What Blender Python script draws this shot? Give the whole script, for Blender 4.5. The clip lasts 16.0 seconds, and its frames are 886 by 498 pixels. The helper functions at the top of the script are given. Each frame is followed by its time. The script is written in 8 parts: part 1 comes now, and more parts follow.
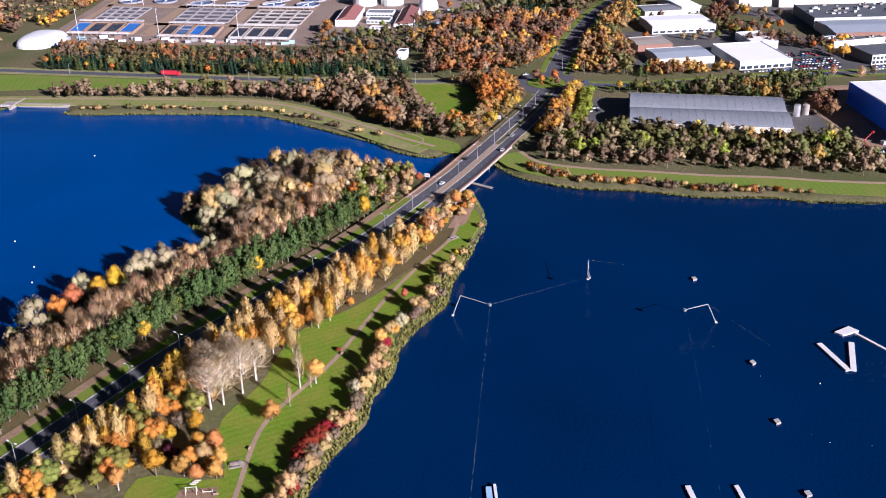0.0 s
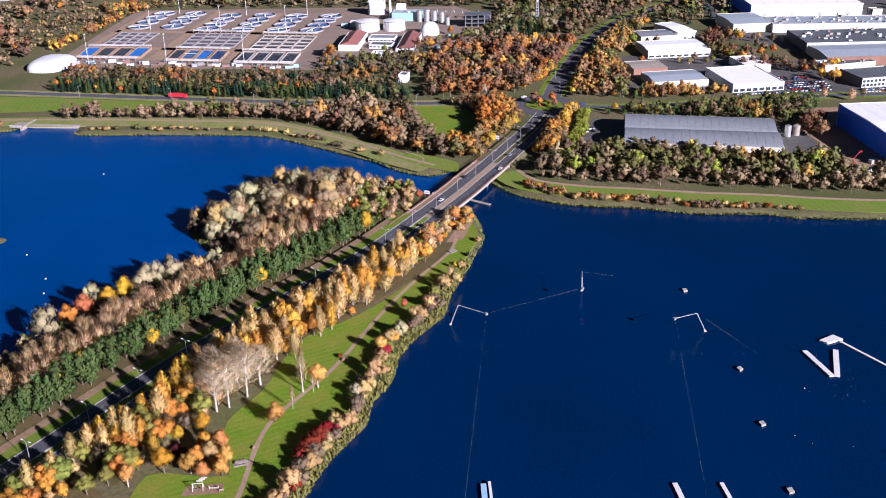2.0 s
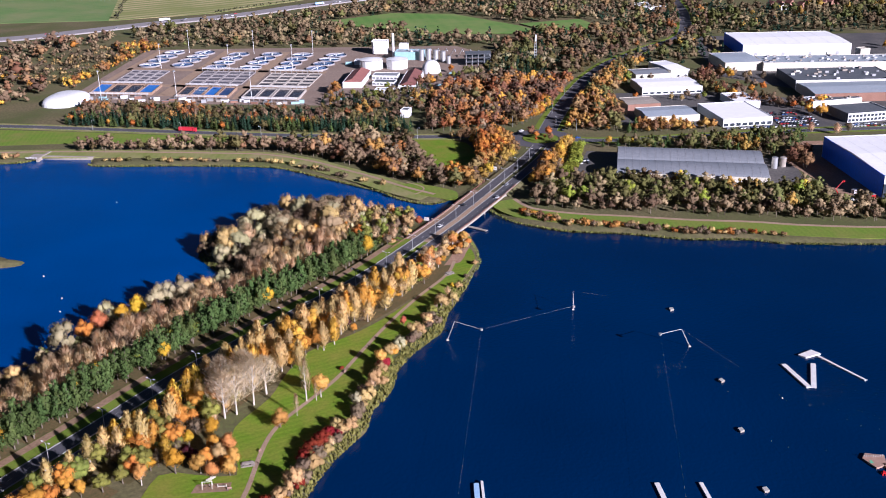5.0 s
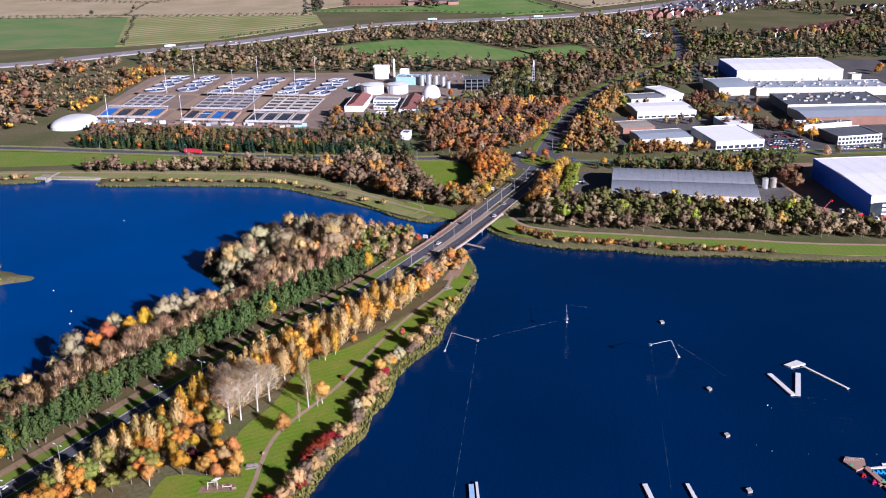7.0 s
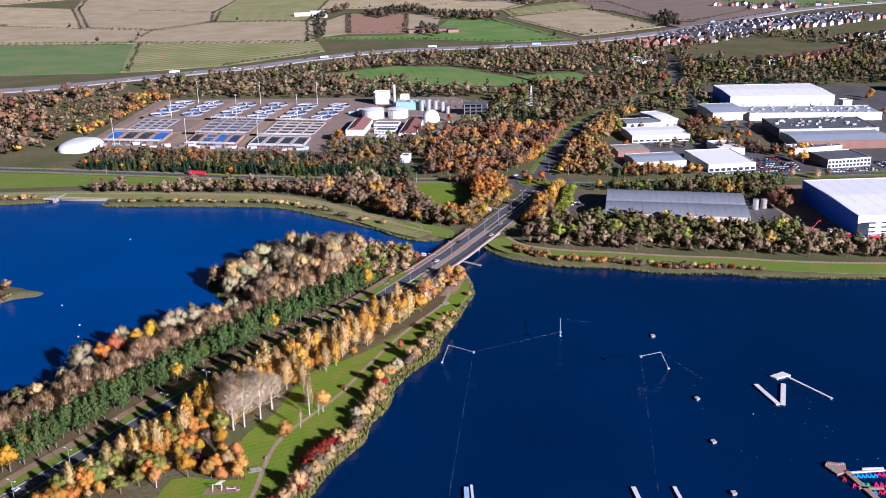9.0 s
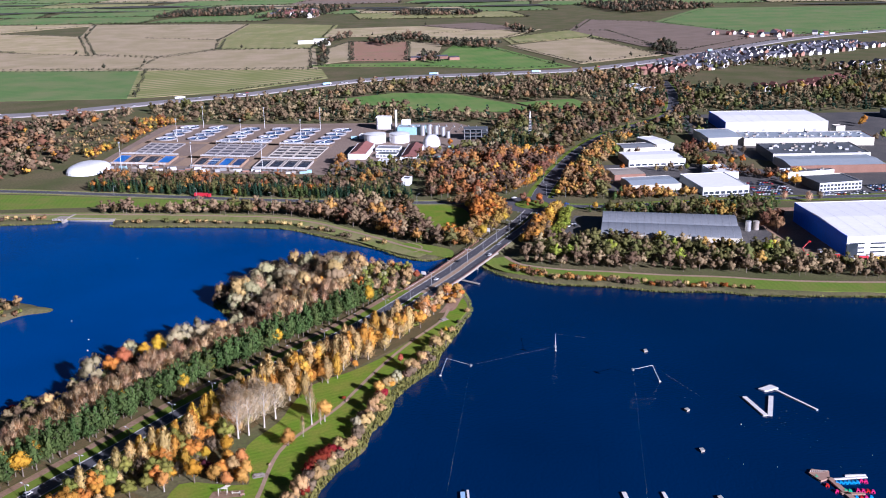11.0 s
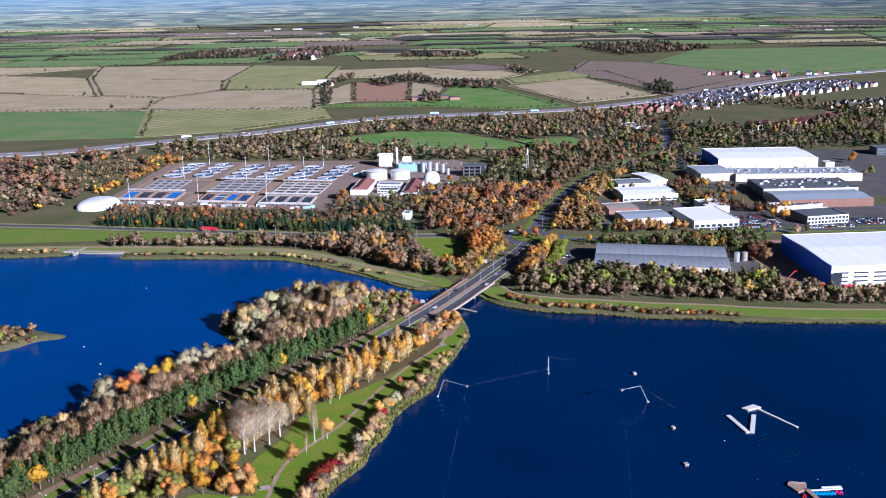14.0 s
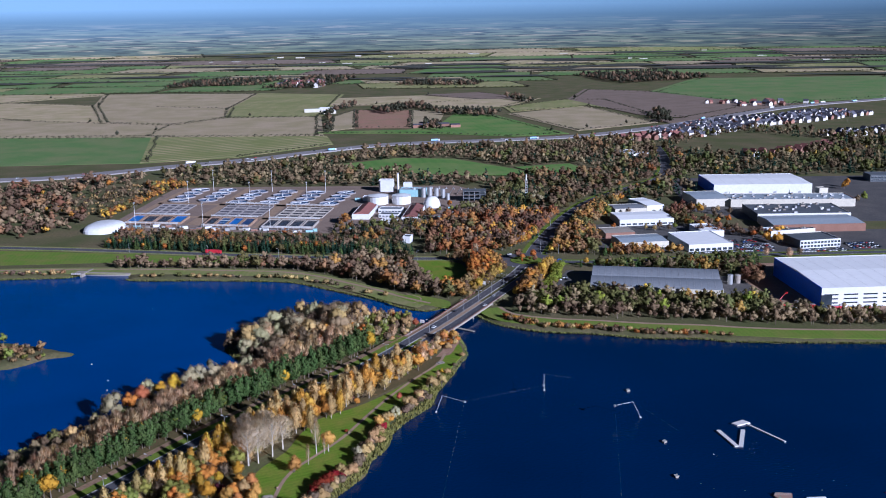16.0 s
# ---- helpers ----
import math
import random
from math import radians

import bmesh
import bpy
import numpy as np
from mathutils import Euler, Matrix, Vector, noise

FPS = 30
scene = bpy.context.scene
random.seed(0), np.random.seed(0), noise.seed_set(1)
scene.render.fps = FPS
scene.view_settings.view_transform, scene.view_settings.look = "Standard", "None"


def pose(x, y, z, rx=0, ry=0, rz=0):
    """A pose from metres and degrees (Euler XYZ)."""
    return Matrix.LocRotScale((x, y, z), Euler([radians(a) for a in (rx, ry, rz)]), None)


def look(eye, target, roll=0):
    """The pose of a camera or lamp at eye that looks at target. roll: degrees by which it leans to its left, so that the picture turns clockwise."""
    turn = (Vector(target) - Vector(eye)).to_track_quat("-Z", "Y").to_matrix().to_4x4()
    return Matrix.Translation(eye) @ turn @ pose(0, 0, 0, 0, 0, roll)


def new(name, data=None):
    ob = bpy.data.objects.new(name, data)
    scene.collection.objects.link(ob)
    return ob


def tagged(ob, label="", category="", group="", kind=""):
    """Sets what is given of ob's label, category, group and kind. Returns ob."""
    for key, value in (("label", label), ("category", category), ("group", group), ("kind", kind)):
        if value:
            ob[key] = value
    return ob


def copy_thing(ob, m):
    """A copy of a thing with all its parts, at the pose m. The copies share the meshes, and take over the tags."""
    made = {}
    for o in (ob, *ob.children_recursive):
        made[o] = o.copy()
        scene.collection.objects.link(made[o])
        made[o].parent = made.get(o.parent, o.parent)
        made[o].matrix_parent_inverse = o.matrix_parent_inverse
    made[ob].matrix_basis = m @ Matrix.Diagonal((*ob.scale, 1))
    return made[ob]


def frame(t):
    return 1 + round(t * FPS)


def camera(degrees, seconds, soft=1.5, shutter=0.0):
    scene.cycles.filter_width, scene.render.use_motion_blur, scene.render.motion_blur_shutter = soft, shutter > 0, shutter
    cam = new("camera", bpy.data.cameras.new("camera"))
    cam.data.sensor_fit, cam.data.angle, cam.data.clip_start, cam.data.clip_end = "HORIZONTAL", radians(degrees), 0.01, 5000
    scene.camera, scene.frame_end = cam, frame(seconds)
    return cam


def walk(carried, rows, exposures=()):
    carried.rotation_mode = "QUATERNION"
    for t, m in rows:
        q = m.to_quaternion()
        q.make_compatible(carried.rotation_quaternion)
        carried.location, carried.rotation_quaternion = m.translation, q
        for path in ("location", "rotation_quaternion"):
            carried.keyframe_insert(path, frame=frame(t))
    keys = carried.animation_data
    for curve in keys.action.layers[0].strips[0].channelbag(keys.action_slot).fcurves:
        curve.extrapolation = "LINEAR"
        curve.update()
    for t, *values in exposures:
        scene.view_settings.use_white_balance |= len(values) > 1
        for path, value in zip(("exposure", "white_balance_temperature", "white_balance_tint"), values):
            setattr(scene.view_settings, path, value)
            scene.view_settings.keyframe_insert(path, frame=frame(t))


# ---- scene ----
cam = camera(47.8, 16.0, soft=1.0)
PATH = [
    (0, (-6.848, 43.143, 221.714), (-6.835, 44.943, 220.843), -1.2),
    (0.5, (-6.312, 38.781, 221.776), (-6.301, 40.587, 220.917), -1.2),
    (1, (-5.764, 34.267, 221.808), (-5.754, 36.079, 220.962), -1.2),
    (1.5, (-5.429, 29.78, 221.785), (-5.42, 31.598, 220.951), -1.2),
    (2, (-5.091, 25.465, 221.761), (-5.082, 27.289, 220.94), -1.2),
    (2.5, (-4.716, 20.899, 221.751), (-4.708, 22.729, 220.943), -1.1),
    (3, (-4.373, 16.29, 221.766), (-4.366, 18.125, 220.971), -1.2),
    (3.5, (-3.862, 11.848, 221.804), (-3.857, 13.689, 221.022), -1.2),
    (4, (-3.287, 7.442, 221.873), (-3.283, 9.288, 221.103), -1.2),
    (6.5, (-1.221, -15.63, 221.933), (-1.218, -13.758, 221.228), -1.1),
    (7, (-0.704, -20.29, 222.007), (-0.702, -18.414, 221.314), -1.1),
    (7.5, (-0.239, -24.895, 221.982), (-0.238, -23.014, 221.303), -1.0),
    (8, (0.017, -29.508, 221.885), (0.019, -27.623, 221.218), -1.0),
    (8.5, (0.341, -34.172, 221.851), (0.343, -32.282, 221.197), -1.0),
    (9, (0.797, -39.028, 221.91), (0.799, -37.134, 221.269), -1.0),
    (11.5, (2.79, -62.278, 221.93), (2.789, -60.363, 221.354), -0.9),
    (12, (3.266, -66.874, 221.953), (3.266, -64.955, 221.389), -1.0),
    (12.5, (3.818, -71.447, 222.032), (3.816, -69.525, 221.48), -1.0),
    (13, (4.29, -76.016, 222.078), (4.287, -74.09, 221.539), -1.0),
    (13.5, (4.753, -80.54, 222.12), (4.75, -78.61, 221.595), -1.0),
    (14, (5.14, -85.25, 222.145), (5.136, -83.317, 221.634), -1.0),
    (14.5, (5.505, -89.891, 222.194), (5.501, -87.954, 221.696), -1.0),
    (15, (5.893, -94.473, 222.225), (5.888, -92.533, 221.74), -1.0),
    (15.5, (6.285, -99.201, 222.21), (6.28, -97.257, 221.74), -1.0),
    (16, (6.745, -104.109, 222.106), (6.739, -102.162, 221.649), -0.9),
]
EXPOSURES = [(0, 0.95, 5500, 28), (4, 0.88, 5450, 28), (9, 0.80, 5300, 28), (12.5, 0.84, 5100, 25), (14, 0.80, 5000, 23), (16, 0.28, 4800, 22)]
walk(cam, [(t, look(eye, target, roll)) for t, eye, target, roll in PATH], EXPOSURES)

# ---- world, sun, exposure ----
SUN_AZ, SUN_EL = radians(-47), radians(21)   # azimuth from +x, elevation
world = bpy.data.worlds.new("sky")
scene.world = world
world.use_nodes = True
wn = world.node_tree.nodes
sky = wn.new("ShaderNodeTexSky")
sky.sky_type, sky.sun_disc = 'NISHITA', False
sky.sun_elevation, sky.sun_rotation = SUN_EL, radians(90) - SUN_AZ
sky.altitude, sky.air_density, sky.dust_density, sky.ozone_density = 200, 1.0, 0.0, 6.0
world.node_tree.links.new(sky.outputs[0], wn["Background"].inputs[0])
wn["Background"].inputs[1].default_value = 0.0125
sun_data = bpy.data.lights.new("sun", 'SUN')
sun_data.energy, sun_data.angle, sun_data.color = 5.9, radians(0.55), (1.0, 0.925, 0.82)
sun = new("sun", sun_data)
to_sun = Vector((math.cos(SUN_AZ) * math.cos(SUN_EL), math.sin(SUN_AZ) * math.cos(SUN_EL), math.sin(SUN_EL)))
sun.matrix_world = look(to_sun * 900, (0, 0, 0))


# ---- materials ----
def nodes_of(name):
    m = bpy.data.materials.new(name)
    m.use_nodes = True
    return m, m.node_tree.nodes, m.node_tree.links, m.node_tree.nodes["Principled BSDF"]


def mix_rgb(n, l, fac, a, b, mode='MIX'):
    x = n.new("ShaderNodeMix")
    x.data_type, x.blend_type = 'RGBA', mode
    for sock, val in ((x.inputs[0], fac), (x.inputs[6], a), (x.inputs[7], b)):
        if hasattr(val, "is_linked"):
            l.new(val, sock)
        else:
            sock.default_value = val if not isinstance(val, tuple) else (*val, 1)[:4]
    return x.outputs[2]


def noise_of(n, l, scale, detail=4, lo=0.35, hi=0.65, vec=None):
    t = n.new("ShaderNodeTexNoise")
    t.inputs["Scale"].default_value, t.inputs["Detail"].default_value = scale, detail
    if vec is not None:
        l.new(vec, t.inputs["Vector"])
    r = n.new("ShaderNodeMapRange")
    r.inputs[1].default_value, r.inputs[2].default_value = lo, hi
    l.new(t.outputs[0], r.inputs[0])
    return r.outputs[0]


def world_pos(n):
    return n.new("ShaderNodeNewGeometry").outputs["Position"]


def bump(n, l, height, bsdf, strength=0.4, dist=0.1):
    b = n.new("ShaderNodeBump")
    b.inputs["Strength"].default_value, b.inputs["Distance"].default_value = strength, dist
    l.new(height, b.inputs["Height"])
    l.new(b.outputs[0], bsdf.inputs["Normal"])


def surface(name, a, b, c=None, big=0.05, small=1.2, rough=0.85, metal=0.0, spec=0.3, relief=0.3, relief_d=0.05, by_object=0.0):
    """Two colours mixed by a coarse noise, a third by a fine one, with relief."""
    m, n, l, p = nodes_of(name)
    pos = world_pos(n)
    col = mix_rgb(n, l, noise_of(n, l, big, 5, vec=pos), a, b)
    fine = noise_of(n, l, small, 4, 0.3, 0.75, vec=pos)
    col = mix_rgb(n, l, fine, col, c or tuple(0.5 * (x + y) * 0.8 for x, y in zip(a, b)))
    if by_object:
        info = n.new("ShaderNodeObjectInfo")
        r = n.new("ShaderNodeMapRange")
        r.inputs[3].default_value, r.inputs[4].default_value = 1 - by_object, 1 + by_object
        l.new(info.outputs["Random"], r.inputs[0])
        hsv = n.new("ShaderNodeHueSaturation")
        l.new(r.outputs[0], hsv.inputs["Value"])
        l.new(col, hsv.inputs["Color"])
        col = hsv.outputs[0]
    l.new(col, p.inputs["Base Color"])
    p.inputs["Roughness"].default_value, p.inputs["Metallic"].default_value = rough, metal
    p.inputs["Specular IOR Level"].default_value = spec
    if relief:
        bump(n, l, fine, p, relief, relief_d)
    return m


def leaf(name, a, b, hue=0.02, through_light=0.22):
    """Foliage or twigs: colour varies clump by clump, and tree by tree (object, or the tone attribute of a wood's trees)."""
    m, n, l, p = nodes_of(name)

    def ranged(value, lo, hi, from_lo=0.0):
        r = n.new("ShaderNodeMapRange")
        r.inputs[1].default_value, r.inputs[3].default_value, r.inputs[4].default_value = from_lo, lo, hi
        l.new(value, r.inputs[0])
        return r.outputs[0]

    def maths(op, x, y):
        k = n.new("ShaderNodeMath")
        k.operation = op
        for sock, val in zip(k.inputs, (x, y)):
            if hasattr(val, "is_linked"):
                l.new(val, sock)
            else:
                sock.default_value = val
        return k.outputs[0]

    geo = n.new("ShaderNodeNewGeometry")
    info = n.new("ShaderNodeObjectInfo")
    tone = n.new("ShaderNodeAttribute")
    tone.attribute_name = "tone"
    other = maths('FRACT', maths('MULTIPLY', info.outputs["Random"], 7.31), 0.0)
    col = mix_rgb(n, l, ranged(geo.outputs["Random Per Island"], 0.15, 0.85), a, b)
    hsv = n.new("ShaderNodeHueSaturation")
    l.new(maths('ADD', ranged(info.outputs["Random"], 0.5 - hue, 0.5 + hue), ranged(tone.outputs["Fac"], -0.9 * hue, 0.9 * hue, -1.0)), hsv.inputs["Hue"])
    l.new(maths('MULTIPLY', ranged(other, 0.78, 1.18), ranged(tone.outputs["Fac"], 0.68, 1.32, -1.0)), hsv.inputs["Value"])
    l.new(col, hsv.inputs["Color"])
    patch = noise_of(n, l, 0.35, 3, 0.3, 0.7, vec=world_pos(n))
    shade = mix_rgb(n, l, patch, (0.84, 0.85, 0.88), (1.12, 1.1, 1.06))
    tint = mix_rgb(n, l, 1.0, hsv.outputs[0], shade, 'MULTIPLY')
    d, t, mx = n.new("ShaderNodeBsdfDiffuse"), n.new("ShaderNodeBsdfTranslucent"), n.new("ShaderNodeMixShader")
    mx.inputs[0].default_value = through_light
    l.new(tint, d.inputs[0])
    l.new(tint, t.inputs[0])
    l.new(d.outputs[0], mx.inputs[1])
    l.new(t.outputs[0], mx.inputs[2])
    l.new(mx.outputs[0], n["Material Output"].inputs[0])
    n.remove(p)
    return m


def striped(name, a, b, period, angle, c=None, weight=0.5):
    """A field or lawn with tramlines or mowing bands."""
    m, n, l, p = nodes_of(name)
    pos = world_pos(n)
    mp = n.new("ShaderNodeMapping")
    mp.inputs["Rotation"].default_value = (0, 0, angle)
    l.new(pos, mp.inputs[0])
    w = n.new("ShaderNodeTexWave")
    w.inputs["Scale"].default_value = 0.314 / period
    w.inputs["Distortion"].default_value, w.inputs["Detail"].default_value = 1.2, 3
    w.inputs["Detail Scale"].default_value = 0.6
    l.new(mp.outputs[0], w.inputs["Vector"])
    mm = n.new("ShaderNodeMath")
    mm.operation, mm.inputs[1].default_value = 'MULTIPLY', weight
    l.new(w.outputs[1], mm.inputs[0])
    col = mix_rgb(n, l, mm.outputs[0], a, b)
    col = mix_rgb(n, l, noise_of(n, l, 0.25 / period, 6, 0.38, 0.7, vec=pos), col, c or tuple(0.5 * (x + y) * 0.75 for x, y in zip(a, b)))
    fine = noise_of(n, l, 0.9, 3, 0.25, 0.8, vec=pos)
    dark = mix_rgb(n, l, fine, (0.8, 0.8, 0.8), (1.12, 1.12, 1.1))
    col = mix_rgb(n, l, 1.0, col, dark, 'MULTIPLY')
    l.new(col, p.inputs["Base Color"])
    p.inputs["Roughness"].default_value, p.inputs["Specular IOR Level"].default_value = 0.9, 0.15
    bump(n, l, fine, p, 0.5, 0.08)
    return m


M = {}
M["ground"] = surface("rough_ground", (0.095, 0.115, 0.036), (0.18, 0.145, 0.078), (0.085, 0.078, 0.04), big=0.02, small=0.5, rough=0.95, spec=0.1, relief=0.5, relief_d=0.2)
M["lawn"] = striped("mown_lawn", (0.115, 0.20, 0.010), (0.16, 0.25, 0.016), 3.2, radians(62), (0.20, 0.205, 0.03), 0.6)
M["bank"] = striped("bank_grass", (0.125, 0.205, 0.022), (0.165, 0.245, 0.032), 4.0, radians(-8), (0.19, 0.205, 0.045), 0.5)
M["levee"] = striped("levee_grass", (0.175, 0.215, 0.05), (0.245, 0.245, 0.085), 5.0, radians(5), (0.28, 0.245, 0.115), 0.5)
M["verge"] = surface("verge_grass", (0.10, 0.18, 0.012), (0.135, 0.205, 0.02), (0.15, 0.16, 0.034), big=0.06, small=0.9, rough=0.95, spec=0.1)
M["litter"] = surface("leaf_litter", (0.115, 0.082, 0.04), (0.16, 0.105, 0.05), (0.075, 0.075, 0.028), big=0.12, small=0.9, rough=0.95, spec=0.1, relief=0.6, relief_d=0.12)
M["asphalt"] = surface("asphalt", (0.08, 0.079, 0.09), (0.108, 0.104, 0.115), (0.064, 0.063, 0.072), big=0.05, small=1.5, rough=0.8, spec=0.3, relief=0.15)
M["yard"] = surface("yard_tarmac", (0.085, 0.08, 0.08), (0.14, 0.125, 0.115), (0.06, 0.06, 0.06), big=0.04, small=0.6, rough=0.85, relief=0.2)
M["paint"] = surface("road_paint", (0.50, 0.50, 0.48), (0.40, 0.40, 0.38), big=0.3, small=2.0, rough=0.7, relief=0)
M["works_yard"] = surface("works_concrete_yard", (0.25, 0.18, 0.135), (0.31, 0.235, 0.185), (0.17, 0.125, 0.10), big=0.04, small=0.5, rough=0.9, relief=0.2)
M["kerb"] = surface("kerb_concrete", (0.36, 0.345, 0.32), (0.44, 0.425, 0.395), big=0.3, small=2.0)
M["concrete"] = surface("concrete", (0.31, 0.275, 0.235), (0.40, 0.36, 0.31), (0.24, 0.205, 0.17), big=0.08, small=0.8)
M["works_concrete"] = surface("pale_works_concrete", (0.38, 0.345, 0.31), (0.46, 0.42, 0.38), (0.30, 0.265, 0.235), big=0.08, small=0.8)
M["redway"] = surface("redway_path", (0.25, 0.155, 0.10), (0.31, 0.20, 0.135), (0.17, 0.115, 0.065), big=0.1, small=0.8)
M["gravel"] = surface("gravel_path", (0.33, 0.23, 0.155), (0.40, 0.29, 0.20), (0.25, 0.17, 0.11), big=0.2, small=1.5)
M["earth"] = surface("bare_earth", (0.30, 0.19, 0.12), (0.38, 0.25, 0.17), (0.22, 0.13, 0.085), big=0.08, small=0.7, relief=0.6)
M["rock"] = surface("bank_stone", (0.20, 0.17, 0.13), (0.30, 0.26, 0.20), (0.10, 0.085, 0.06), big=0.3, small=1.5, relief=0.8, relief_d=0.2)
M["white_metal"] = surface("white_cladding", (0.72, 0.72, 0.72), (0.66, 0.67, 0.68), (0.60, 0.60, 0.60), big=0.04, small=0.4, rough=0.5, relief=0.05)
# roof copy of the white cladding, brightened in colour against the low sun
M["white_roof_bright"] = surface("white_sheet_brightened", (0.88, 0.88, 0.87), (0.84, 0.84, 0.84), (0.80, 0.80, 0.80), big=0.04, small=0.3, rough=0.5, relief=0.05)
M["cream"] = surface("cream_cladding", (0.62, 0.58, 0.48), (0.56, 0.52, 0.43), big=0.05, small=0.5, rough=0.6, relief=0.05)
M["blue_metal"] = surface("blue_cladding", (0.02, 0.16, 0.88), (0.018, 0.14, 0.78), big=0.05, small=0.5, rough=0.45, relief=0.05)
M["grey_roof"] = surface("grey_roof_sheet", (0.21, 0.225, 0.25), (0.25, 0.26, 0.285), (0.18, 0.195, 0.215), big=0.05, small=0.5, rough=0.5, relief=0.1)
M["dark_roof"] = surface("dark_roof_felt", (0.10, 0.115, 0.13), (0.14, 0.15, 0.165), (0.08, 0.09, 0.10), big=0.05, small=0.5, rough=0.7)
M["mid_roof"] = surface("pale_blue_roof_sheet", (0.34, 0.40, 0.46), (0.42, 0.46, 0.50), (0.30, 0.34, 0.38), big=0.05, small=0.5, rough=0.5)
M["far_wood"] = surface("far_wood_canopy", (0.075, 0.078, 0.065), (0.11, 0.10, 0.085), (0.06, 0.066, 0.058), big=0.02, small=0.12, rough=1.0, spec=0.0, relief=0)
m_, n_, l_, p_ = nodes_of("painted_haze")


def stretched(wide, tall):
    mp = n_.new("ShaderNodeMapping")
    mp.inputs["Scale"].default_value = (wide, wide, tall)
    l_.new(world_pos(n_), mp.inputs[0])
    return mp.outputs[0]


sep_ = n_.new("ShaderNodeSeparateXYZ")
l_.new(world_pos(n_), sep_.inputs[0])


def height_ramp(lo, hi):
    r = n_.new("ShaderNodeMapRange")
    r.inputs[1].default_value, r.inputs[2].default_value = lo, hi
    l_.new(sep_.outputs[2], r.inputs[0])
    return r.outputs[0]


# far fields as streaks; haze and sky are painted in, stronger with height
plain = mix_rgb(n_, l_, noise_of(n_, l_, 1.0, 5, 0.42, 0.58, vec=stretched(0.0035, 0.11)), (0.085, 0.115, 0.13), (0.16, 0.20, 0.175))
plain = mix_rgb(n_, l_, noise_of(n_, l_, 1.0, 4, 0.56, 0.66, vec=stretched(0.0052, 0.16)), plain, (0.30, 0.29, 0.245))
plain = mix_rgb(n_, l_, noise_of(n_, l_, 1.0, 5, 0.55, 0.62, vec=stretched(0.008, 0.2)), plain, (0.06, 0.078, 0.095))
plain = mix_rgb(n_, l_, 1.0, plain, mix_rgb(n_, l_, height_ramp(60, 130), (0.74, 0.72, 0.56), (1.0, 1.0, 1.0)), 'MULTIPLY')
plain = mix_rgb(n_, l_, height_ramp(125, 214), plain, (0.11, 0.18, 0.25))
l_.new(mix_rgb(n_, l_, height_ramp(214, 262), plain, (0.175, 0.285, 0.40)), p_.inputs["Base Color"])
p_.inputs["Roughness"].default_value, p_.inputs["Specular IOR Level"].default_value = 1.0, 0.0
M["painted_haze"] = m_
M["brick"] = surface("brick", (0.27, 0.145, 0.10), (0.33, 0.185, 0.135), (0.21, 0.11, 0.08), big=0.1, small=1.5, by_object=0.25)
M["brick_roof"] = surface("red_clay_roof", (0.21, 0.085, 0.075), (0.26, 0.11, 0.09), (0.17, 0.07, 0.06), big=0.1, small=1.5, by_object=0.25)
M["slate"] = surface("slate_roof", (0.085, 0.085, 0.11), (0.12, 0.12, 0.15), (0.07, 0.07, 0.085), big=0.1, small=1.2, rough=0.6, by_object=0.3)
M["render_wall"] = surface("white_render", (0.72, 0.69, 0.66), (0.62, 0.58, 0.55), big=0.1, small=1.0, by_object=0.2)
M["steel"] = surface("galvanised_steel", (0.45, 0.46, 0.47), (0.52, 0.53, 0.54), big=0.5, small=3, rough=0.45, metal=0.6, relief=0)
M["rust"] = surface("rusty_rail", (0.24, 0.11, 0.08), (0.30, 0.15, 0.11), big=0.3, small=2, rough=0.7)
M["bark"] = surface("bark", (0.13, 0.10, 0.075), (0.20, 0.165, 0.13), big=0.5, small=3, rough=0.95, relief=0.6)
M["pale_bark"] = surface("pale_bark", (0.52, 0.47, 0.40), (0.62, 0.57, 0.50), (0.30, 0.26, 0.21), big=0.6, small=2, rough=0.9)
M["glass"] = surface("window_glass", (0.03, 0.04, 0.05), (0.05, 0.06, 0.075), big=0.2, small=1, rough=0.12, spec=0.6, relief=0)
M["tan_wall"] = surface("tan_basin_wall", (0.33, 0.22, 0.155), (0.40, 0.28, 0.20), (0.24, 0.16, 0.11), big=0.1, small=0.8)
M["works_grey"] = surface("grey_tank_wall", (0.26, 0.24, 0.24), (0.33, 0.31, 0.31), (0.20, 0.18, 0.18), big=0.1, small=0.8)
M["aerated"] = surface("aerated_water", (0.105, 0.095, 0.105), (0.145, 0.13, 0.145), (0.08, 0.075, 0.08), big=0.1, small=0.6, rough=0.3, spec=0.5)
M["pool_dark"] = surface("dark_blue_basin_water", (0.02, 0.05, 0.15), (0.03, 0.07, 0.19), big=0.1, small=1.0, rough=0.3)
M["pool_blue"] = surface("blue_basin_cover", (0.03, 0.17, 0.55), (0.05, 0.22, 0.62), big=0.1, small=1.0, rough=0.4)
M["sludge"] = surface("dark_basin_water", (0.030, 0.028, 0.03), (0.055, 0.05, 0.05), big=0.1, small=0.6, rough=0.25, spec=0.5)
# settling water: reflected sky is put into the blue of its base colour
M["tank_water"] = surface("settling_water_sky_blue", (0.055, 0.13, 0.29), (0.085, 0.17, 0.34), big=0.1, small=0.6, rough=0.15, spec=0.5)
M["deck_wood"] = surface("pontoon_deck", (0.33, 0.20, 0.15), (0.40, 0.26, 0.20), big=0.3, small=2)
M["float_white"] = surface("float_plastic", (0.78, 0.76, 0.74), (0.70, 0.67, 0.65), (0.6, 0.57, 0.55), big=0.2, small=1.0, rough=0.5)
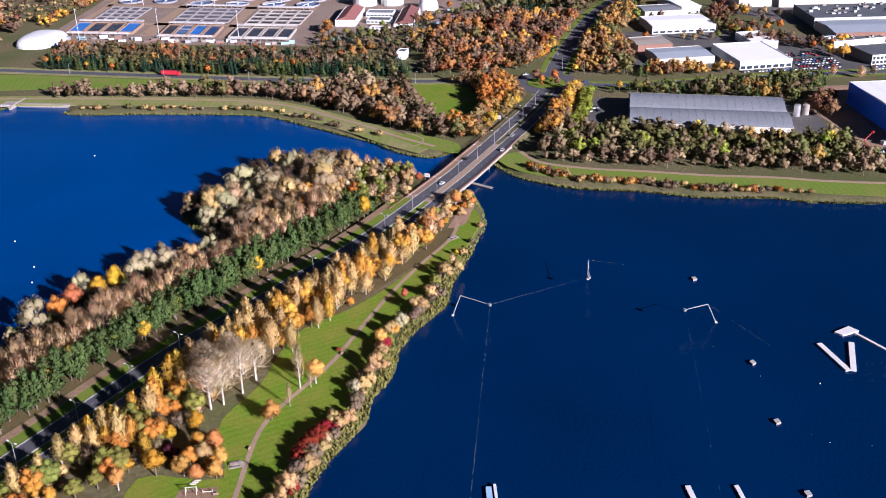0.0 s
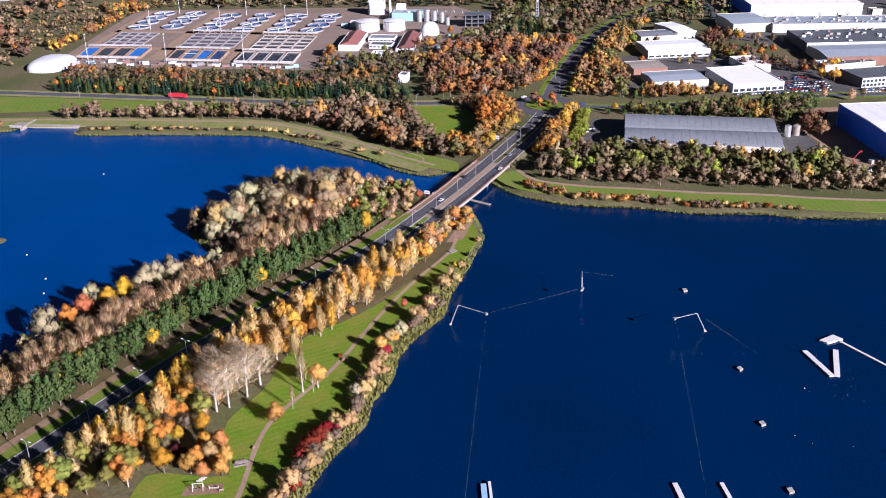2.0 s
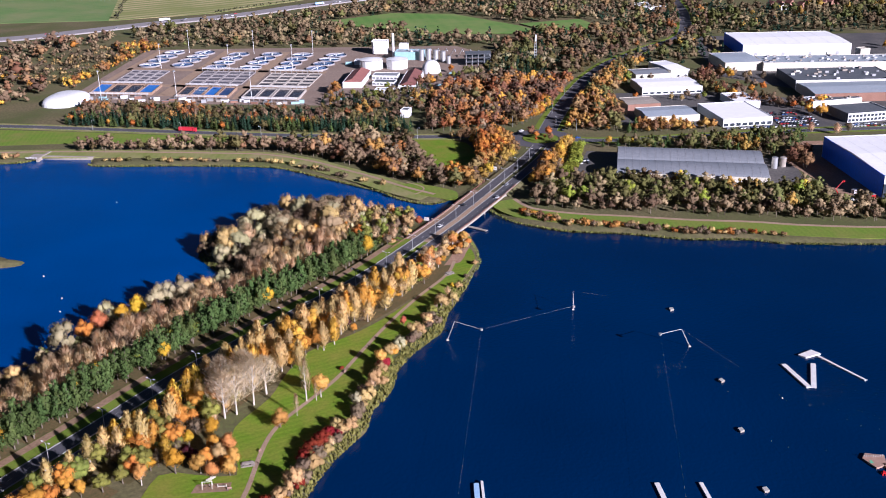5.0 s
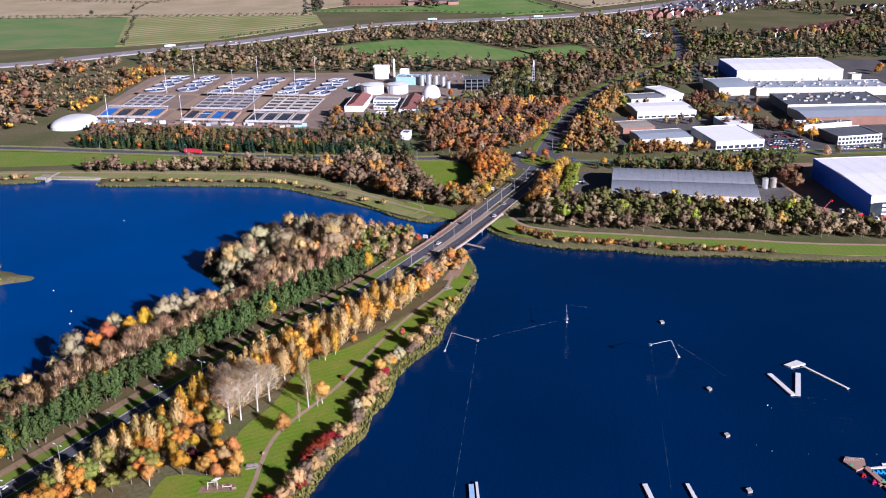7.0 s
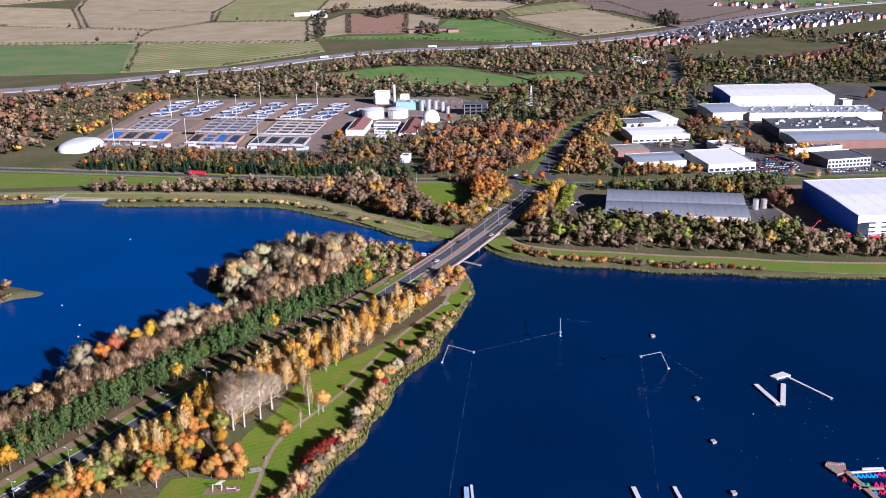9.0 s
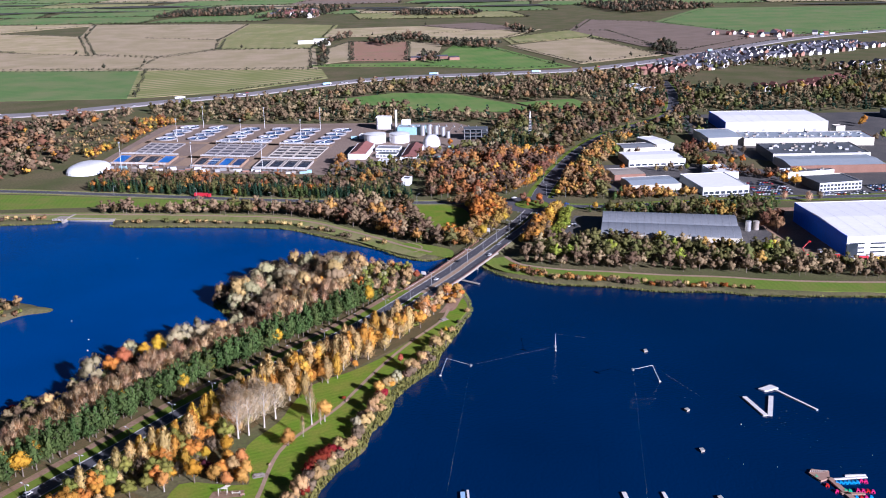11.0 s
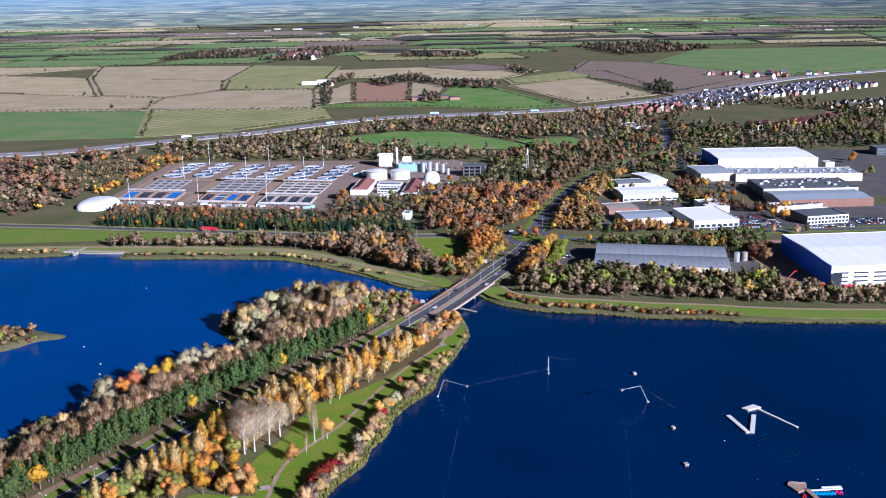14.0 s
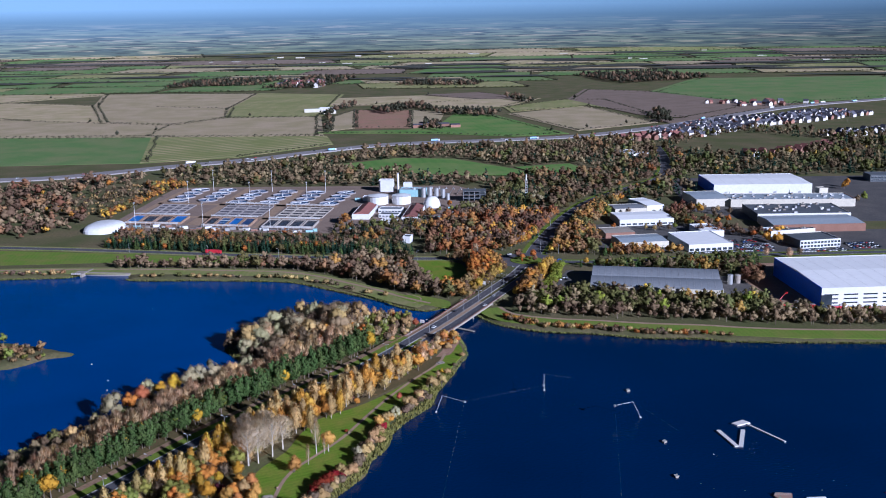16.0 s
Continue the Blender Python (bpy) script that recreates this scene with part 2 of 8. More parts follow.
M["float_blue"] = surface("pale_blue_plastic", (0.30, 0.50, 0.78), (0.40, 0.58, 0.80), big=0.3, small=1.0, rough=0.5)
M["rubber"] = surface("dark_rubber", (0.02, 0.02, 0.02), (0.03, 0.03, 0.03), big=0.5, small=2)
for key, rgb in (("pink", (0.70, 0.03, 0.20)), ("cyan", (0.03, 0.35, 0.75)), ("green_plastic", (0.05, 0.55, 0.30)), ("red", (0.55, 0.02, 0.02)),
                 ("car_white", (0.75, 0.75, 0.75)), ("car_black", (0.02, 0.02, 0.022)), ("car_silver", (0.40, 0.41, 0.43)), ("car_blue", (0.03, 0.09, 0.30)),
                 ("car_red", (0.45, 0.02, 0.02)), ("yellow", (0.7, 0.45, 0.05)), ("truck_red", (0.55, 0.03, 0.05)), ("teal", (0.35, 0.58, 0.62))):
    M[key] = surface(key + "_paint", rgb, tuple(0.85 * v for v in rgb), big=0.4, small=2.0, rough=0.35, spec=0.5, relief=0)

LEAF = {
    "gold": leaf("gold_leaves", (0.66, 0.39, 0.06), (0.52, 0.3, 0.05), 0.02),
    "palegold": leaf("pale_gold_leaves", (0.68, 0.5, 0.21), (0.54, 0.39, 0.155), 0.012, 0.36),
    "orange": leaf("orange_leaves", (0.54, 0.235, 0.045), (0.4, 0.17, 0.035), 0.02),
    "peach": leaf("peach_leaves", (0.62, 0.325, 0.09), (0.49, 0.245, 0.07), 0.015),
    "russet": leaf("russet_leaves", (0.27, 0.16, 0.08), (0.22, 0.13, 0.066), 0.02),
    "brown": leaf("brown_leaves", (0.225, 0.165, 0.105), (0.165, 0.12, 0.078), 0.015),
    "tan": leaf("tan_twigs", (0.8, 0.585, 0.345), (0.66, 0.47, 0.275), 0.015, 0.45),
    "pale": leaf("pale_twigs", (0.88, 0.74, 0.5), (0.76, 0.62, 0.41), 0.01, 0.48),
    "cream": leaf("cream_willow_leaves", (0.5, 0.46, 0.28), (0.38, 0.34, 0.2), 0.015),
    "buff": leaf("buff_willow_leaves", (0.54, 0.375, 0.16), (0.42, 0.285, 0.12), 0.015),
    "grey_willow": leaf("grey_willow_leaves", (0.43, 0.385, 0.215), (0.32, 0.28, 0.155), 0.02),
    "olive": leaf("olive_leaves", (0.15, 0.135, 0.05), (0.115, 0.105, 0.04), 0.03),
    "moss": leaf("mossy_green_leaves", (0.235, 0.235, 0.05), (0.175, 0.185, 0.042), 0.03),
    "lime": leaf("lime_leaves", (0.30, 0.32, 0.045), (0.20, 0.23, 0.035), 0.02),
    "yellow": leaf("yellow_leaves", (0.6, 0.36, 0.03), (0.47, 0.28, 0.03), 0.015),
    "pine": leaf("pine_needles", (0.095, 0.138, 0.04), (0.06, 0.092, 0.03), 0.02, 0.2),
    "fir": leaf("dark_conifer_needles", (0.026, 0.055, 0.032), (0.018, 0.036, 0.022), 0.02, 0.08),
    "red": leaf("red_leaves", (0.25, 0.035, 0.022), (0.17, 0.025, 0.018), 0.02),
    "purple": leaf("purple_leaves", (0.08, 0.02, 0.03), (0.05, 0.015, 0.02), 0.02),
    "salmon": leaf("salmon_red_leaves", (0.48, 0.15, 0.075), (0.34, 0.10, 0.055), 0.015),
    "hedge": leaf("hedge_leaves", (0.06, 0.06, 0.038), (0.042, 0.044, 0.03), 0.02),
    "dun": leaf("dun_twigs", (0.29, 0.215, 0.125), (0.24, 0.175, 0.1), 0.012),
    "umber": leaf("umber_leaves", (0.185, 0.13, 0.078), (0.15, 0.105, 0.065), 0.015),
    "rust": leaf("rusty_leaves", (0.38, 0.205, 0.06), (0.3, 0.16, 0.05), 0.02),
    "reed": leaf("reed_leaves", (0.25, 0.245, 0.07), (0.15, 0.165, 0.045), 0.02),
}


def water_material(name, deep):
    m, n, l, p = nodes_of(name)
    pos = world_pos(n)
    l.new(mix_rgb(n, l, noise_of(n, l, 0.008, 3, 0.35, 0.65, vec=pos), deep, tuple(0.8 * v for v in deep)), p.inputs["Base Color"])
    p.inputs["Roughness"].default_value, p.inputs["IOR"].default_value = 0.12, 1.33
    p.inputs["Specular IOR Level"].default_value = 0.32
    r1 = noise_of(n, l, 0.55, 5, 0.2, 0.8, vec=pos)
    bump(n, l, r1, p, 0.35, 0.25)
    return m


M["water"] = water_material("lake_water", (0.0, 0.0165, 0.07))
# the north lake's brighter blue is sky reflection put into its base colour
M["water_sky_blue"] = water_material("north_lake_sky_blue", (0.0, 0.05, 0.215))


# ---- helpers for geometry ----
class Geo:
    """Collects faces of one mesh."""

    def __init__(self):
        self.v, self.f = [], []

    def quad(self, *pts):
        k = len(self.v)
        self.v.extend(tuple(p) for p in pts)
        self.f.append(tuple(range(k, k + len(pts))))

    def prism(self, poly, z0, z1):
        """poly: plan points; z0, z1: heights or functions of (x, y)."""
        n, k = len(poly), len(self.v)
        if sum(poly[i - 1][0] * poly[i][1] - poly[i][0] * poly[i - 1][1] for i in range(n)) < 0:
            poly = poly[::-1]
        for z in (z0, z1):
            self.v.extend((x, y, z(x, y) if callable(z) else z) for x, y in poly)
        self.f.append(tuple(range(k + n - 1, k - 1, -1)))
        self.f.append(tuple(range(k + n, k + 2 * n)))
        for i in range(n):
            j = (i + 1) % n
            self.f.append((k + i, k + j, k + n + j, k + n + i))
        return self

    def box(self, cx, cy, z0, w, d, h, ang=0.0):
        c, s = math.cos(ang), math.sin(ang)
        return self.prism([(cx + c * a - s * b, cy + s * a + c * b) for a, b in ((-w / 2, -d / 2), (w / 2, -d / 2), (w / 2, d / 2), (-w / 2, d / 2))], z0, z0 + h)

    def tube(self, path, radii, sides=6):
        path = [Vector(p) for p in path]
        k = len(self.v)
        for i, p in enumerate(path):
            ax = (path[min(i + 1, len(path) - 1)] - path[max(i - 1, 0)]).normalized()
            a = ax.orthogonal().normalized()
            b = ax.cross(a)
            for j in range(sides):
                t = 2 * math.pi * j / sides
                self.v.append(tuple(p + (a * math.cos(t) + b * math.sin(t)) * radii[i]))
        for i in range(len(path) - 1):
            for j in range(sides):
                j2 = (j + 1) % sides
                self.f.append((k + i * sides + j, k + i * sides + j2, k + (i + 1) * sides + j2, k + (i + 1) * sides + j))
        self.f.append(tuple(k + (len(path) - 1) * sides + j for j in range(sides)))
        self.f.append(tuple(k + j for j in range(sides - 1, -1, -1)))
        return self

    def mesh(self, name, material):
        me = bpy.data.meshes.new(name)
        me.from_pydata(self.v, [], self.f)
        me.materials.append(material)
        return me


def part(name, geo, material, parent=None, label=""):
    """Links a Geo as one mesh object, under a thing or a part, or on its own."""
    ob = new(name, geo.mesh(name, material))
    if parent is not None:
        ob.parent = parent
    if label:
        tagged(ob, label)
    return ob


def empty(name, x=0, y=0, z=0, rz=0):
    ob = new(name)
    ob.empty_display_size = 0.5
    ob.matrix_basis = pose(x, y, z, 0, 0, rz)
    return ob


def spline(pts, step):
    """A smooth line through pts, sampled about every step metres."""
    pts = [np.array(p, float) for p in pts]
    out = []
    for i in range(len(pts) - 1):
        p0, p1, p2, p3 = pts[max(i - 1, 0)], pts[i], pts[i + 1], pts[min(i + 2, len(pts) - 1)]
        n = max(1, int(np.linalg.norm((p2 - p1)[:2]) / step))
        for t in np.arange(n) / n:
            out.append(0.5 * (2 * p1 + (p2 - p0) * t + (2 * p0 - 5 * p1 + 4 * p2 - p3) * t * t + (3 * p1 - p0 - 3 * p2 + p3) * t ** 3))
    out.append(pts[-1])
    return np.array(out)


def sides_of(line):
    d = np.gradient(line[:, :2], axis=0)
    d /= np.linalg.norm(d, axis=1)[:, None]
    return np.stack([d[:, 1], -d[:, 0]], 1)      # to the right of the way


def ribbon(line, a, b, z, thick=0.25, geo=None):
    """A strip between offsets a and b (right is plus) along a line, z above its height."""
    g = geo or Geo()
    n = sides_of(line)
    h = line[:, 2] if line.shape[1] > 2 else np.full(len(line), GROUND)
    L, R = line[:, :2] + n * a, line[:, :2] + n * b
    for i in range(len(line) - 1):
        j = i + 1
        p = [(*L[i], h[i] + z), (*R[i], h[i] + z), (*R[j], h[j] + z), (*L[j], h[j] + z)]
        q = [(x, y, zz - thick) for x, y, zz in p]
        g.quad(*p)
        g.quad(p[0], q[0], q[1], p[1]) if i == 0 else None
        g.quad(p[0], p[3], q[3], q[0])
        g.quad(p[2], p[1], q[1], q[2])
    return g


def inside(poly, x, y):
    hit = np.zeros(np.shape(x), bool)
    for (x0, y0), (x1, y1) in zip(poly, list(poly[1:]) + [poly[0]]):
        c = (y0 > y) != (y1 > y)
        hit ^= c & (x < (x1 - x0) * (y - y0) / ((y1 - y0) or 1e-9) + x0)
    return hit


def edge_distance(poly, x, y):
    best = np.full(np.shape(x), 1e9)
    for (x0, y0), (x1, y1) in zip(poly, list(poly[1:]) + [poly[0]]):
        dx, dy = x1 - x0, y1 - y0
        t = np.clip(((x - x0) * dx + (y - y0) * dy) / (dx * dx + dy * dy + 1e-9), 0, 1)
        best = np.minimum(best, np.hypot(x - x0 - t * dx, y - y0 - t * dy))
    return best


# ---- the lie of the land: lakes, banks and far ground fitted to the view ----
GROUND = 2.0
# a camera eye, and where ground starts to be squeezed towards it
EYE_X, EYE_Y, EYE_H, SQUEEZE_FROM, SQUEEZE_SPAN = 4.0, -76.0, 222.0, 2900.0, 1800.0


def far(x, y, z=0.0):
    """Plan coordinates to places: beyond about 3 km, drawn nearer and raised along the camera's sight lines."""
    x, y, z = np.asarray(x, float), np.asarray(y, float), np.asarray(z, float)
    d = np.hypot(x - EYE_X, y - EYE_Y)
    r = np.where(d > SQUEEZE_FROM, SQUEEZE_FROM + SQUEEZE_SPAN * (1 - np.exp(-np.maximum(d - SQUEEZE_FROM, 0) / SQUEEZE_SPAN)), d)
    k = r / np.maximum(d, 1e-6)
    return EYE_X + (x - EYE_X) * k, EYE_Y + (y - EYE_Y) * k, z * k + EYE_H * (1 - k)


def closed_spline(pts, step):
    return [tuple(p) for p in spline(list(pts) + [pts[0]], step)[:-1]]


EAST_SHORE = [(-120, 120), (-78, 240), (-62, 290), (-54.5, 308), (-47, 330), (-36, 352), (-33.5, 368), (-27, 382), (-23, 405), (-14, 425), (-4, 441), (0, 462), (7, 485), (14, 508), (20, 530), (18, 555), (14, 574), (6, 586)]
WEST_SHORE = [(-12, 600), (-30, 616), (-55, 630), (-88, 636), (-112, 606), (-130, 573), (-146, 552), (-136, 532), (-118, 510), (-122, 496), (-150, 482), (-170, 468), (-185, 440), (-196, 412), (-214, 398), (-240, 352), (-275, 290), (-320, 200), (-360, 120)]
PENINSULA = [tuple(p) for p in spline(EAST_SHORE, 4)] + [tuple(p) for p in spline(WEST_SHORE, 4)]
FAR_SHORE = [(-900, 730), (-500, 742), (-356, 748), (-326, 751), (-314, 762), (-277, 757), (-272, 740), (-250, 735), (-214, 734), (-168, 730), (-137, 726), (-118, 719), (-90, 698), (-65, 678), (-44, 661), (-27, 642), (-8, 632), (4, 640), (20, 634), (33, 614), (43, 597), (62, 583), (81, 575), (114, 569), (148, 558), (181, 556), (207, 548), (272, 543), (420, 535), (900, 520)]
MAINLAND = [tuple(p) for p in spline(FAR_SHORE, 5)] + [(60000, 500), (60000, 90000), (-60000, 90000), (-60000, 700)]
ISLAND = closed_spline([(-420, 470), (-330, 497), (-281, 516), (-265, 533), (-246, 542), (-262, 551), (-285, 562), (-340, 580), (-420, 600)], 5)


def shore_distance(x, y):
    """Metres to the waterline, plus on land."""
    best = np.full(np.shape(x), -1e9)
    for poly in (PENINSULA, MAINLAND, ISLAND):
        d = edge_distance(poly, x, y)
        best = np.maximum(best, np.where(inside(poly, x, y), d, -d))
    return best


def land_height(x, y):
    d = shore_distance(x, y)
    return np.where(d > 0, np.minimum(GROUND, 0.15 + 0.42 * d), np.maximum(-1.6, 0.15 + 0.35 * d))


xs = np.concatenate([-np.geomspace(60000, 430, 46), np.arange(-420, 300, 4.0), np.geomspace(305, 60000, 48)])
ys = np.concatenate([np.linspace(-400, 190, 12), np.arange(200, 780, 4.0), np.geomspace(785, 80000, 80)])
gx, gy = np.meshgrid(xs, ys)
wob = 1.6 * np.sin(gx * 0.31 + 1.3 * np.sin(gy * 0.17)) * np.sin(gy * 0.27 + np.sin(gx * 0.13))
d = shore_distance(gx, gy) + np.where(np.abs(gx) < 430, 0.6 * wob, 0)
gz = np.where(d > 0, np.minimum(GROUND, 0.1 + 0.42 * d), np.maximum(-1.6, 0.1 + 0.35 * d))
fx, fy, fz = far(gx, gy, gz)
nx, ny = len(xs), len(ys)
me = bpy.data.meshes.new("ground")
idx = np.arange(nx * ny).reshape(ny, nx)
quads = np.stack([idx[:-1, :-1], idx[:-1, 1:], idx[1:, 1:], idx[1:, :-1]], -1).reshape(-1, 4)
me.from_pydata(np.stack([fx, fy, fz], -1).reshape(-1, 3).tolist(), [], quads.tolist())
me.polygons.foreach_set("use_smooth", [True] * len(me.polygons))
me.materials.append(M["ground"])
tagged(new("ground", me), "rough autumn grass and earth, raised far off to fit the view", "ground", kind="structure")

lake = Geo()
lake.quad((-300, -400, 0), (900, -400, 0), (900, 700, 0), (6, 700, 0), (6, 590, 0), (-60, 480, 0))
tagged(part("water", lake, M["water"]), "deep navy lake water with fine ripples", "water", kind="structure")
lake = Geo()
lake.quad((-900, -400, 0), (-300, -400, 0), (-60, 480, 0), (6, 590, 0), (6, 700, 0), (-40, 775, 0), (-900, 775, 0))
tagged(part("water", lake, M["water_sky_blue"]), "bright blue lake water with fine ripples", "water", kind="structure")


def land_patch(name, pts, mat, label, z=0.04, category="", kind="structure", smooth=0, lifted=False):
    """A thin sheet of one ground cover laid on the land."""
    poly = closed_spline(pts, smooth) if smooth else list(pts)
    g = Geo()
    if lifted:
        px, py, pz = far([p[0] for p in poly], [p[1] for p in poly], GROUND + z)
        n = len(poly)
        g.v = [(a, b, c) for a, b, c in zip(px, py, pz)] + [(a, b, c - 0.4) for a, b, c in zip(px, py, pz)]
        if sum(poly[i - 1][0] * poly[i][1] - poly[i][0] * poly[i - 1][1] for i in range(n)) < 0:
            g.f.append(tuple(range(n - 1, -1, -1)))
        else:
            g.f.append(tuple(range(n)))
        g.f.extend((i, (i + 1) % n, n + (i + 1) % n, n + i) for i in range(n))
    else:
        g.prism(poly, GROUND - 0.5, GROUND + z)
    return tagged(part(name, g, mat), label, category or name.replace("_", " "), kind=kind)


# ---- roads ----
KERB = spline([(-290, 113, 2.3), (-235, 209, 2.3), (-175, 315.5, 2.3), (-151.4, 356, 2.3), (-137.3, 381.6, 2.3), (-119.3, 411.4, 2.3), (-100.4, 437, 2.3), (-87.7, 454.3, 2.4), (-74.8, 472.6, 2.7), (-58.4, 494, 3.0), (-40, 522.3, 3.5), (-28.7, 542, 3.8), (-19.6, 558.5, 4), (0.1, 596, 4), (10.9, 618.9, 4), (22.6, 643.4, 4), (43, 690, 3.4), (53, 713, 2.9), (63, 738, 2.4), (72.5, 765, 2.15)], 6)
K_SIDE = sides_of(KERB)


def along(offset, s):
    """The place at an offset from the western kerb, s metres along the main road."""
    steps = np.concatenate([[0], np.cumsum(np.linalg.norm(np.diff(KERB[:, :2], axis=0), axis=1))])
    i = min(int(np.searchsorted(steps, s)), len(KERB) - 1)
    i = max(i, 1)
    t = (s - steps[i - 1]) / (steps[i] - steps[i - 1])
    p = KERB[i - 1] * (1 - t) + KERB[i] * t
    n = K_SIDE[i - 1] * (1 - t) + K_SIDE[i] * t
    return p[0] + n[0] * offset, p[1] + n[1] * offset, p[2]
ROAD_LENGTH = float(np.sum(np.linalg.norm(np.diff(KERB[:, :2], axis=0), axis=1)))

SPAN = [i for i, p in enumerate(KERB) if 552 < p[1] < 652]
i0, i1 = SPAN[0], SPAN[-1]
south, over, north = KERB[:i0 + 1], KERB[i0:i1 + 1], KERB[i1:]


def embankment(line, west=-5, east=19.4):
    g = Geo()
    n = sides_of(line)
    for i in range(len(line) - 1):
        for a, b in ((-1, 1),):
            rows = []
            for k in (i, i + 1):
                h = line[k, 2] - 0.12
                rise = max(0.2, (h - GROUND) * 1.7)
                rows.append([(*(line[k, :2] + n[k] * o), z) for o, z in ((west - rise, GROUND - 0.3), (west, h), (east, h), (east + rise, GROUND - 0.3))])
            for k in range(3):
                g.quad(rows[0][k], rows[0][k + 1], rows[1][k + 1], rows[1][k])
    return g


for nm, line in (("verge", south), ("verge", north)):
    tagged(part(nm, embankment(line, -10.6 if line is south else -4), M["verge"] if line is south else M["ground"]), "grassy road embankment beside the carriageways", "verge", kind="structure")
g = ribbon(south, 0, 7.3, 0)
ribbon(over, 0, 7.3, 0, geo=g), ribbon(north, 0, 7.3, 0, geo=g)
tagged(part("road", g, M["asphalt"]), "dark grey asphalt carriageway of the dual road", "road", kind="structure")
g = ribbon(south, 11.3, 18.6, 0)
ribbon(over, 11.3, 18.6, 0, geo=g), ribbon(north, 11.3, 18.6, 0, geo=g)
tagged(part("road", g, M["asphalt"]), "dark grey asphalt carriageway shaded by trees", "road", kind="structure")
g = Geo()
for o in (0.25, 6.95, 11.55, 18.25):
    ribbon(KERB, o - 0.06, o + 0.06, 0.012, 0.01, g)
s = 5.0
while s < ROAD_LENGTH - 8:
    for o in (3.65, 14.95):
        a, b, c, e = along(o - 0.07, s), along(o + 0.07, s), along(o + 0.07, s + 2), along(o - 0.07, s + 2)
        g.quad(*[(p[0], p[1], p[2] + 0.014) for p in (a, b, c, e)])
    s += 9.0
tagged(part("road_marking", g, M["paint"]), "white painted lane and edge lines on the road", "road marking", kind="structure")
g = Geo()
for o in (-0.15, 7.45, 11.15, 18.75):
    ribbon(KERB, o - 0.14, o + 0.14, 0.12, 0.4, g)
tagged(part("kerb", g, M["kerb"]), "pale concrete kerbs along both carriageways", "kerb", kind="structure")
tagged(part("footway", ribbon(KERB[:i0 - 1], -10.3, -6.3, -0.07, 0.3), M["redway"]), "leaf-strewn reddish path beside the road", "path", kind="structure")


def side_road(name, pts, w, label, dashes=False):
    line = spline([(x, y, GROUND) for x, y in pts], 8)
    tagged(part(name, ribbon(line, -w / 2, w / 2, 0.09, 0.3), M["asphalt"]), label, "road", kind="structure")
    if dashes:
        tagged(part("verge", ribbon(line, -w / 2 - 4.5, w / 2 + 4.5, 0.06, 0.3), M["levee"] if pts[0][0] < 0 else M["verge"]), "mown grass verge along the road", "verge", kind="structure")
        gg = Geo()
        for o in (-w / 2 + 0.2, w / 2 - 0.2):
            ribbon(line, o - 0.12, o + 0.12, 0.104, 0.01, gg)
        tagged(part("road_marking", gg, M["paint"]), "white edge lines of the road", "road marking", kind="structure")
    return line


RING = [(80 + 21 * math.cos(a), 784 + 21 * math.sin(a)) for a in np.linspace(0, 2 * math.pi, 40)]
ring_line = np.array([(x, y, GROUND) for x, y in RING])
tagged(part("road", ribbon(ring_line, -6, 6, 0.11, 0.3), M["asphalt"]), "asphalt ring of the roundabout", "road", kind="structure")
side_road("road", [(-1100, 940), (-700, 905), (-402, 862), (-325, 848), (-240, 831), (-137, 811), (-29, 797), (30, 794), (60, 790)], 9, "asphalt road along the lake's far bank", True)
side_road("road", [(100, 780), (140, 774), (250, 786), (310, 792), (520, 800), (900, 820)], 9, "asphalt road past the industrial estate", True)
side_road("road", [(88, 805), (95, 835), (109, 884), (126, 938), (153, 1012), (189, 1086), (238, 1155), (300, 1240), (340, 1400), (360, 1560)], 15, "asphalt dual road running north between trees", True)
tagged(land_patch("verge", [(80 + 14.5 * math.cos(a), 784 + 14.5 * math.sin(a)) for a in np.linspace(0, 6.0, 24)], M["verge"], "grass island in the middle of the roundabout", 0.3), category="verge")
m1 = spline([(x, y, GROUND + 1.5) for x, y in ((-1200, 1220), (-800, 1260), (-613, 1298), (-540, 1315), (-404, 1405), (-282, 1479), (-202, 1554), (-76, 1638), (121, 1675), (266, 1721), (465, 1877), (795, 2202), (1084, 2374), (1600, 2700))], 25)
tagged(part("motorway", ribbon(m1, -15, 15, 0.1, 1.8), M["works_grey"]), "pale grey motorway crossing the country", "motorway", kind="structure")

# curved backdrop with haze and sky painted on, where the plain meets the sky
rd = random.Random(3)
for key, rad_, lo, hi, rough_ in (("painted_haze", 4440, 62, 390, 0.0),):
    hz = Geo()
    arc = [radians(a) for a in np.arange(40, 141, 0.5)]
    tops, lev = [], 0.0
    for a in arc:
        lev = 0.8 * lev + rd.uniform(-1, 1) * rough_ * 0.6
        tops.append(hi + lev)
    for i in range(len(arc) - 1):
        (x0_, y0_), (x1_, y1_) = [(EYE_X + rad_ * math.cos(a), EYE_Y + rad_ * math.sin(a)) for a in (arc[i], arc[i + 1])]
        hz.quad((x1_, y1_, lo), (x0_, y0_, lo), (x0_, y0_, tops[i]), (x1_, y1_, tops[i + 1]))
    tagged(part("backdrop", hz, M[key]), "backdrop painted with hazy blue plain and pale sky", "backdrop", kind="structure")

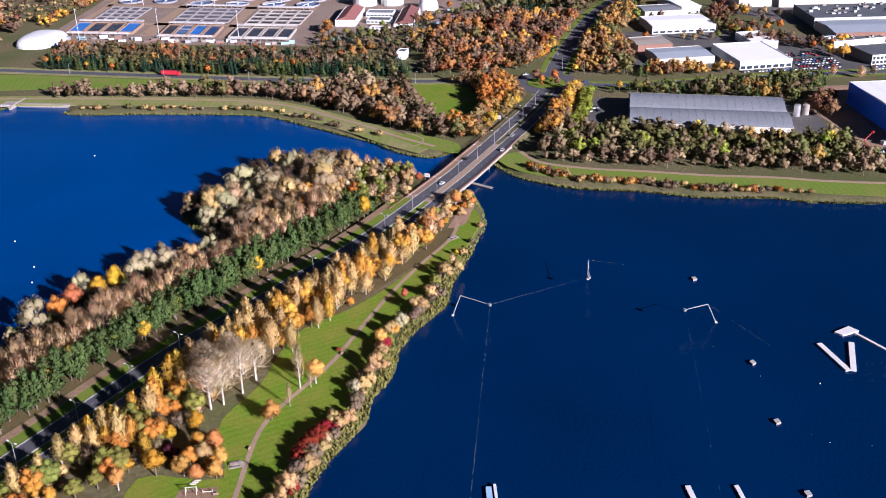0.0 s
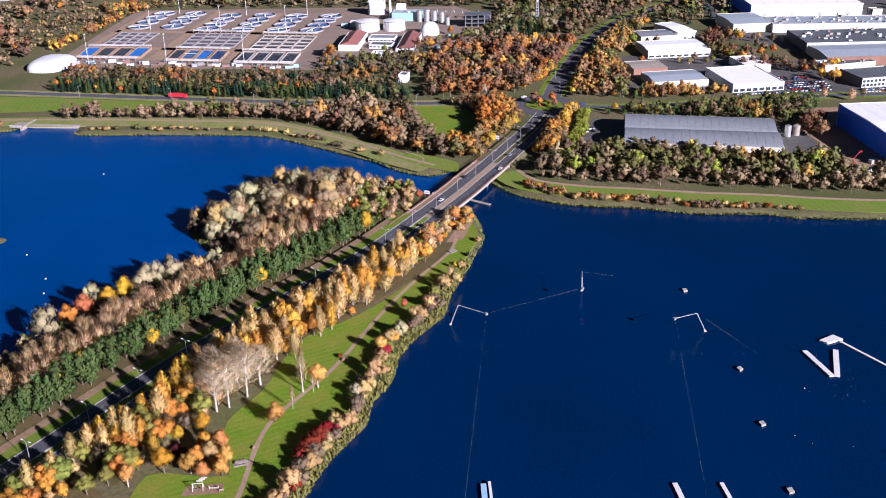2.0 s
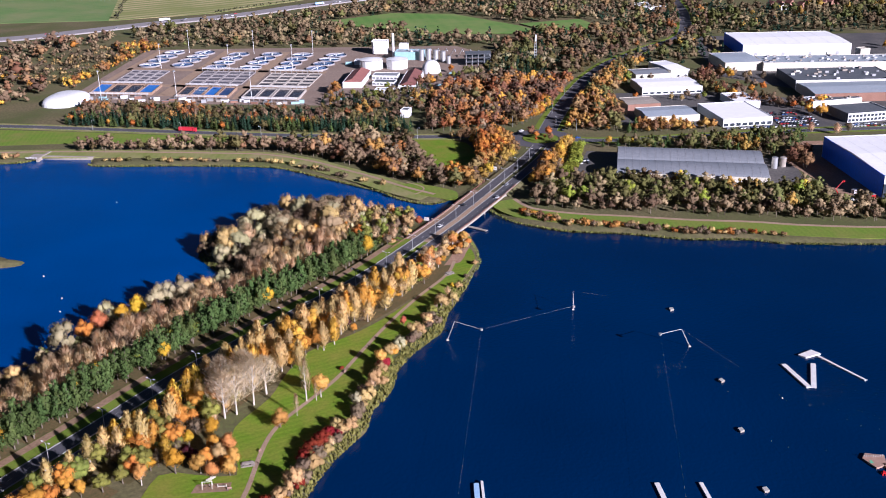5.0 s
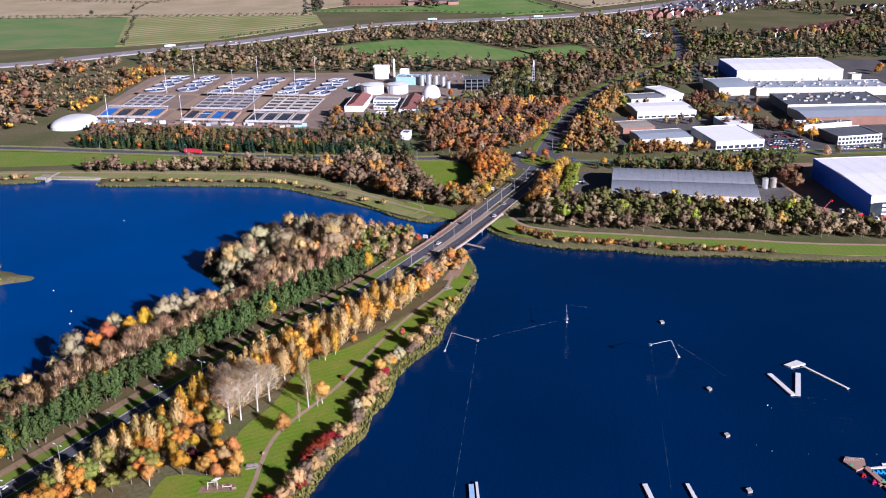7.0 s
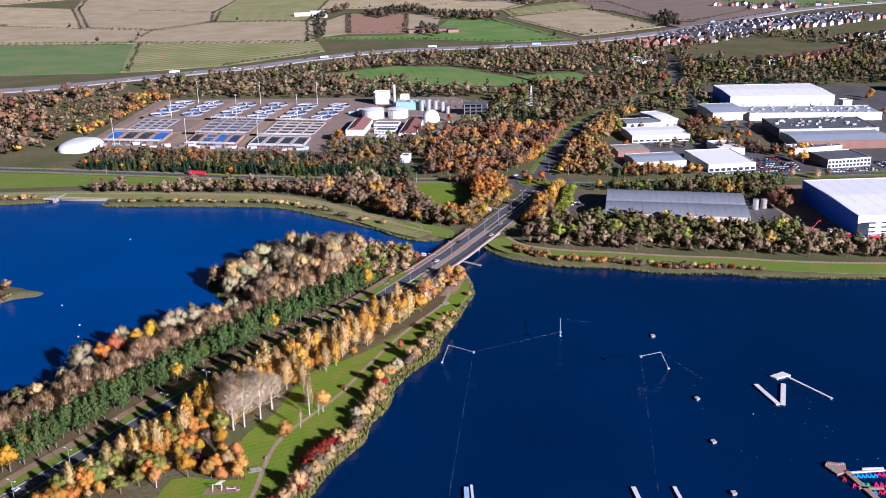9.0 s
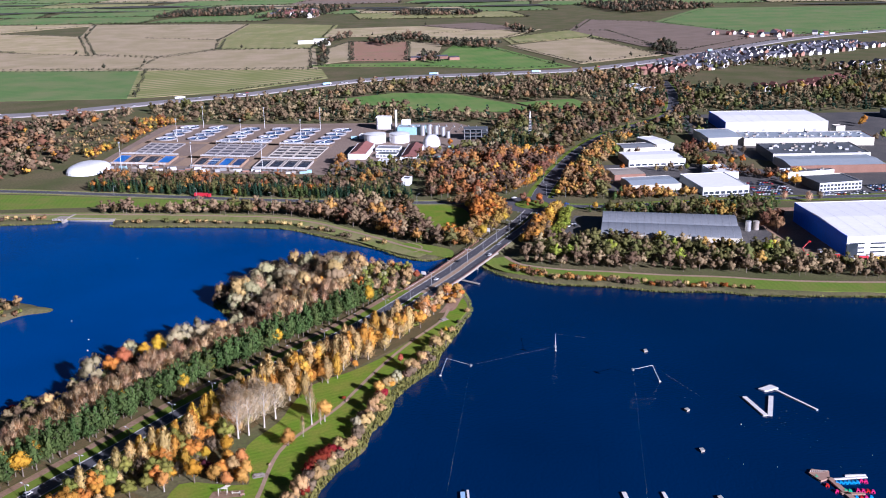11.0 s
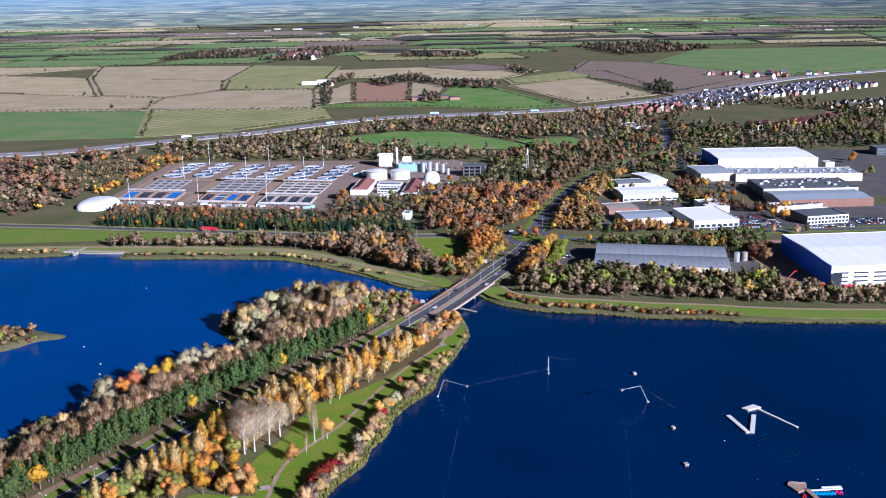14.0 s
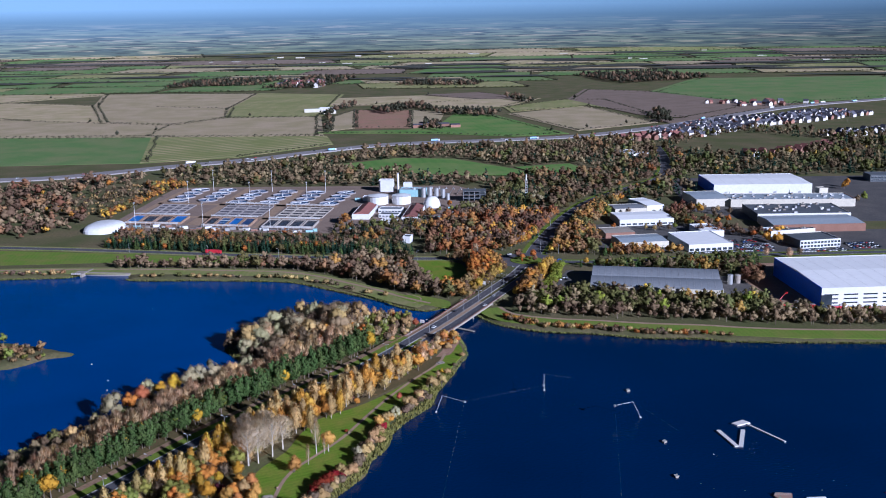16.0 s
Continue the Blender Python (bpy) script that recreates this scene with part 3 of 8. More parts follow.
# ---- ground covers ----
land_patch("lawn", [(-116, 292), (-112, 321), (-98, 321), (-82, 320), (-86, 336), (-89, 354), (-78, 378), (-74, 398), (-66, 420), (-48, 436), (-34, 452), (-22, 470), (-8, 494), (2, 516), (8, 536), (14, 548), (17, 530), (11, 508), (3, 484), (-6, 462), (-10, 446), (-21, 426), (-30, 404), (-35, 384), (-41, 366), (-44, 352), (-56, 330), (-64, 306), (-75, 280), (-100, 262)], M["lawn"], "bright green mown park grass with mowing bands", 0.05, "lawn", smooth=6)
PARK_PATH = spline([(x, y, GROUND) for x, y in ((-84, 270), (-77, 306), (-75.5, 330), (-74, 345), (-70, 358), (-60, 376), (-50, 395), (-40, 422), (-29, 450), (-15, 480), (0, 508), (5, 528))], 4)
tagged(part("park_path", ribbon(PARK_PATH, -0.95, 0.95, 0.09, 0.2), M["gravel"]), "brown gravel park path winding through grass", "path", kind="structure")
land_patch("bare_ground", [(-1, 522), (4, 540), (2, 556), (10, 562), (15, 556), (12, 540), (8, 526)], M["earth"], "worn reddish earth below the bridge ramp", 0.08, "bare ground", smooth=4)
land_patch("bare_ground", [(-97, 309), (-96, 314.5), (-83, 315.5), (-83, 310)], M["redway"], "reddish play area surface", 0.09, "play area")
# grass levees on the far banks
levee = spline([(x, y, GROUND) for x, y in ((-500, 765), (-366, 772), (-271, 768), (-175, 757), (-137, 750), (-105, 733), (-79, 711), (-52, 687), (-32, 666), (-8, 646))], 6)
tagged(part("levee", ribbon(levee, -9, 13, 0.10, 0.6), M["levee"]), "sloping mown grass bank above the lake", "grass bank", kind="structure")
tagged(part("towpath", ribbon(levee, -4.5, -1.5, 0.14, 0.2), M["gravel"]), "pale gravel track along the grass bank", "path", kind="structure")
levee_e = spline([(x, y, GROUND) for x, y in ((40, 632), (52, 610), (82, 596), (115, 589), (152, 580), (190, 574), (222, 566), (278, 559), (420, 552), (800, 540))], 6)
tagged(part("levee", ribbon(levee_e, -7, 11.5, 0.10, 0.6), M["bank"]), "bright green grass bank above the lake", "grass bank", kind="structure")
tagged(part("towpath", ribbon(levee_e, -9.5, -6.5, 0.14, 0.2), M["gravel"]), "pale gravel track behind the grass bank", "path", kind="structure")
land_patch("meadow", [(-480, 790), (-300, 798), (-120, 782), (-40, 778), (-60, 786), (-140, 800), (-240, 820), (-330, 838), (-480, 862)], M["bank"], "green grass between the road and the hedge", 0.05, "meadow")
land_patch("meadow", [(-23, 796), (-5, 790), (19, 775), (26, 735), (22, 695), (3, 698), (-11, 732), (-19, 766)], M["lawn"], "green clearing among orange trees", 0.05, "meadow", smooth=8)
land_patch("meadow", [(-34, 668), (-21, 674), (-4, 664), (9, 652), (8, 637), (-2, 640), (-16, 648)], M["bank"], "green grass bank beside the bridge", 0.12, "meadow", smooth=5)
loop = spline([(-26, 676, GROUND), (-17, 668, GROUND), (-13.5, 661, GROUND), (-16, 653, GROUND), (-20, 649, GROUND)], 3)
tagged(part("park_path", ribbon(loop, -0.6, 0.6, 0.16, 0.2), M["gravel"]), "brown gravel path curving down the bank", "path", kind="structure")
# yards
land_patch("yard", [(-365, 945), (-352, 1215), (20, 1200), (70, 1120), (60, 1060), (5, 1000), (-8, 930), (-110, 912)], M["works_yard"], "grey and tan works yard around tanks", 0.05, "yard")
land_patch("yard", [(95, 690), (112, 745), (260, 712), (252, 655), (110, 672)], M["yard"], "dark tarmac yard around the shed", 0.05, "yard")
land_patch("yard", [(252, 715), (285, 760), (700, 760), (700, 600), (270, 606)], M["earth"], "reddish construction ground by the new warehouse", 0.06, "yard")
land_patch("yard", [(150, 822), (160, 935), (240, 945), (330, 900), (720, 880), (720, 806), (300, 800)], M["yard"], "tarmac yards and car parks of the business park", 0.05, "yard")
land_patch("yard", [(285, 1000), (300, 1230), (720, 1230), (720, 930), (345, 935)], M["yard"], "tarmac around the factory buildings", 0.05, "yard")

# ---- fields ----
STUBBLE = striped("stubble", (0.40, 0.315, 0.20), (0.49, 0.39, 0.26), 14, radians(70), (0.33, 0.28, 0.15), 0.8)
STUBBLE_B = striped("pale_stubble", (0.46, 0.36, 0.225), (0.54, 0.43, 0.28), 12, radians(20), (0.34, 0.30, 0.14), 0.7)
CROP = striped("winter_crop", (0.115, 0.205, 0.06), (0.15, 0.235, 0.075), 18, radians(75), (0.20, 0.225, 0.095), 0.5)
CROP_B = striped("striped_green_field", (0.17, 0.21, 0.065), (0.46, 0.37, 0.20), 22, radians(58), (0.21, 0.23, 0.075), 0.95)
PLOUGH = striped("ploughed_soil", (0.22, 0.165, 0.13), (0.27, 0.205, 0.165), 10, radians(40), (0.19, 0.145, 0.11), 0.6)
PLOUGH_R = striped("red_ploughed_soil", (0.34, 0.19, 0.13), (0.38, 0.22, 0.155), 10, radians(95), (0.30, 0.20, 0.12), 0.6)
PASTURE = striped("green_pasture", (0.105, 0.215, 0.045), (0.14, 0.25, 0.055), 15, radians(-12), (0.20, 0.25, 0.08), 0.5)
FIELDS = [
    (CROP, "green winter crop field between hedges", [(-1150, 1840), (-560, 1788), (-478, 1462), (-700, 1452), (-1000, 1440)]),
    (CROP_B, "green field with pale straw stripes", [(-540, 1798), (-225, 1775), (-200, 1650), (-330, 1512), (-462, 1462)]),
    (STUBBLE_B, "pale stubble field between hedges", [(-1480, 2990), (-1020, 2960), (-1000, 2910), (-1199, 2690), (-1560, 2660)]),
    (STUBBLE, "tan stubble field between hedges", [(-1000, 2925), (-545, 2860), (-528, 2405), (-727, 2485), (-900, 2545)]),
    (STUBBLE_B, "pale stubble field between hedges", [(-1190, 2655), (-915, 2535), (-745, 2092), (-928, 2166), (-1280, 2320)]),
    (STUBBLE, "tan stubble field between hedges", [(-895, 2522), (-727, 2468), (-530, 2392), (-488, 2165), (-572, 2030), (-730, 2090)]),
    (STUBBLE, "tan stubble field between hedges", [(-1240, 2290), (-925, 2145), (-740, 2070), (-575, 2010), (-562, 1815), (-1180, 1870)]),
    (CROP_B, "faded green grass field between hedges", [(-532, 2860), (-290, 2770), (-278, 2155), (-480, 2165), (-516, 2395)]),
    (STUBBLE, "tan stubble field between hedges", [(-480, 2150), (-280, 2140), (-235, 1795), (-552, 1812), (-562, 2012)]),
    (PLOUGH_R, "reddish brown ploughed field", [(-200, 2285), (-72, 2265), (-66, 1905), (-168, 1915)]),
    (STUBBLE, "tan field beside the ploughed soil", [(-240, 2140), (-206, 2285), (-175, 1912), (-215, 1872)]),
    (STUBBLE, "tan field beside the farm", [(-66, 2262), (8, 2227), (-6, 1995), (-60, 1905)]),
    (PASTURE, "bright green crop field between hedges", [(-222, 1850), (-62, 1862), (-2, 1955), (28, 2155), (112, 2105), (222, 1765), (124, 1735), (-20, 1797), (-230, 1826)]),
    (STUBBLE, "tan stubble field between hedges", [(262, 1812), (430, 1930), (345, 2290), (158, 2138)]),
    (STUBBLE_B, "buff stubble field between hedges", [(-270, 2650), (-60, 2700), (70, 2560), (-110, 2420), (-270, 2440)]),
    (PLOUGH, "brown ploughed field between hedges", [(-40, 2720), (110, 2790), (230, 2560), (90, 2560)]),
    (STUBBLE_B, "buff stubble field between hedges", [(-95, 2415), (80, 2540), (250, 2540), (150, 2330), (20, 2300)]),
    (CROP_B, "faded green field between hedges", [(160, 2320), (320, 2500), (420, 2480), (460, 2130), (350, 2310), (170, 2200)]),
    (PLOUGH, "dark brown ploughed field between hedges", [(340, 2500), (425, 2820), (600, 2700), (763, 2310), (520, 2020), (435, 2110)]),
    (PLOUGH, "brown field by the motorway", [(440, 1990), (520, 2000), (770, 2290), (860, 2300), (560, 1995), (470, 1915)]),
    (CROP, "green crop field between hedges", [(610, 2720), (846, 3210), (1441, 3200), (1300, 2520), (860, 2330), (775, 2320)]),
    (PASTURE, "green sports field between hedges", [(-141, 1398), (-63, 1453), (19, 1436), (100, 1330), (127, 1274), (0, 1288), (-123, 1365)]),
    (PASTURE, "green strip of grass", [(140, 1290), (112, 1345), (190, 1370), (210, 1300)]),
]
rnd = random.Random(5)
for rank, (mat, label, pts) in enumerate(FIELDS):
    cx_, cy_ = (sum(p[k] for p in pts) / len(pts) for k in (0, 1))
    pts = [(cx_ + 1.075 * (x - cx_), cy_ + 1.075 * (y - cy_)) for x, y in pts]
    land_patch("field", pts, mat, label, 0.3 + 0.05 * rank, "field", lifted=True)
# a patchwork of smaller fields on the raised far ground
palette = [(CROP, "green field far off"), (CROP_B, "faded green field far off"), (STUBBLE, "tan field far off"), (PLOUGH, "brown field far off"), (CROP, "green field far off"), (STUBBLE_B, "pale field far off"), (CROP, "green field far off")]
FAR_EDGES = []
y0 = 2960.0
while y0 < 6900:
    dy = 0.085 * y0 * rnd.uniform(0.8, 1.3)
    x0 = -0.62 * y0 + rnd.uniform(-200, 0)
    while x0 < 0.66 * y0:
        dx = dy * rnd.uniform(0.8, 2.0)
        skip = (y0 < 3250 and 600 < x0 + dx and x0 < 1450) or rnd.random() < 0.06
        if not skip:
            e = 0.025 * dy
            sh = rnd.uniform(-0.25, 0.25) * dy
            pts = [(x0 + e, y0 + e + rnd.uniform(-.1, .1) * dy), (x0 + dx - e, y0 + e + rnd.uniform(-.1, .1) * dy), (x0 + dx + sh - e, y0 + dy - e), (x0 + sh + e, y0 + dy - e + rnd.uniform(-.1, .1) * dy)]
            mat, label = rnd.choice(palette)
            FAR_EDGES.append(pts)
            land_patch("field", pts, mat, label, 1.6 + rnd.random(), "field", lifted=True)
        x0 += dx
    y0 += dy


# ---- trees ----
def clumps(rng, n, size, sampler):
    """n leaf clumps: small bent quads round points that sampler gives."""
    c, out = sampler(n)
    a = rng.normal(size=(n, 3))
    a /= np.linalg.norm(a, axis=1)[:, None]
    nrm = out + (0.4 if n > 250 else 0.3) * a
    nrm /= np.linalg.norm(nrm, axis=1)[:, None] + 1e-9
    u = np.cross(nrm, rng.normal(size=(n, 3)))
    u /= np.linalg.norm(u, axis=1)[:, None] + 1e-9
    w = np.cross(nrm, u)
    s = size * rng.uniform(0.55, 1.25, (n, 1))
    k = rng.uniform(0.5, 1.0, (n, 1))
    v = np.stack([c - u * s * 0.5, c - w * s * 0.5 * k, c + u * s * 0.5, c + w * s * 0.5 * k], 1)
    soft = 0.8 * out + 0.35 * nrm
    return np.concatenate([v.reshape(-1, 3), np.repeat(soft, 4, axis=0)], 1), np.arange(4 * n).reshape(-1, 4)


SKIN = 0.0   # raised for distant crowns, whose inner clumps never show


def lobed(rng, lobes, shell=0.55):
    """Points in a union of ellipsoids (x, y, z, rx, rz), more of them near the skin."""
    lobes = np.array(lobes, float)
    shell = max(shell, SKIN)
    wt = lobes[:, 3] ** 2 * lobes[:, 4]

    def sampler(n):
        i = rng.choice(len(lobes), n, p=wt / wt.sum())
        d = rng.normal(size=(n, 3))
        d /= np.linalg.norm(d, axis=1)[:, None]
        r = shell + (1 - shell) * rng.random((n, 1)) ** 0.6
        r *= rng.uniform(0.82, 1.28, (n, 1))
        rad = np.stack([lobes[i, 3], lobes[i, 3], lobes[i, 4]], 1)
        p = lobes[i, :3] + d * r * rad
        p[:, 2] = np.maximum(p[:, 2], 0.25)
        return p, d
    return sampler


def core(rng, lobes, k, segs, rings):
    """The dense heart of a crown: one lumpy closed mass a lobe, within its leaves."""
    V, F, base = [], [], 0
    el = np.linspace(-1.05, math.pi / 2 - 0.02, rings)
    for x, y, z, rx, rz in lobes:
        az = 2 * math.pi * (np.arange(segs)[None, :] + 0.5 * (np.arange(rings)[:, None] % 2) + rng.random()) / segs
        d = np.stack([np.cos(el)[:, None] * np.cos(az), np.cos(el)[:, None] * np.sin(az), np.sin(el)[:, None] + 0 * az], -1)
        r = k * rng.uniform(0.76, 1.16, (rings, segs, 1))
        p = d * r * np.array([rx, rx, rz]) + np.array([x, y, z])
        p[..., 2] = np.maximum(p[..., 2], 0.2)
        V.append(np.concatenate([p, d], -1).reshape(-1, 6))
        i = np.arange(rings * segs).reshape(rings, segs)
        j = np.roll(i, -1, axis=1)
        F.append(np.stack([i[:-1], j[:-1], j[1:], i[1:]], -1).reshape(-1, 4) + base)
        base += rings * segs
    return np.concatenate(V), np.concatenate(F)


def shoots(rng, n, h0, h1, rx, length, width, upright=0.8):
    """Bare crown: thin tapering shoots fanning up and out."""
    t = rng.random((n, 1)) ** 0.8
    ang = rng.uniform(0, 2 * math.pi, (n, 1))
    prof = np.sin(np.clip(t * 0.9 + 0.12, 0, 1) * math.pi) ** 0.7
    r = rx * prof * np.sqrt(rng.random((n, 1)))
    base = np.concatenate([r * np.cos(ang), r * np.sin(ang), h0 + (h1 - h0) * t], 1)
    d = np.concatenate([np.cos(ang) * (1 - upright), np.sin(ang) * (1 - upright), np.full((n, 1), upright)], 1) + rng.normal(size=(n, 3)) * 0.22
    d /= np.linalg.norm(d, axis=1)[:, None]
    L = length * rng.uniform(0.5, 1.2, (n, 1))
    side = np.cross(d, rng.normal(size=(n, 3)))
    side /= np.linalg.norm(side, axis=1)[:, None]
    w = width * rng.uniform(0.6, 1.3, (n, 1))
    mid = 0.5 * (h0 + h1)
    out = np.concatenate([base[:, :2] / rx, (base[:, 2:3] - mid) / (h1 - h0) + 0.25], 1)
    out /= np.linalg.norm(out, axis=1)[:, None] + 1e-9
    side *= np.where((np.cross(side, d) * out).sum(1) < 0, -1.0, 1.0)[:, None]
    base[:, 2:3] -= L * 0.35
    base[:, 2] = np.maximum(base[:, 2], 0.3)
    v = np.stack([base - side * w, base + side * w, base + d * L + side * w * 0.4, base + d * L - side * w * 0.4], 1)
    return np.concatenate([v.reshape(-1, 3), np.repeat(out, 4, axis=0)], 1), np.arange(4 * n).reshape(-1, 4)


def np_mesh(name, v, f, mats, index=None, tone=None):
    m = bpy.data.meshes.new(name)
    v = np.asarray(v)
    m.from_pydata(v[:, :3].tolist(), [], np.asarray(f).tolist())
    if v.shape[1] == 6:
        nn = v[:, 3:] / (np.linalg.norm(v[:, 3:], axis=1)[:, None] + 1e-9)
        m.polygons.foreach_set("use_smooth", np.ones(len(m.polygons), dtype=bool))
        m.normals_split_custom_set_from_vertices(nn.tolist())
    for x in mats:
        m.materials.append(x)
    if tone is not None:
        m.attributes.new("tone", 'FLOAT', 'POINT').data.foreach_set("value", np.asarray(tone, dtype=np.float32))
    if index is not None:
        m.polygons.foreach_set("material_index", np.asarray(index, dtype=np.int32))
    return m


def trunk_geo(rng, h, r, limbs=5, spread=2.5, start=0.35, sides=5):
    """A bent, tapering trunk whose limbs grow out of its side faces."""
    g = Geo()
    bend = rng.uniform(-0.03, 0.03, 2) * h
    zs = [h * (start + (0.85 - start) * i / max(limbs, 1)) for i in range(limbs)]
    levels = [-0.4, h * 0.15]
    for z in zs:
        levels += [z, z + 0.016 * h]
    levels += [h * 0.9, h]
    radius = lambda z: r * float(np.interp(z / h, (0, 0.4, 0.75, 1), (1.25, 0.85, 0.5, 0.1)))
    centre = lambda z: np.array([bend[0] * z / h, bend[1] * z / h, z])
    for z in levels:
        c = centre(z)
        for j in range(sides):
            t = 2 * math.pi * j / sides
            g.v.append(tuple(c + radius(z) * np.array([math.cos(t), math.sin(t), 0])))
    open_faces = {}
    for i, z in enumerate(zs):
        a = (i * 2.4 + rng.uniform(-0.5, 0.5)) % (2 * math.pi)
        open_faces[2 + 2 * i] = (int(a / (2 * math.pi) * sides), i)
    for k in range(len(levels) - 1):
        for j in range(sides):
            q = (k * sides + j, k * sides + (j + 1) % sides, (k + 1) * sides + (j + 1) % sides, (k + 1) * sides + j)
            if k not in open_faces or open_faces[k][0] != j:
                g.f.append(q)
                continue
            i = open_faces[k][1]
            a = 2 * math.pi * (j + 0.5) / sides
            out, side = np.array([math.cos(a), math.sin(a), 0]), np.array([-math.sin(a), math.cos(a), 0])
            L = spread * rng.uniform(0.7, 1.1) * (1.1 - 0.5 * i / max(limbs, 1))
            p0 = centre(zs[i])
            ring = list(q)
            for p, rad in ((p0 + out * L * 0.5 + np.array([0, 0, L * 0.45]), r * 0.27), (p0 + out * L + np.array([0, 0, L * 1.1]), r * 0.07)):
                up = np.array([-0.7 * out[0], -0.7 * out[1], 0.7])
                n0 = len(g.v)
                g.v += [tuple(p + rad * v) for v in (-side - up, side - up, side + up, up - side)]
                for e in range(4):
                    g.f.append((ring[e], ring[(e + 1) % 4], n0 + (e + 1) % 4, n0 + e))
                ring = [n0, n0 + 1, n0 + 2, n0 + 3]
            g.f.append(tuple(ring))
    g.f.append(tuple((len(levels) - 1) * sides + j for j in range(sides)))
    return g


def species(rng, kind, q=1.0):
    """Height, trunk radius, crown arrays, limbs and spread for one tree of a kind; q: share of its clumps that are built, larger ones."""
    U = rng.uniform
    grow = min(q ** -0.42, 1.5 if q > 0.1 else 2.6)

    def crown_quads(rng, n, size, lobes, shell=0.6, heart=0.68):
        v1, f1 = clumps(rng, max(8, int(n * q)), size * grow, lobed(rng, lobes, shell))
        if q == 1:
            v2, f2 = core(rng, lobes, heart, 6, 4)
        elif q > 0.1:
            v2, f2 = core(rng, lobes[::2] if len(lobes) > 7 else lobes, heart * 1.15, 5, 3)
        else:
            v2, f2 = core(rng, lobes[::5], heart * 1.3, 5, 3)
        v = np.concatenate([v1, v2])
        mid, half = 0.5 * (v[:, :3].max(0) + v[:, :3].min(0)), 0.5 * (v[:, :3].max(0) - v[:, :3].min(0))
        whole = (v[:, :3] - mid) / half
        whole /= np.linalg.norm(whole, axis=1)[:, None] + 1e-6
        v[:, 3:] = 0.5 * v[:, 3:] + 0.55 * whole
        return v, np.concatenate([f1, f2 + len(v1)])

    def twigs(rng, n, h0, h1, rx, length, width, upright=0.8):
        return shoots(rng, max(8, int(n * q)), h0, h1, rx, length * grow ** 0.3, width * grow ** 1.6, upright)

    if kind == "pine":
        h = 11
        lobes = [(U(-.9, .9), U(-.9, .9), h * t, (3.1 - 2.2 * t) * U(0.8, 1.15), 1.25) for t in np.linspace(0.3, 0.93, 8)]
        lobes += [(math.cos(a) * 2.0, math.sin(a) * 2.0, h * U(0.35, 0.6), 1.35, 0.9) for a in np.arange(0, 6.2, 1.2)]
        return h * 0.95, 0.2, crown_quads(rng, 560, 0.8, lobes, 0.5, 0.55), 4, 1.8
    if kind == "fir":
        h = 12
        lobes = [(0, 0, h * t, (3.0 * (1.03 - t)) * U(0.85, 1.1), 1.2) for t in np.linspace(0.15, 0.95, 9)]
        return h * 0.95, 0.2, crown_quads(rng, 360, 0.9, lobes, 0.5, 0.62), 0, 1
    if kind == "poplar":
        h = 16
        lobes = [(U(-.9, .9), U(-.9, .9), h * t, 2.9 * math.sin(math.pi * min(1, t * 0.95 + 0.05)) ** 0.8 + 0.4, 1.8) for t in np.linspace(0.2, 0.93, 9)]
        v1, f1 = crown_quads(rng, 560, 0.48, lobes, 0.4, 0.42)
        v2, f2 = twigs(rng, 620, h * 0.16, h * 0.93, 2.9, 1.7, 0.15, 0.8)
        return h * 0.97, 0.24, (np.concatenate([v1, v2]), np.concatenate([f1, f2 + len(v1)])), 7, 2.2
    if kind == "round":
        h = 9.5
        lobes = [(0, 0, h * 0.58, 2.5, 3.0)] + [(math.cos(a) * 1.7, math.sin(a) * 1.7, h * U(0.42, 0.75), 1.5, 1.5) for a in np.arange(0, 6.2, 0.8)] + [(0, 0, h * 0.85, 1.5, 1.3)]
        return h * 0.8, 0.2, crown_quads(rng, 1350 if q == 1 else 640, 0.62 if q < 1 else 0.42, lobes), 5, 2
    if kind == "broad":
        h = 12
        lobes = [(0, 0, h * 0.55, 3.4, 3.4)] + [(math.cos(a) * 2.8, math.sin(a) * 2.8, h * U(0.35, 0.7), 2.0, 1.9) for a in np.arange(0, 6.2, 0.75)] + [(U(-1, 1), U(-1, 1), h * 0.85, 2.0, 1.6)]
        return h * 0.8, 0.27, crown_quads(rng, 1150 if q == 1 else 560, 0.8 if q < 1 else 0.58, lobes), 6, 3
    if kind == "willow":
        h = 11
        lobes = [(math.cos(a) * r, math.sin(a) * r, U(3.5, 8.3), U(1.7, 2.3), U(2.2, 2.9)) for a, r in zip(np.arange(0, 6.2, 0.7), (2.6, 2.9, 2.4, 3.0, 2.5, 2.8, 2.6, 3.0, 2.4))] + [(0, 0, 8.0, 2.2, 2.4)]
        return 7.5, 0.35, crown_quads(rng, 1000, 0.56, lobes), 6, 3.2
    if kind in ("bare", "twiggy") and q < 0.7:
        h = 9.5
        lobes = [(U(-1.6, 1.6), U(-1.6, 1.6), h * U(0.35, 0.78), U(1.5, 2.1), U(1.8, 2.5)) for _ in range(7)]
        return h * 0.7, 0.2, crown_quads(rng, 520, 0.7, lobes), 0, 2
    if kind == "bare":
        h = 10.5
        v1, f1 = twigs(rng, 440, 2.4, h, 2.3, 2.7, 0.085, 0.82)
        return h * 0.85, 0.17, (v1, f1), 8, 2.2
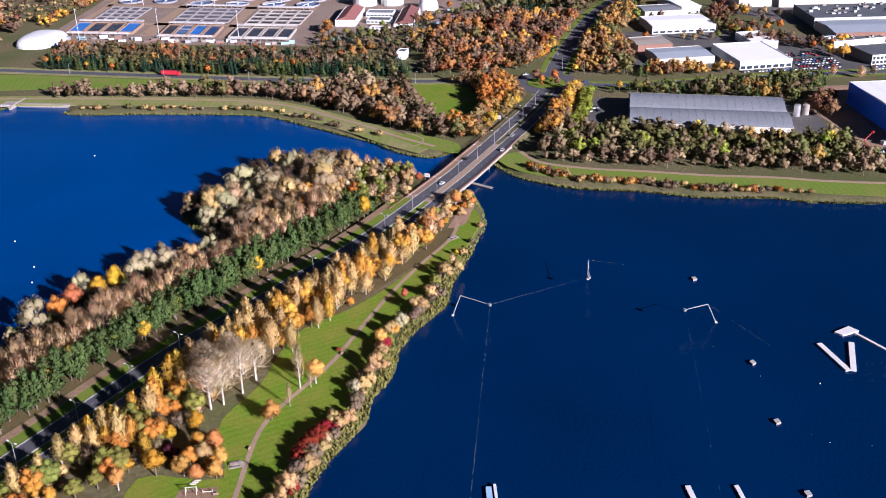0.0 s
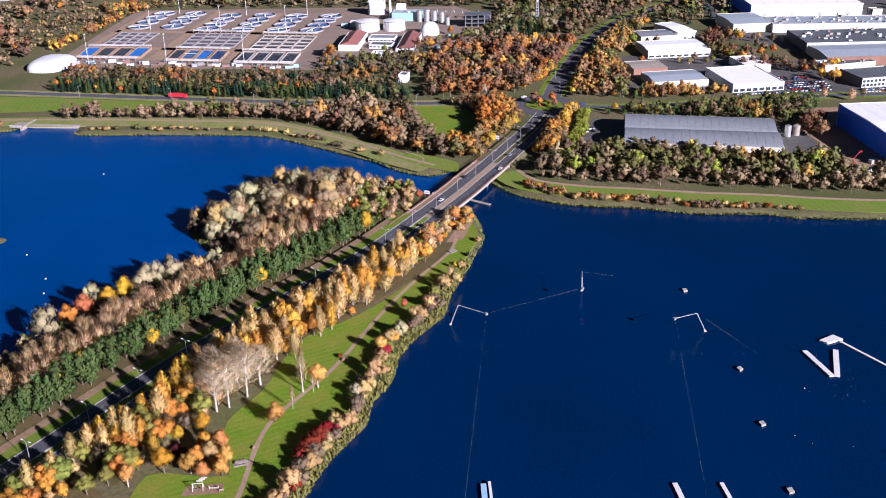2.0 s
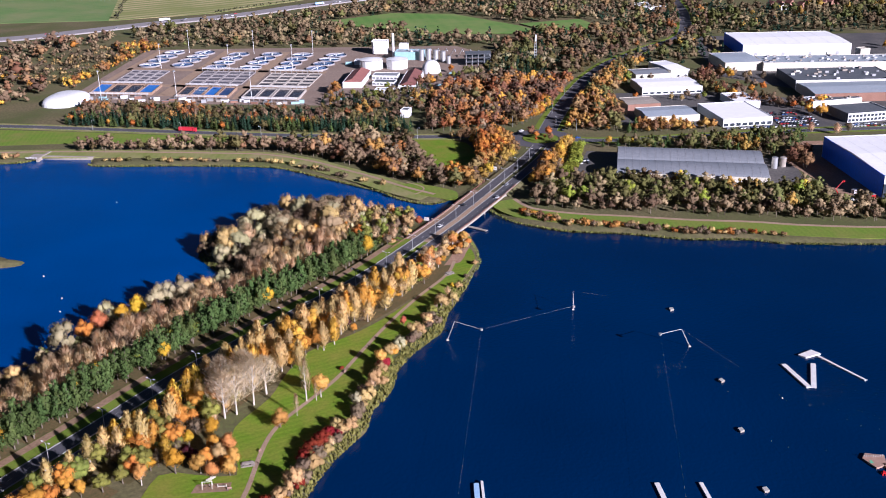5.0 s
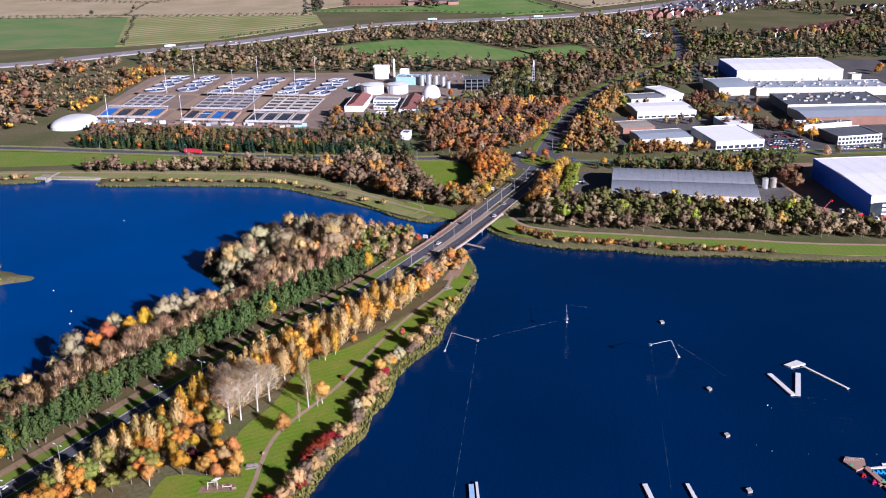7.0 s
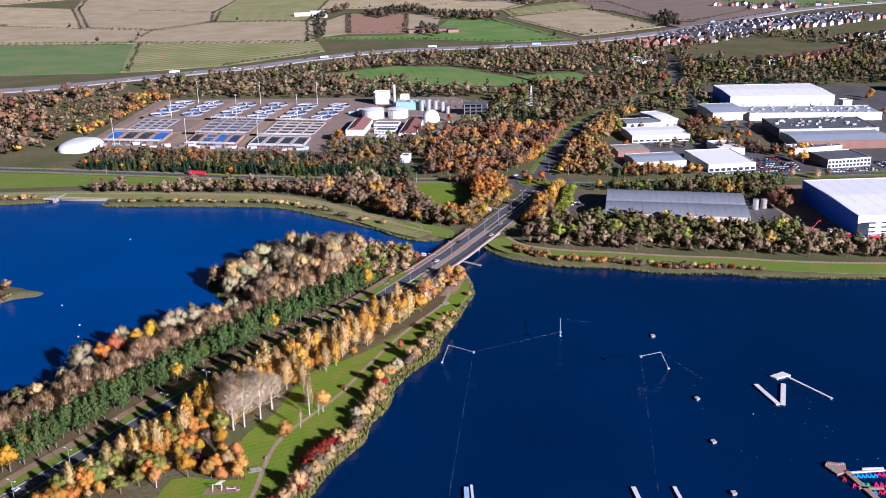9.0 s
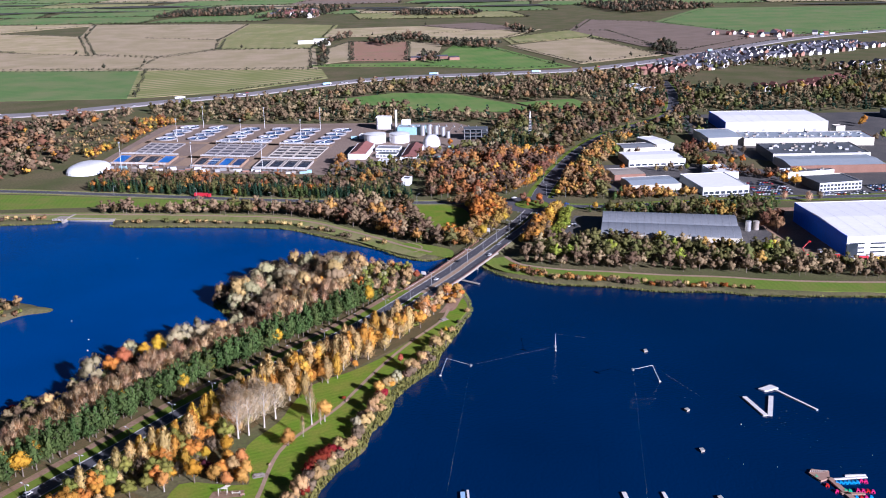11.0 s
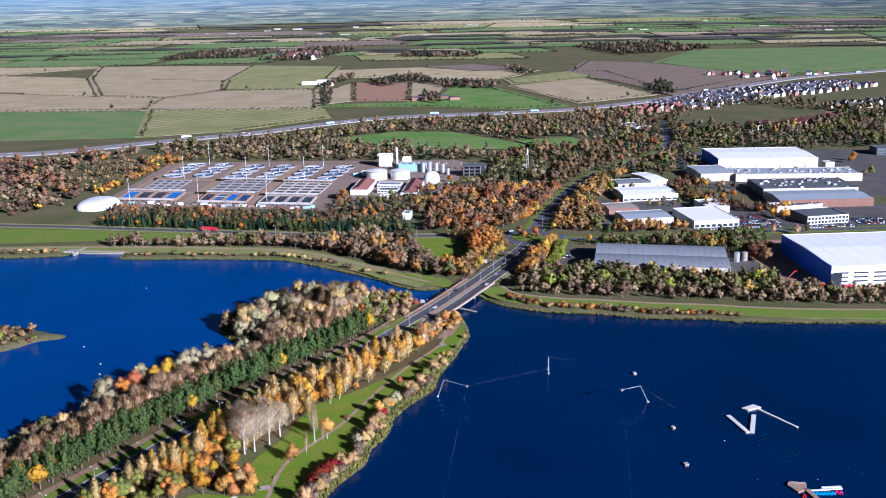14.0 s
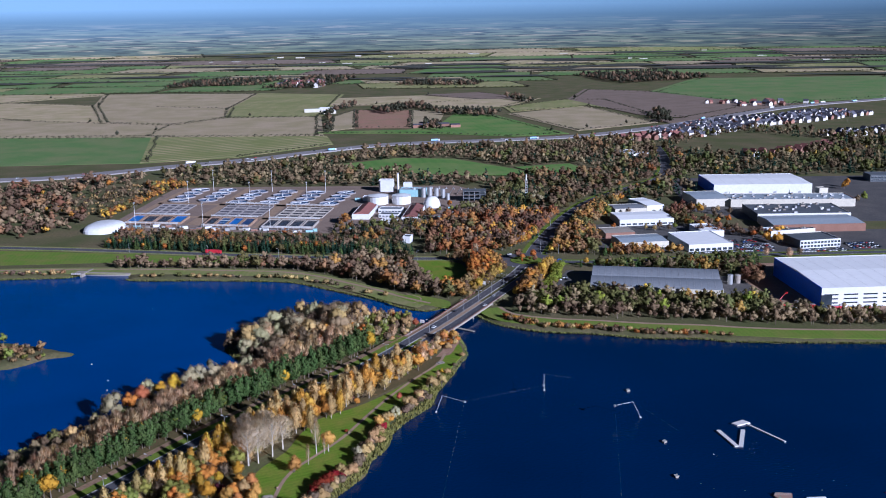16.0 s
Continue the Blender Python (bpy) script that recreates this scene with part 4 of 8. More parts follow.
    if kind == "twiggy":
        h = 9.0
        lobes = [(U(-1.5, 1.5), U(-1.5, 1.5), h * U(0.35, 0.75), 2.0, 2.0) for _ in range(7)]
        v1, f1 = twigs(rng, 300, 1.6, h, 3.0, 2.1, 0.09, 0.65)
        v2, f2 = crown_quads(rng, 260, 0.5, lobes, 0.4, 0.45)
        return h * 0.7, 0.2, (np.concatenate([v1, v2]), np.concatenate([f1, f2 + len(v1)])), 7, 2.6
    if kind == "birch":
        h = 18
        v1, f1 = twigs(rng, 1150, 6.0, h, 5.5, 2.1, 0.06, 0.5)
        return h * 0.86, 0.3, (v1, f1), 11, 4.6
    if kind == "spindle":
        h = 16
        v1, f1 = twigs(rng, 360, 4.0, h, 1.7, 2.0, 0.06, 0.75)
        return h * 0.97, 0.2, (v1, f1), 8, 1.6
    if kind == "bush":
        h = 4.2
        lobes = [(math.cos(a) * r, math.sin(a) * r, U(1.1, 2.4), U(1.0, 1.5), U(1.0, 1.6)) for a, r in zip(np.arange(0, 6.2, 0.75), (1.4, 1.8, 1.2, 1.7, 1.5, 1.9, 1.3, 1.6, 1.5))] + [(0, 0, 2.6, 1.4, 1.3)]
        return 2.4, 0.12, crown_quads(rng, 520 if q == 1 else 420, 0.5 if q < 1 else 0.36, lobes), 4, 1.6
    if kind == "dome":
        h = 7.5
        lobes = [(0, 0, h * 0.5, 2.4, 2.9)] + [(math.cos(a) * 1.5, math.sin(a) * 1.5, h * U(0.25, 0.7), 1.5, 1.6) for a in np.arange(0, 6.2, 0.7)] + [(U(-.5, .5), U(-.5, .5), h * 0.82, 1.3, 1.1)]
        return h * 0.75, 0.18, crown_quads(rng, 1350, 0.4, lobes), 5, 1.8
    raise ValueError(kind)


TREES = {}
NAME_OF = dict(pine="pine_tree", fir="conifer", poplar="poplar", round="autumn_tree", broad="broadleaf_tree", willow="willow", bare="bare_tree", twiggy="thin_tree", birch="birch", spindle="slim_tree", bush="shrub", dome="autumn_tree")


def tree_kind(key, kind, hue, label, category="tree", bark="bark", variants=2, seed=0):
    TREES[key] = dict(kind=kind, hue=hue, label=label, category=category, bark=bark, made=[], pieces={}, variants=variants, seed=seed)


def finish(ob, group, label):
    if group:
        tagged(ob, group=group)
    if label:
        tagged(ob, label)
    return ob


def plant(key, x, y, scale=1.0, rng=random, z=None, group="", label=""):
    """Sets one tree of a kind on the ground."""
    t = TREES[key]
    k = rng.randrange(t["variants"])
    z = GROUND if z is None else z
    sz = scale * rng.uniform(0.9, 1.12)
    m = pose(x, y, z, 0, 0, rng.uniform(0, 360)) @ Matrix.Diagonal((scale * rng.uniform(0.92, 1.1), scale * rng.uniform(0.92, 1.1), sz, 1))
    while len(t["made"]) <= k:
        t["made"].append(None)
    if t["made"][k] is None:
        r = np.random.default_rng(t["seed"] * 10 + k)
        h, rad, (v, f), limbs, spread = species(r, t["kind"])
        if t["kind"] == "bush":
            root = new("shrub", np_mesh("shrub", v, f, [LEAF[t["hue"]]]))
            tagged(root, t["label"], t["category"])
            t["made"][k], t["pieces"][k] = root, ()
            root.matrix_basis = m
            return finish(root, group, label)
        root = empty(NAME_OF[t["kind"]])
        stem = part("trunk", trunk_geo(r, h, rad, limbs, spread), M[t["bark"]], root)
        crown = new("crown", np_mesh("crown", v, f, [LEAF[t["hue"]]]))
        crown.parent = root
        tagged(root, t["label"], t["category"])
        t["made"][k] = root
        t["pieces"][k] = (stem, crown)
        root.matrix_basis = m
        ob = root
    else:
        src = t["made"][k]
        ob = src.copy()
        scene.collection.objects.link(ob)
        ob.matrix_basis = m
        for piece in t["pieces"][k]:
            twin = piece.copy()
            scene.collection.objects.link(twin)
            twin.parent = ob
    return finish(ob, group, label)


tree_kind("pine", "pine", "pine", "dark green pine in the roadside belt", seed=1, variants=3)
tree_kind("fir", "fir", "fir", "dark green conifer in a shelter belt", seed=2, variants=2)
tree_kind("poplar_gold", "poplar", "palegold", "tall pale gold poplar with thinning leaves", bark="pale_bark", seed=3, variants=3)
tree_kind("poplar_yellow", "poplar", "gold", "tall golden yellow poplar", bark="pale_bark", seed=4, variants=2)
tree_kind("broad_gold", "broad", "gold", "broad golden autumn tree", seed=28)
tree_kind("twiggy_gold", "twiggy", "palegold", "pale gold tree with thinning leaves", bark="pale_bark", seed=29, variants=3)
tree_kind("round_orange", "round", "orange", "rounded orange autumn tree", seed=5)
tree_kind("round_peach", "round", "peach", "rounded peach-orange autumn tree on grass", bark="pale_bark", seed=6)
tree_kind("round_yellow", "round", "yellow", "rounded bright yellow autumn tree", seed=7)
tree_kind("round_lime", "round", "lime", "rounded yellow-green tree by the road", seed=8)
tree_kind("broad_russet", "broad", "russet", "broad russet-brown autumn tree", seed=9)
tree_kind("broad_orange", "broad", "orange", "broad orange autumn tree", seed=10)
tree_kind("broad_olive", "broad", "moss", "broad olive-green leafy tree", seed=11)
tree_kind("broad_brown", "broad", "brown", "broad brown half-bare tree", seed=12)
tree_kind("willow_buff", "willow", "buff", "buff-coloured willow with many rounded lobes", seed=13)
tree_kind("willow_grey", "willow", "grey_willow", "pale grey-green willow by the lake", seed=14)
tree_kind("bare_tan", "bare", "tan", "bare tan tree with upright twigs", seed=15, variants=3)
tree_kind("twiggy_tan", "twiggy", "tan", "nearly leafless tan tree in scrub", seed=16)
tree_kind("twiggy_brown", "twiggy", "brown", "nearly leafless brown tree in scrub", seed=17)
tree_kind("birch", "birch", "pale", "tall bare tree with white trunk and pale twigs", bark="pale_bark", seed=18)
tree_kind("spindle", "spindle", "tan", "slim bare tree with a pale trunk", bark="pale_bark", seed=19)
tree_kind("round_red", "round", "salmon", "rounded salmon-red autumn tree", seed=26)
tree_kind("willow_pale", "willow", "cream", "pale cream willow by the lake", seed=27)
tree_kind("bush_buff", "bush", "buff", "buff shrub on the bank", "shrub", seed=20)
tree_kind("willow_dun", "willow", "dun", "brownish half-bare willow on the headland", seed=32)
tree_kind("bush_red", "bush", "red", "dark red autumn shrub beside grass", "shrub", seed=21)
tree_kind("bush_purple", "bush", "purple", "dark purple-leaved shrub beside grass", "shrub", seed=25)
tree_kind("bush_brown", "bush", "brown", "brown leafless shrub on rough ground", "shrub", seed=22)
tree_kind("bush_orange", "bush", "orange", "orange shrub on the bank", "shrub", seed=23)
tree_kind("low_peach", "dome", "peach", "low dense peach-orange autumn tree on grass", seed=30)
tree_kind("low_buff", "dome", "buff", "low dense tan-gold autumn tree on grass", seed=33)
tree_kind("low_orange", "dome", "orange", "low dense orange autumn tree on grass", seed=31)
tree_kind("bush_green", "bush", "moss", "olive-green shrub on the bank", "shrub", seed=24)


def scatter(poly, spacing, rng, avoid=(), jitter=0.42):
    xs_, ys_ = [p[0] for p in poly], [p[1] for p in poly]
    out = []
    y = min(ys_)
    row = 0
    while y < max(ys_):
        x = min(xs_) + (spacing / 2 if row % 2 else 0)
        while x < max(xs_):
            out.append((x + rng.uniform(-jitter, jitter) * spacing, y + rng.uniform(-jitter, jitter) * spacing))
            x += spacing
        y += spacing * 0.87
        row += 1
    p = np.array(out)
    ok = inside(poly, p[:, 0], p[:, 1])
    for a in avoid:
        ok &= ~inside(a, p[:, 0], p[:, 1])
    return p[ok]


def pick(rng, weights):
    r = rng.random() * sum(weights.values())
    for k, w in weights.items():
        r -= w
        if r <= 0:
            return k
    return k


def grove(poly, spacing, weights, scale=(0.85, 1.15), seed=1, avoid=(), group=""):
    rng = random.Random(seed)
    spots = scatter(poly, spacing, rng, avoid)
    for (x, y), d in zip(spots, shore_distance(spots[:, 0], spots[:, 1])):
        if d < 0.6:
            continue
        plant(pick(rng, weights), x, y, rng.uniform(*scale), rng, z=min(GROUND, 0.12 + 0.42 * d), group=group)


def strip(a, b, s0, s1):
    """A polygon along the main road between offsets a and b."""
    ss = np.arange(s0, s1 + 1, 15)
    return [along(a, s)[:2] for s in ss] + [along(b, s)[:2] for s in ss[::-1]]




for sa, sb in ((150, 260), (260, 380), (380, 505)):
    land_patch("verge", strip(19.2, 46 if sb < 400 else 42, sa, sb), M["litter"], "leaf litter under the roadside trees", 0.03, "verge")
    land_patch("verge", strip(-62 if sb < 400 else -46, -10.4, sa, sb), M["litter"], "leaf litter under the pine belt", 0.03, "verge")
# the pine belt beside the road, the bare trees behind it and the lakeside mix
S0 = 150
grove(strip(-24, -11.6, S0, 505), 4.8, {"pine": 20, "round_lime": 0.4, "round_yellow": 0.4}, (1.05, 1.42), 11, group="pine belt")
grove(strip(-42, -25, S0, 500), 5.6, {"bare_tan": 12, "twiggy_tan": 2, "twiggy_gold": 1.6, "twiggy_brown": 1.2}, (1.0, 1.4), 12, group="bare tree belt")
for key, x, y, k in (("willow_grey", -183, 424, 1.15), ("broad_orange", -176, 434, 0.85), ("round_red", -171, 442, 1.2), ("willow_grey", -172, 456, 0.95), ("round_yellow", -163, 453, 1.05), ("round_yellow", -157, 460, 1.1),
                     ("willow_grey", -151, 472, 1.05), ("willow_pale", -146, 477, 1.0), ("willow_grey", -139, 479, 1.2), ("willow_buff", -129, 486, 1.0), ("willow_grey", -121, 494, 1.0), ("bush_red", -212, 392, 0.9),
                     ("willow_buff", -197, 398, 0.65), ("round_yellow", -96, 470, 0.9), ("round_yellow", -93, 473, 0.8), ("round_lime", -131, 427, 1.0), ("round_lime", -124, 436, 0.9), ("round_lime", -112, 456, 0.8), ("round_yellow", -161, 378, 0.8)):
    plant(key, x, y, k * 1.3, random.Random(int(x * 7 + y)))
# the wooded headland
HEAD = [(-112, 512), (-134, 534), (-144, 552), (-130, 572), (-112, 603), (-90, 631), (-64, 624), (-52, 598), (-66, 570), (-84, 544), (-98, 520)]
grove(HEAD, 9.2, {"willow_grey": 5, "willow_buff": 2.5, "willow_dun": 3, "twiggy_brown": 1.6, "twiggy_tan": 2}, (0.7, 1.75), 14, group="headland willows")
grove(strip(-60, -40, 460, 540), 5.6, {"bare_tan": 3, "twiggy_tan": 2, "willow_buff": 2, "broad_orange": 0.4}, (0.7, 1.0), 142, group="headland trees")
grove([(-52, 600), (-62, 624), (-32, 612), (-12, 592), (-22, 576), (-46, 566), (-62, 560), (-66, 570)], 6.0, {"willow_buff": 2, "broad_orange": 0.7, "twiggy_tan": 2, "broad_olive": 1.8, "round_lime": 0.4, "willow_grey": 1.5, "broad_brown": 1}, (0.5, 0.85), 15, group="headland trees")
for key, x, y, k in (("round_red", -16, 585, 0.85), ("willow_grey", -39, 580, 0.8), ("broad_orange", -32, 600, 0.7), ("willow_buff", -29, 604, 0.75), ("round_orange", -55, 570, 0.6), ("round_lime", -60, 566, 0.6), ("willow_buff", -34, 592, 0.7), ("willow_buff", -26, 592, 0.6)):
    plant(key, x, y, k, random.Random(int(x * 7 + y)))
grove(strip(-26, -7.5, 508, 545), 5.0, {"bush_brown": 3, "bush_orange": 1.5, "bush_buff": 2, "twiggy_tan": 1.5, "broad_orange": 0.8, "broad_olive": 0.8, "willow_dun": 0.8}, (0.6, 0.95), 29, group="ramp scrub")
# between road and park
for key, x, y, k in (("poplar_gold", -140.7, 330, 0.82), ("poplar_gold", -135.6, 333.7, 0.95), ("poplar_gold", -129.3, 332, 0.92), ("poplar_gold", -126.7, 338.6, 1.1), ("poplar_gold", -120.9, 335.7, 1.2), ("poplar_yellow", -117, 337, 0.9), ("poplar_gold", -114, 352.4, 1.15), ("poplar_yellow", -110.5, 354, 0.85),
                     ("broad_orange", -143, 311, 0.75), ("broad_olive", -130, 311, 0.75), ("round_orange", -137, 308, 0.8), ("broad_olive", -124, 316, 0.7), ("round_peach", -116.7, 315, 1.0), ("broad_orange", -121, 320, 0.8), ("round_yellow", -105.6, 322, 1.4), ("bush_purple", -104, 334, 1.3)):
    plant(key, x, y, k, random.Random(int(x * 7 + y)))
for key, x, y, k in (("bush_purple", -100, 331, 1.2), ("round_peach", -96, 322, 0.85), ("low_peach", -91, 319, 1.0), ("low_peach", -84.5, 320, 1.05), ("low_orange", -95, 328, 1.1), ("round_orange", -94, 336, 0.95), ("low_peach", -88, 337, 1.15), ("low_peach", -84.5, 328, 1.1), ("low_buff", -90, 329, 1.25), ("low_peach", -98, 323, 1.0), ("low_orange", -86.5, 324, 0.95), ("round_yellow", -96.5, 347, 1.05), ("twiggy_brown", -103.8, 348.8, 0.9),
                     ("twiggy_tan", -98.7, 357.5, 0.9), ("broad_orange", -105.8, 365.6, 1.0), ("broad_olive", -110, 359, 0.8), ("birch", -94.4, 361.7, 1.23), ("birch", -90, 364.5, 1.29), ("birch", -84, 372, 1.29), ("birch", -97, 372, 1.23), ("birch", -80, 381, 1.12), ("birch", -90, 383, 1.18)):
    plant(key, x, y, k, random.Random(int(x * 7 + y)))
for key, x, y, k in (("low_peach", -70, 353.5, 1.3), ("spindle", -64.3, 362.3, 0.62), ("spindle", -61.7, 374.5, 1.3), ("round_peach", -55.8, 377.5, 1.3), ("spindle", -57.5, 374.6, 0.55), ("poplar_gold", -76, 401, 1.15), ("round_orange", -72, 404, 1.0), ("poplar_gold", -68, 402, 1.0), ("round_orange", -79, 406, 1.15), ("poplar_yellow", -84, 401, 0.9),
                     ("poplar_gold", -59, 421, 1.02), ("poplar_yellow", -54.5, 427, 0.95), ("round_orange", -62, 424, 1.0), ("round_orange", -46, 439, 0.62), ("bush_red", -49, 402, 0.5), ("bush_purple", -50.5, 447, 1.0), ("bush_brown", -43, 452, 1.1), ("round_yellow", -44, 460, 1.05), ("round_yellow", -50, 452, 1.15)):
    plant(key, x, y, k, random.Random(int(x * 7 + y)))
grove([(-126, 322), (-110, 322), (-104, 340), (-106, 358), (-116, 348), (-124, 336)], 5.4, {"broad_olive": 3, "round_yellow": 1.2, "poplar_yellow": 1, "twiggy_gold": 1, "twiggy_brown": 1}, (0.55, 0.8), 19, group="park trees")
grove(strip(36, 45, 300, 345), 6, {"round_orange": 2, "broad_olive": 1, "twiggy_gold": 2}, (0.7, 1.0), 18, group="park trees")
grove(strip(21.5, 33, 185, 262), 6.8, {"poplar_gold": 2.5, "twiggy_gold": 1.5, "broad_olive": 1.5, "broad_orange": 1.8, "poplar_yellow": 1}, (0.8, 1.1), 20, group="roadside trees")
grove(strip(22, 46, 262, 310), 6.2, {"poplar_yellow": 1.5, "broad_olive": 2, "round_lime": 1, "twiggy_brown": 1, "broad_orange": 1.5}, (0.75, 1.1), 21, group="roadside trees")
grove(strip(21.5, 40, 310, 400), 6.4, {"poplar_gold": 3.5, "poplar_yellow": 1.5, "twiggy_gold": 2.5, "broad_gold": 1.2, "round_orange": 1.6, "broad_orange": 1.0}, (0.85, 1.25), 22, group="roadside trees")
grove(strip(21.5, 41, 400, 475), 6.0, {"poplar_gold": 3.5, "poplar_yellow": 1.5, "twiggy_gold": 4, "broad_gold": 1.6, "round_yellow": 0.7, "round_orange": 0.6}, (0.85, 1.15), 23, group="roadside trees")
grove(strip(21.2, 33, 475, 535), 4.4, {"bush_buff": 3, "round_peach": 1.4, "bush_orange": 1.5, "twiggy_tan": 1}, (0.7, 1.15), 24, group="roadside shrubs")
grove(strip(20.6, 25, 316, 450), 5.0, {"poplar_gold": 3, "broad_gold": 1, "broad_olive": 1.6, "twiggy_gold": 1.5, "broad_orange": 0.8, "round_yellow": 0.6}, (0.75, 1.0), 27, group="roadside trees")
grove(strip(20.8, 36, 186, 500), 8.0, {"bush_brown": 3, "bush_green": 3, "bush_buff": 1.2, "bush_orange": 0.6}, (0.7, 1.1), 28, group="roadside shrubs")
grove(strip(8.4, 10.3, 330, 470), 4.5, {"bush_brown": 3, "bush_green": 3, "bush_purple": 0.5}, (0.55, 0.95), 25, group="median shrubs")
grove(strip(8.4, 10.3, 490, 550), 6.0, {"bush_brown": 3, "bush_buff": 2}, (0.3, 0.5), 26, group="median shrubs")
for key, x, y, k in (("round_yellow", 4.4, 555, 0.72), ("bush_buff", 10.6, 561, 1.15), ("bush_buff", 13, 566, 0.9), ("bush_buff", 16.5, 523, 0.8), ("bush_buff", 6.5, 491, 0.9), ("round_yellow", 3, 489, 0.42), ("bush_brown", 11, 504, 0.7)):
    plant(key, x, y, k, random.Random(int(x * 7 + y)))
# the park's lake edge
rng = random.Random(31)
edge = spline(EAST_SHORE, 3.2)
e_side = sides_of(edge)
for (x, y), nn in zip(edge, e_side):
    if not 285 < y < 482:
        continue
    inn = rng.uniform(3.2, 7.5)
    if rng.random() < 0.86:
        key = pick(rng, {"bush_buff": 4, "bush_brown": 2.4, "bush_green": 2.2, "bush_orange": 0.8, "bush_red": 0.4 if y > 345 else 1.3, "willow_buff": 0.8, "twiggy_tan": 1.2})
        k = rng.uniform(0.8, 1.6) if key not in ("willow_buff", "twiggy_tan") else rng.uniform(0.5, 0.8)
        plant(key, x - nn[0] * inn, y - nn[1] * inn, k, rng, z=min(GROUND, 0.12 + 0.42 * inn), group="lake edge shrubs")
for key, x, y, k in (("willow_buff", -59, 311, 0.92), ("willow_buff", -63, 303, 0.7), ("bush_red", -68, 302, 1.1), ("bush_red", -51.5, 341, 1.6), ("bush_red", -54.5, 335, 1.7), ("bush_red", -56.5, 329, 1.5), ("bush_red", -49.5, 346, 1.3), ("bush_brown", -52, 330, 1.4), ("willow_buff", -47, 351, 0.62), ("bush_buff", -45, 349, 1.3), ("willow_pale", -40, 371, 0.62), ("willow_buff", -33, 386, 0.78),
                     ("bush_brown", -37, 380, 1.3), ("round_peach", -31, 404, 0.95), ("willow_pale", -23, 420, 0.75), ("willow_buff", -16, 434, 0.85), ("willow_buff", -10, 446, 0.7), ("round_red", -22, 446, 0.6), ("willow_buff", -3, 466, 0.85), ("willow_buff", 3, 470, 0.7), ("willow_buff", -28, 414, 0.7)):
    plant(key, x, y, k, random.Random(int(x * 7 + y)), z=1.6)


# reeds along the water: one mass of blades a bank
def reeds(line, lo, hi, n, height, label, seed, keep):
    r = np.random.default_rng(seed)
    i = r.integers(0, len(line) - 1, n)
    t = r.random((n, 1))
    s = sides_of(line)
    c = line[i, :2] * (1 - t) + line[i + 1, :2] * t
    off = r.uniform(lo, hi, (n, 1))
    c = c - s[i] * off
    ok = keep(c[:, 0], c[:, 1])
    c, off = c[ok], off[ok]
    m_ = len(c)
    base = np.concatenate([c, np.clip(0.1 + 0.42 * off, -0.3, GROUND) - 0.1], 1)
    ang = r.uniform(0, math.pi, (m_, 1))
    u = np.concatenate([np.cos(ang), np.sin(ang), np.zeros((m_, 1))], 1) * r.uniform(0.25, 0.6, (m_, 1))
    up = np.concatenate([r.normal(0, 0.35, (m_, 2)), np.full((m_, 1), 1.0)], 1) * height * r.uniform(0.5, 1.2, (m_, 1))
    v = np.stack([base - u, base + u, base + up + u * 0.6, base + up - u * 0.6], 1).reshape(-1, 3)
    ob = new("reeds", np_mesh("reeds", v, np.arange(4 * m_).reshape(-1, 4), [LEAF["reed"]]))
    return tagged(ob, label, "reeds", kind="stuff")


reeds(spline(EAST_SHORE, 3.0), -0.8, 4.0, 5200, 1.5, "tan and green reeds along the park's lake edge", 1, lambda x, y: (y > 270) & (y < 500))
reeds(spline(EAST_SHORE, 3.0), -0.2, 1.6, 1100, 0.8, "low reeds by the bridge bank", 4, lambda x, y: (y >= 500) & (y < 572))
reeds(spline(FAR_SHORE, 4.0)[::-1], -0.6, 3.0, 6500, 1.3, "tan reeds along the far bank", 2, lambda x, y: (x > -420) & (x < 330) & ~((x > -318) & (x < -274)))
reeds(spline(WEST_SHORE, 3.0), -0.6, 3.0, 2600, 1.2, "tan reeds round the wooded headland", 3, lambda x, y: y > 380)

# ---- woods: joined masses of trees ----
BANK = {}


def low_tree(kind, q, k):
    """A light version of a tree kind: crown and a short trunk as one array."""
    if (kind, q, k) not in BANK:
        r = np.random.default_rng(100 + k)
        global SKIN
        SKIN = 0.8 if q < 0.7 else 0.0
        h, rad, (v, f), _, _ = species(r, kind, q)
        SKIN = 0.0
        stem = Geo().tube([(0, 0, -0.3), (0, 0, h * 0.6)], [rad, rad * 0.5], 3)
        sv, sf = np.array(stem.v), np.array([x for x in stem.f if len(x) == 4])
        if q < 0.15:
            sv, sf = np.zeros((0, 3)), np.zeros((0, 4), int)
        sv = np.concatenate([sv, sv * np.array([1.0, 1.0, 0.0]) + 1e-4], 1)
        BANK[kind, q, k] = (np.concatenate([v, sv]), np.concatenate([f, sf + len(v)]), len(f))
    return BANK[kind, q, k]


HUES = list(LEAF)


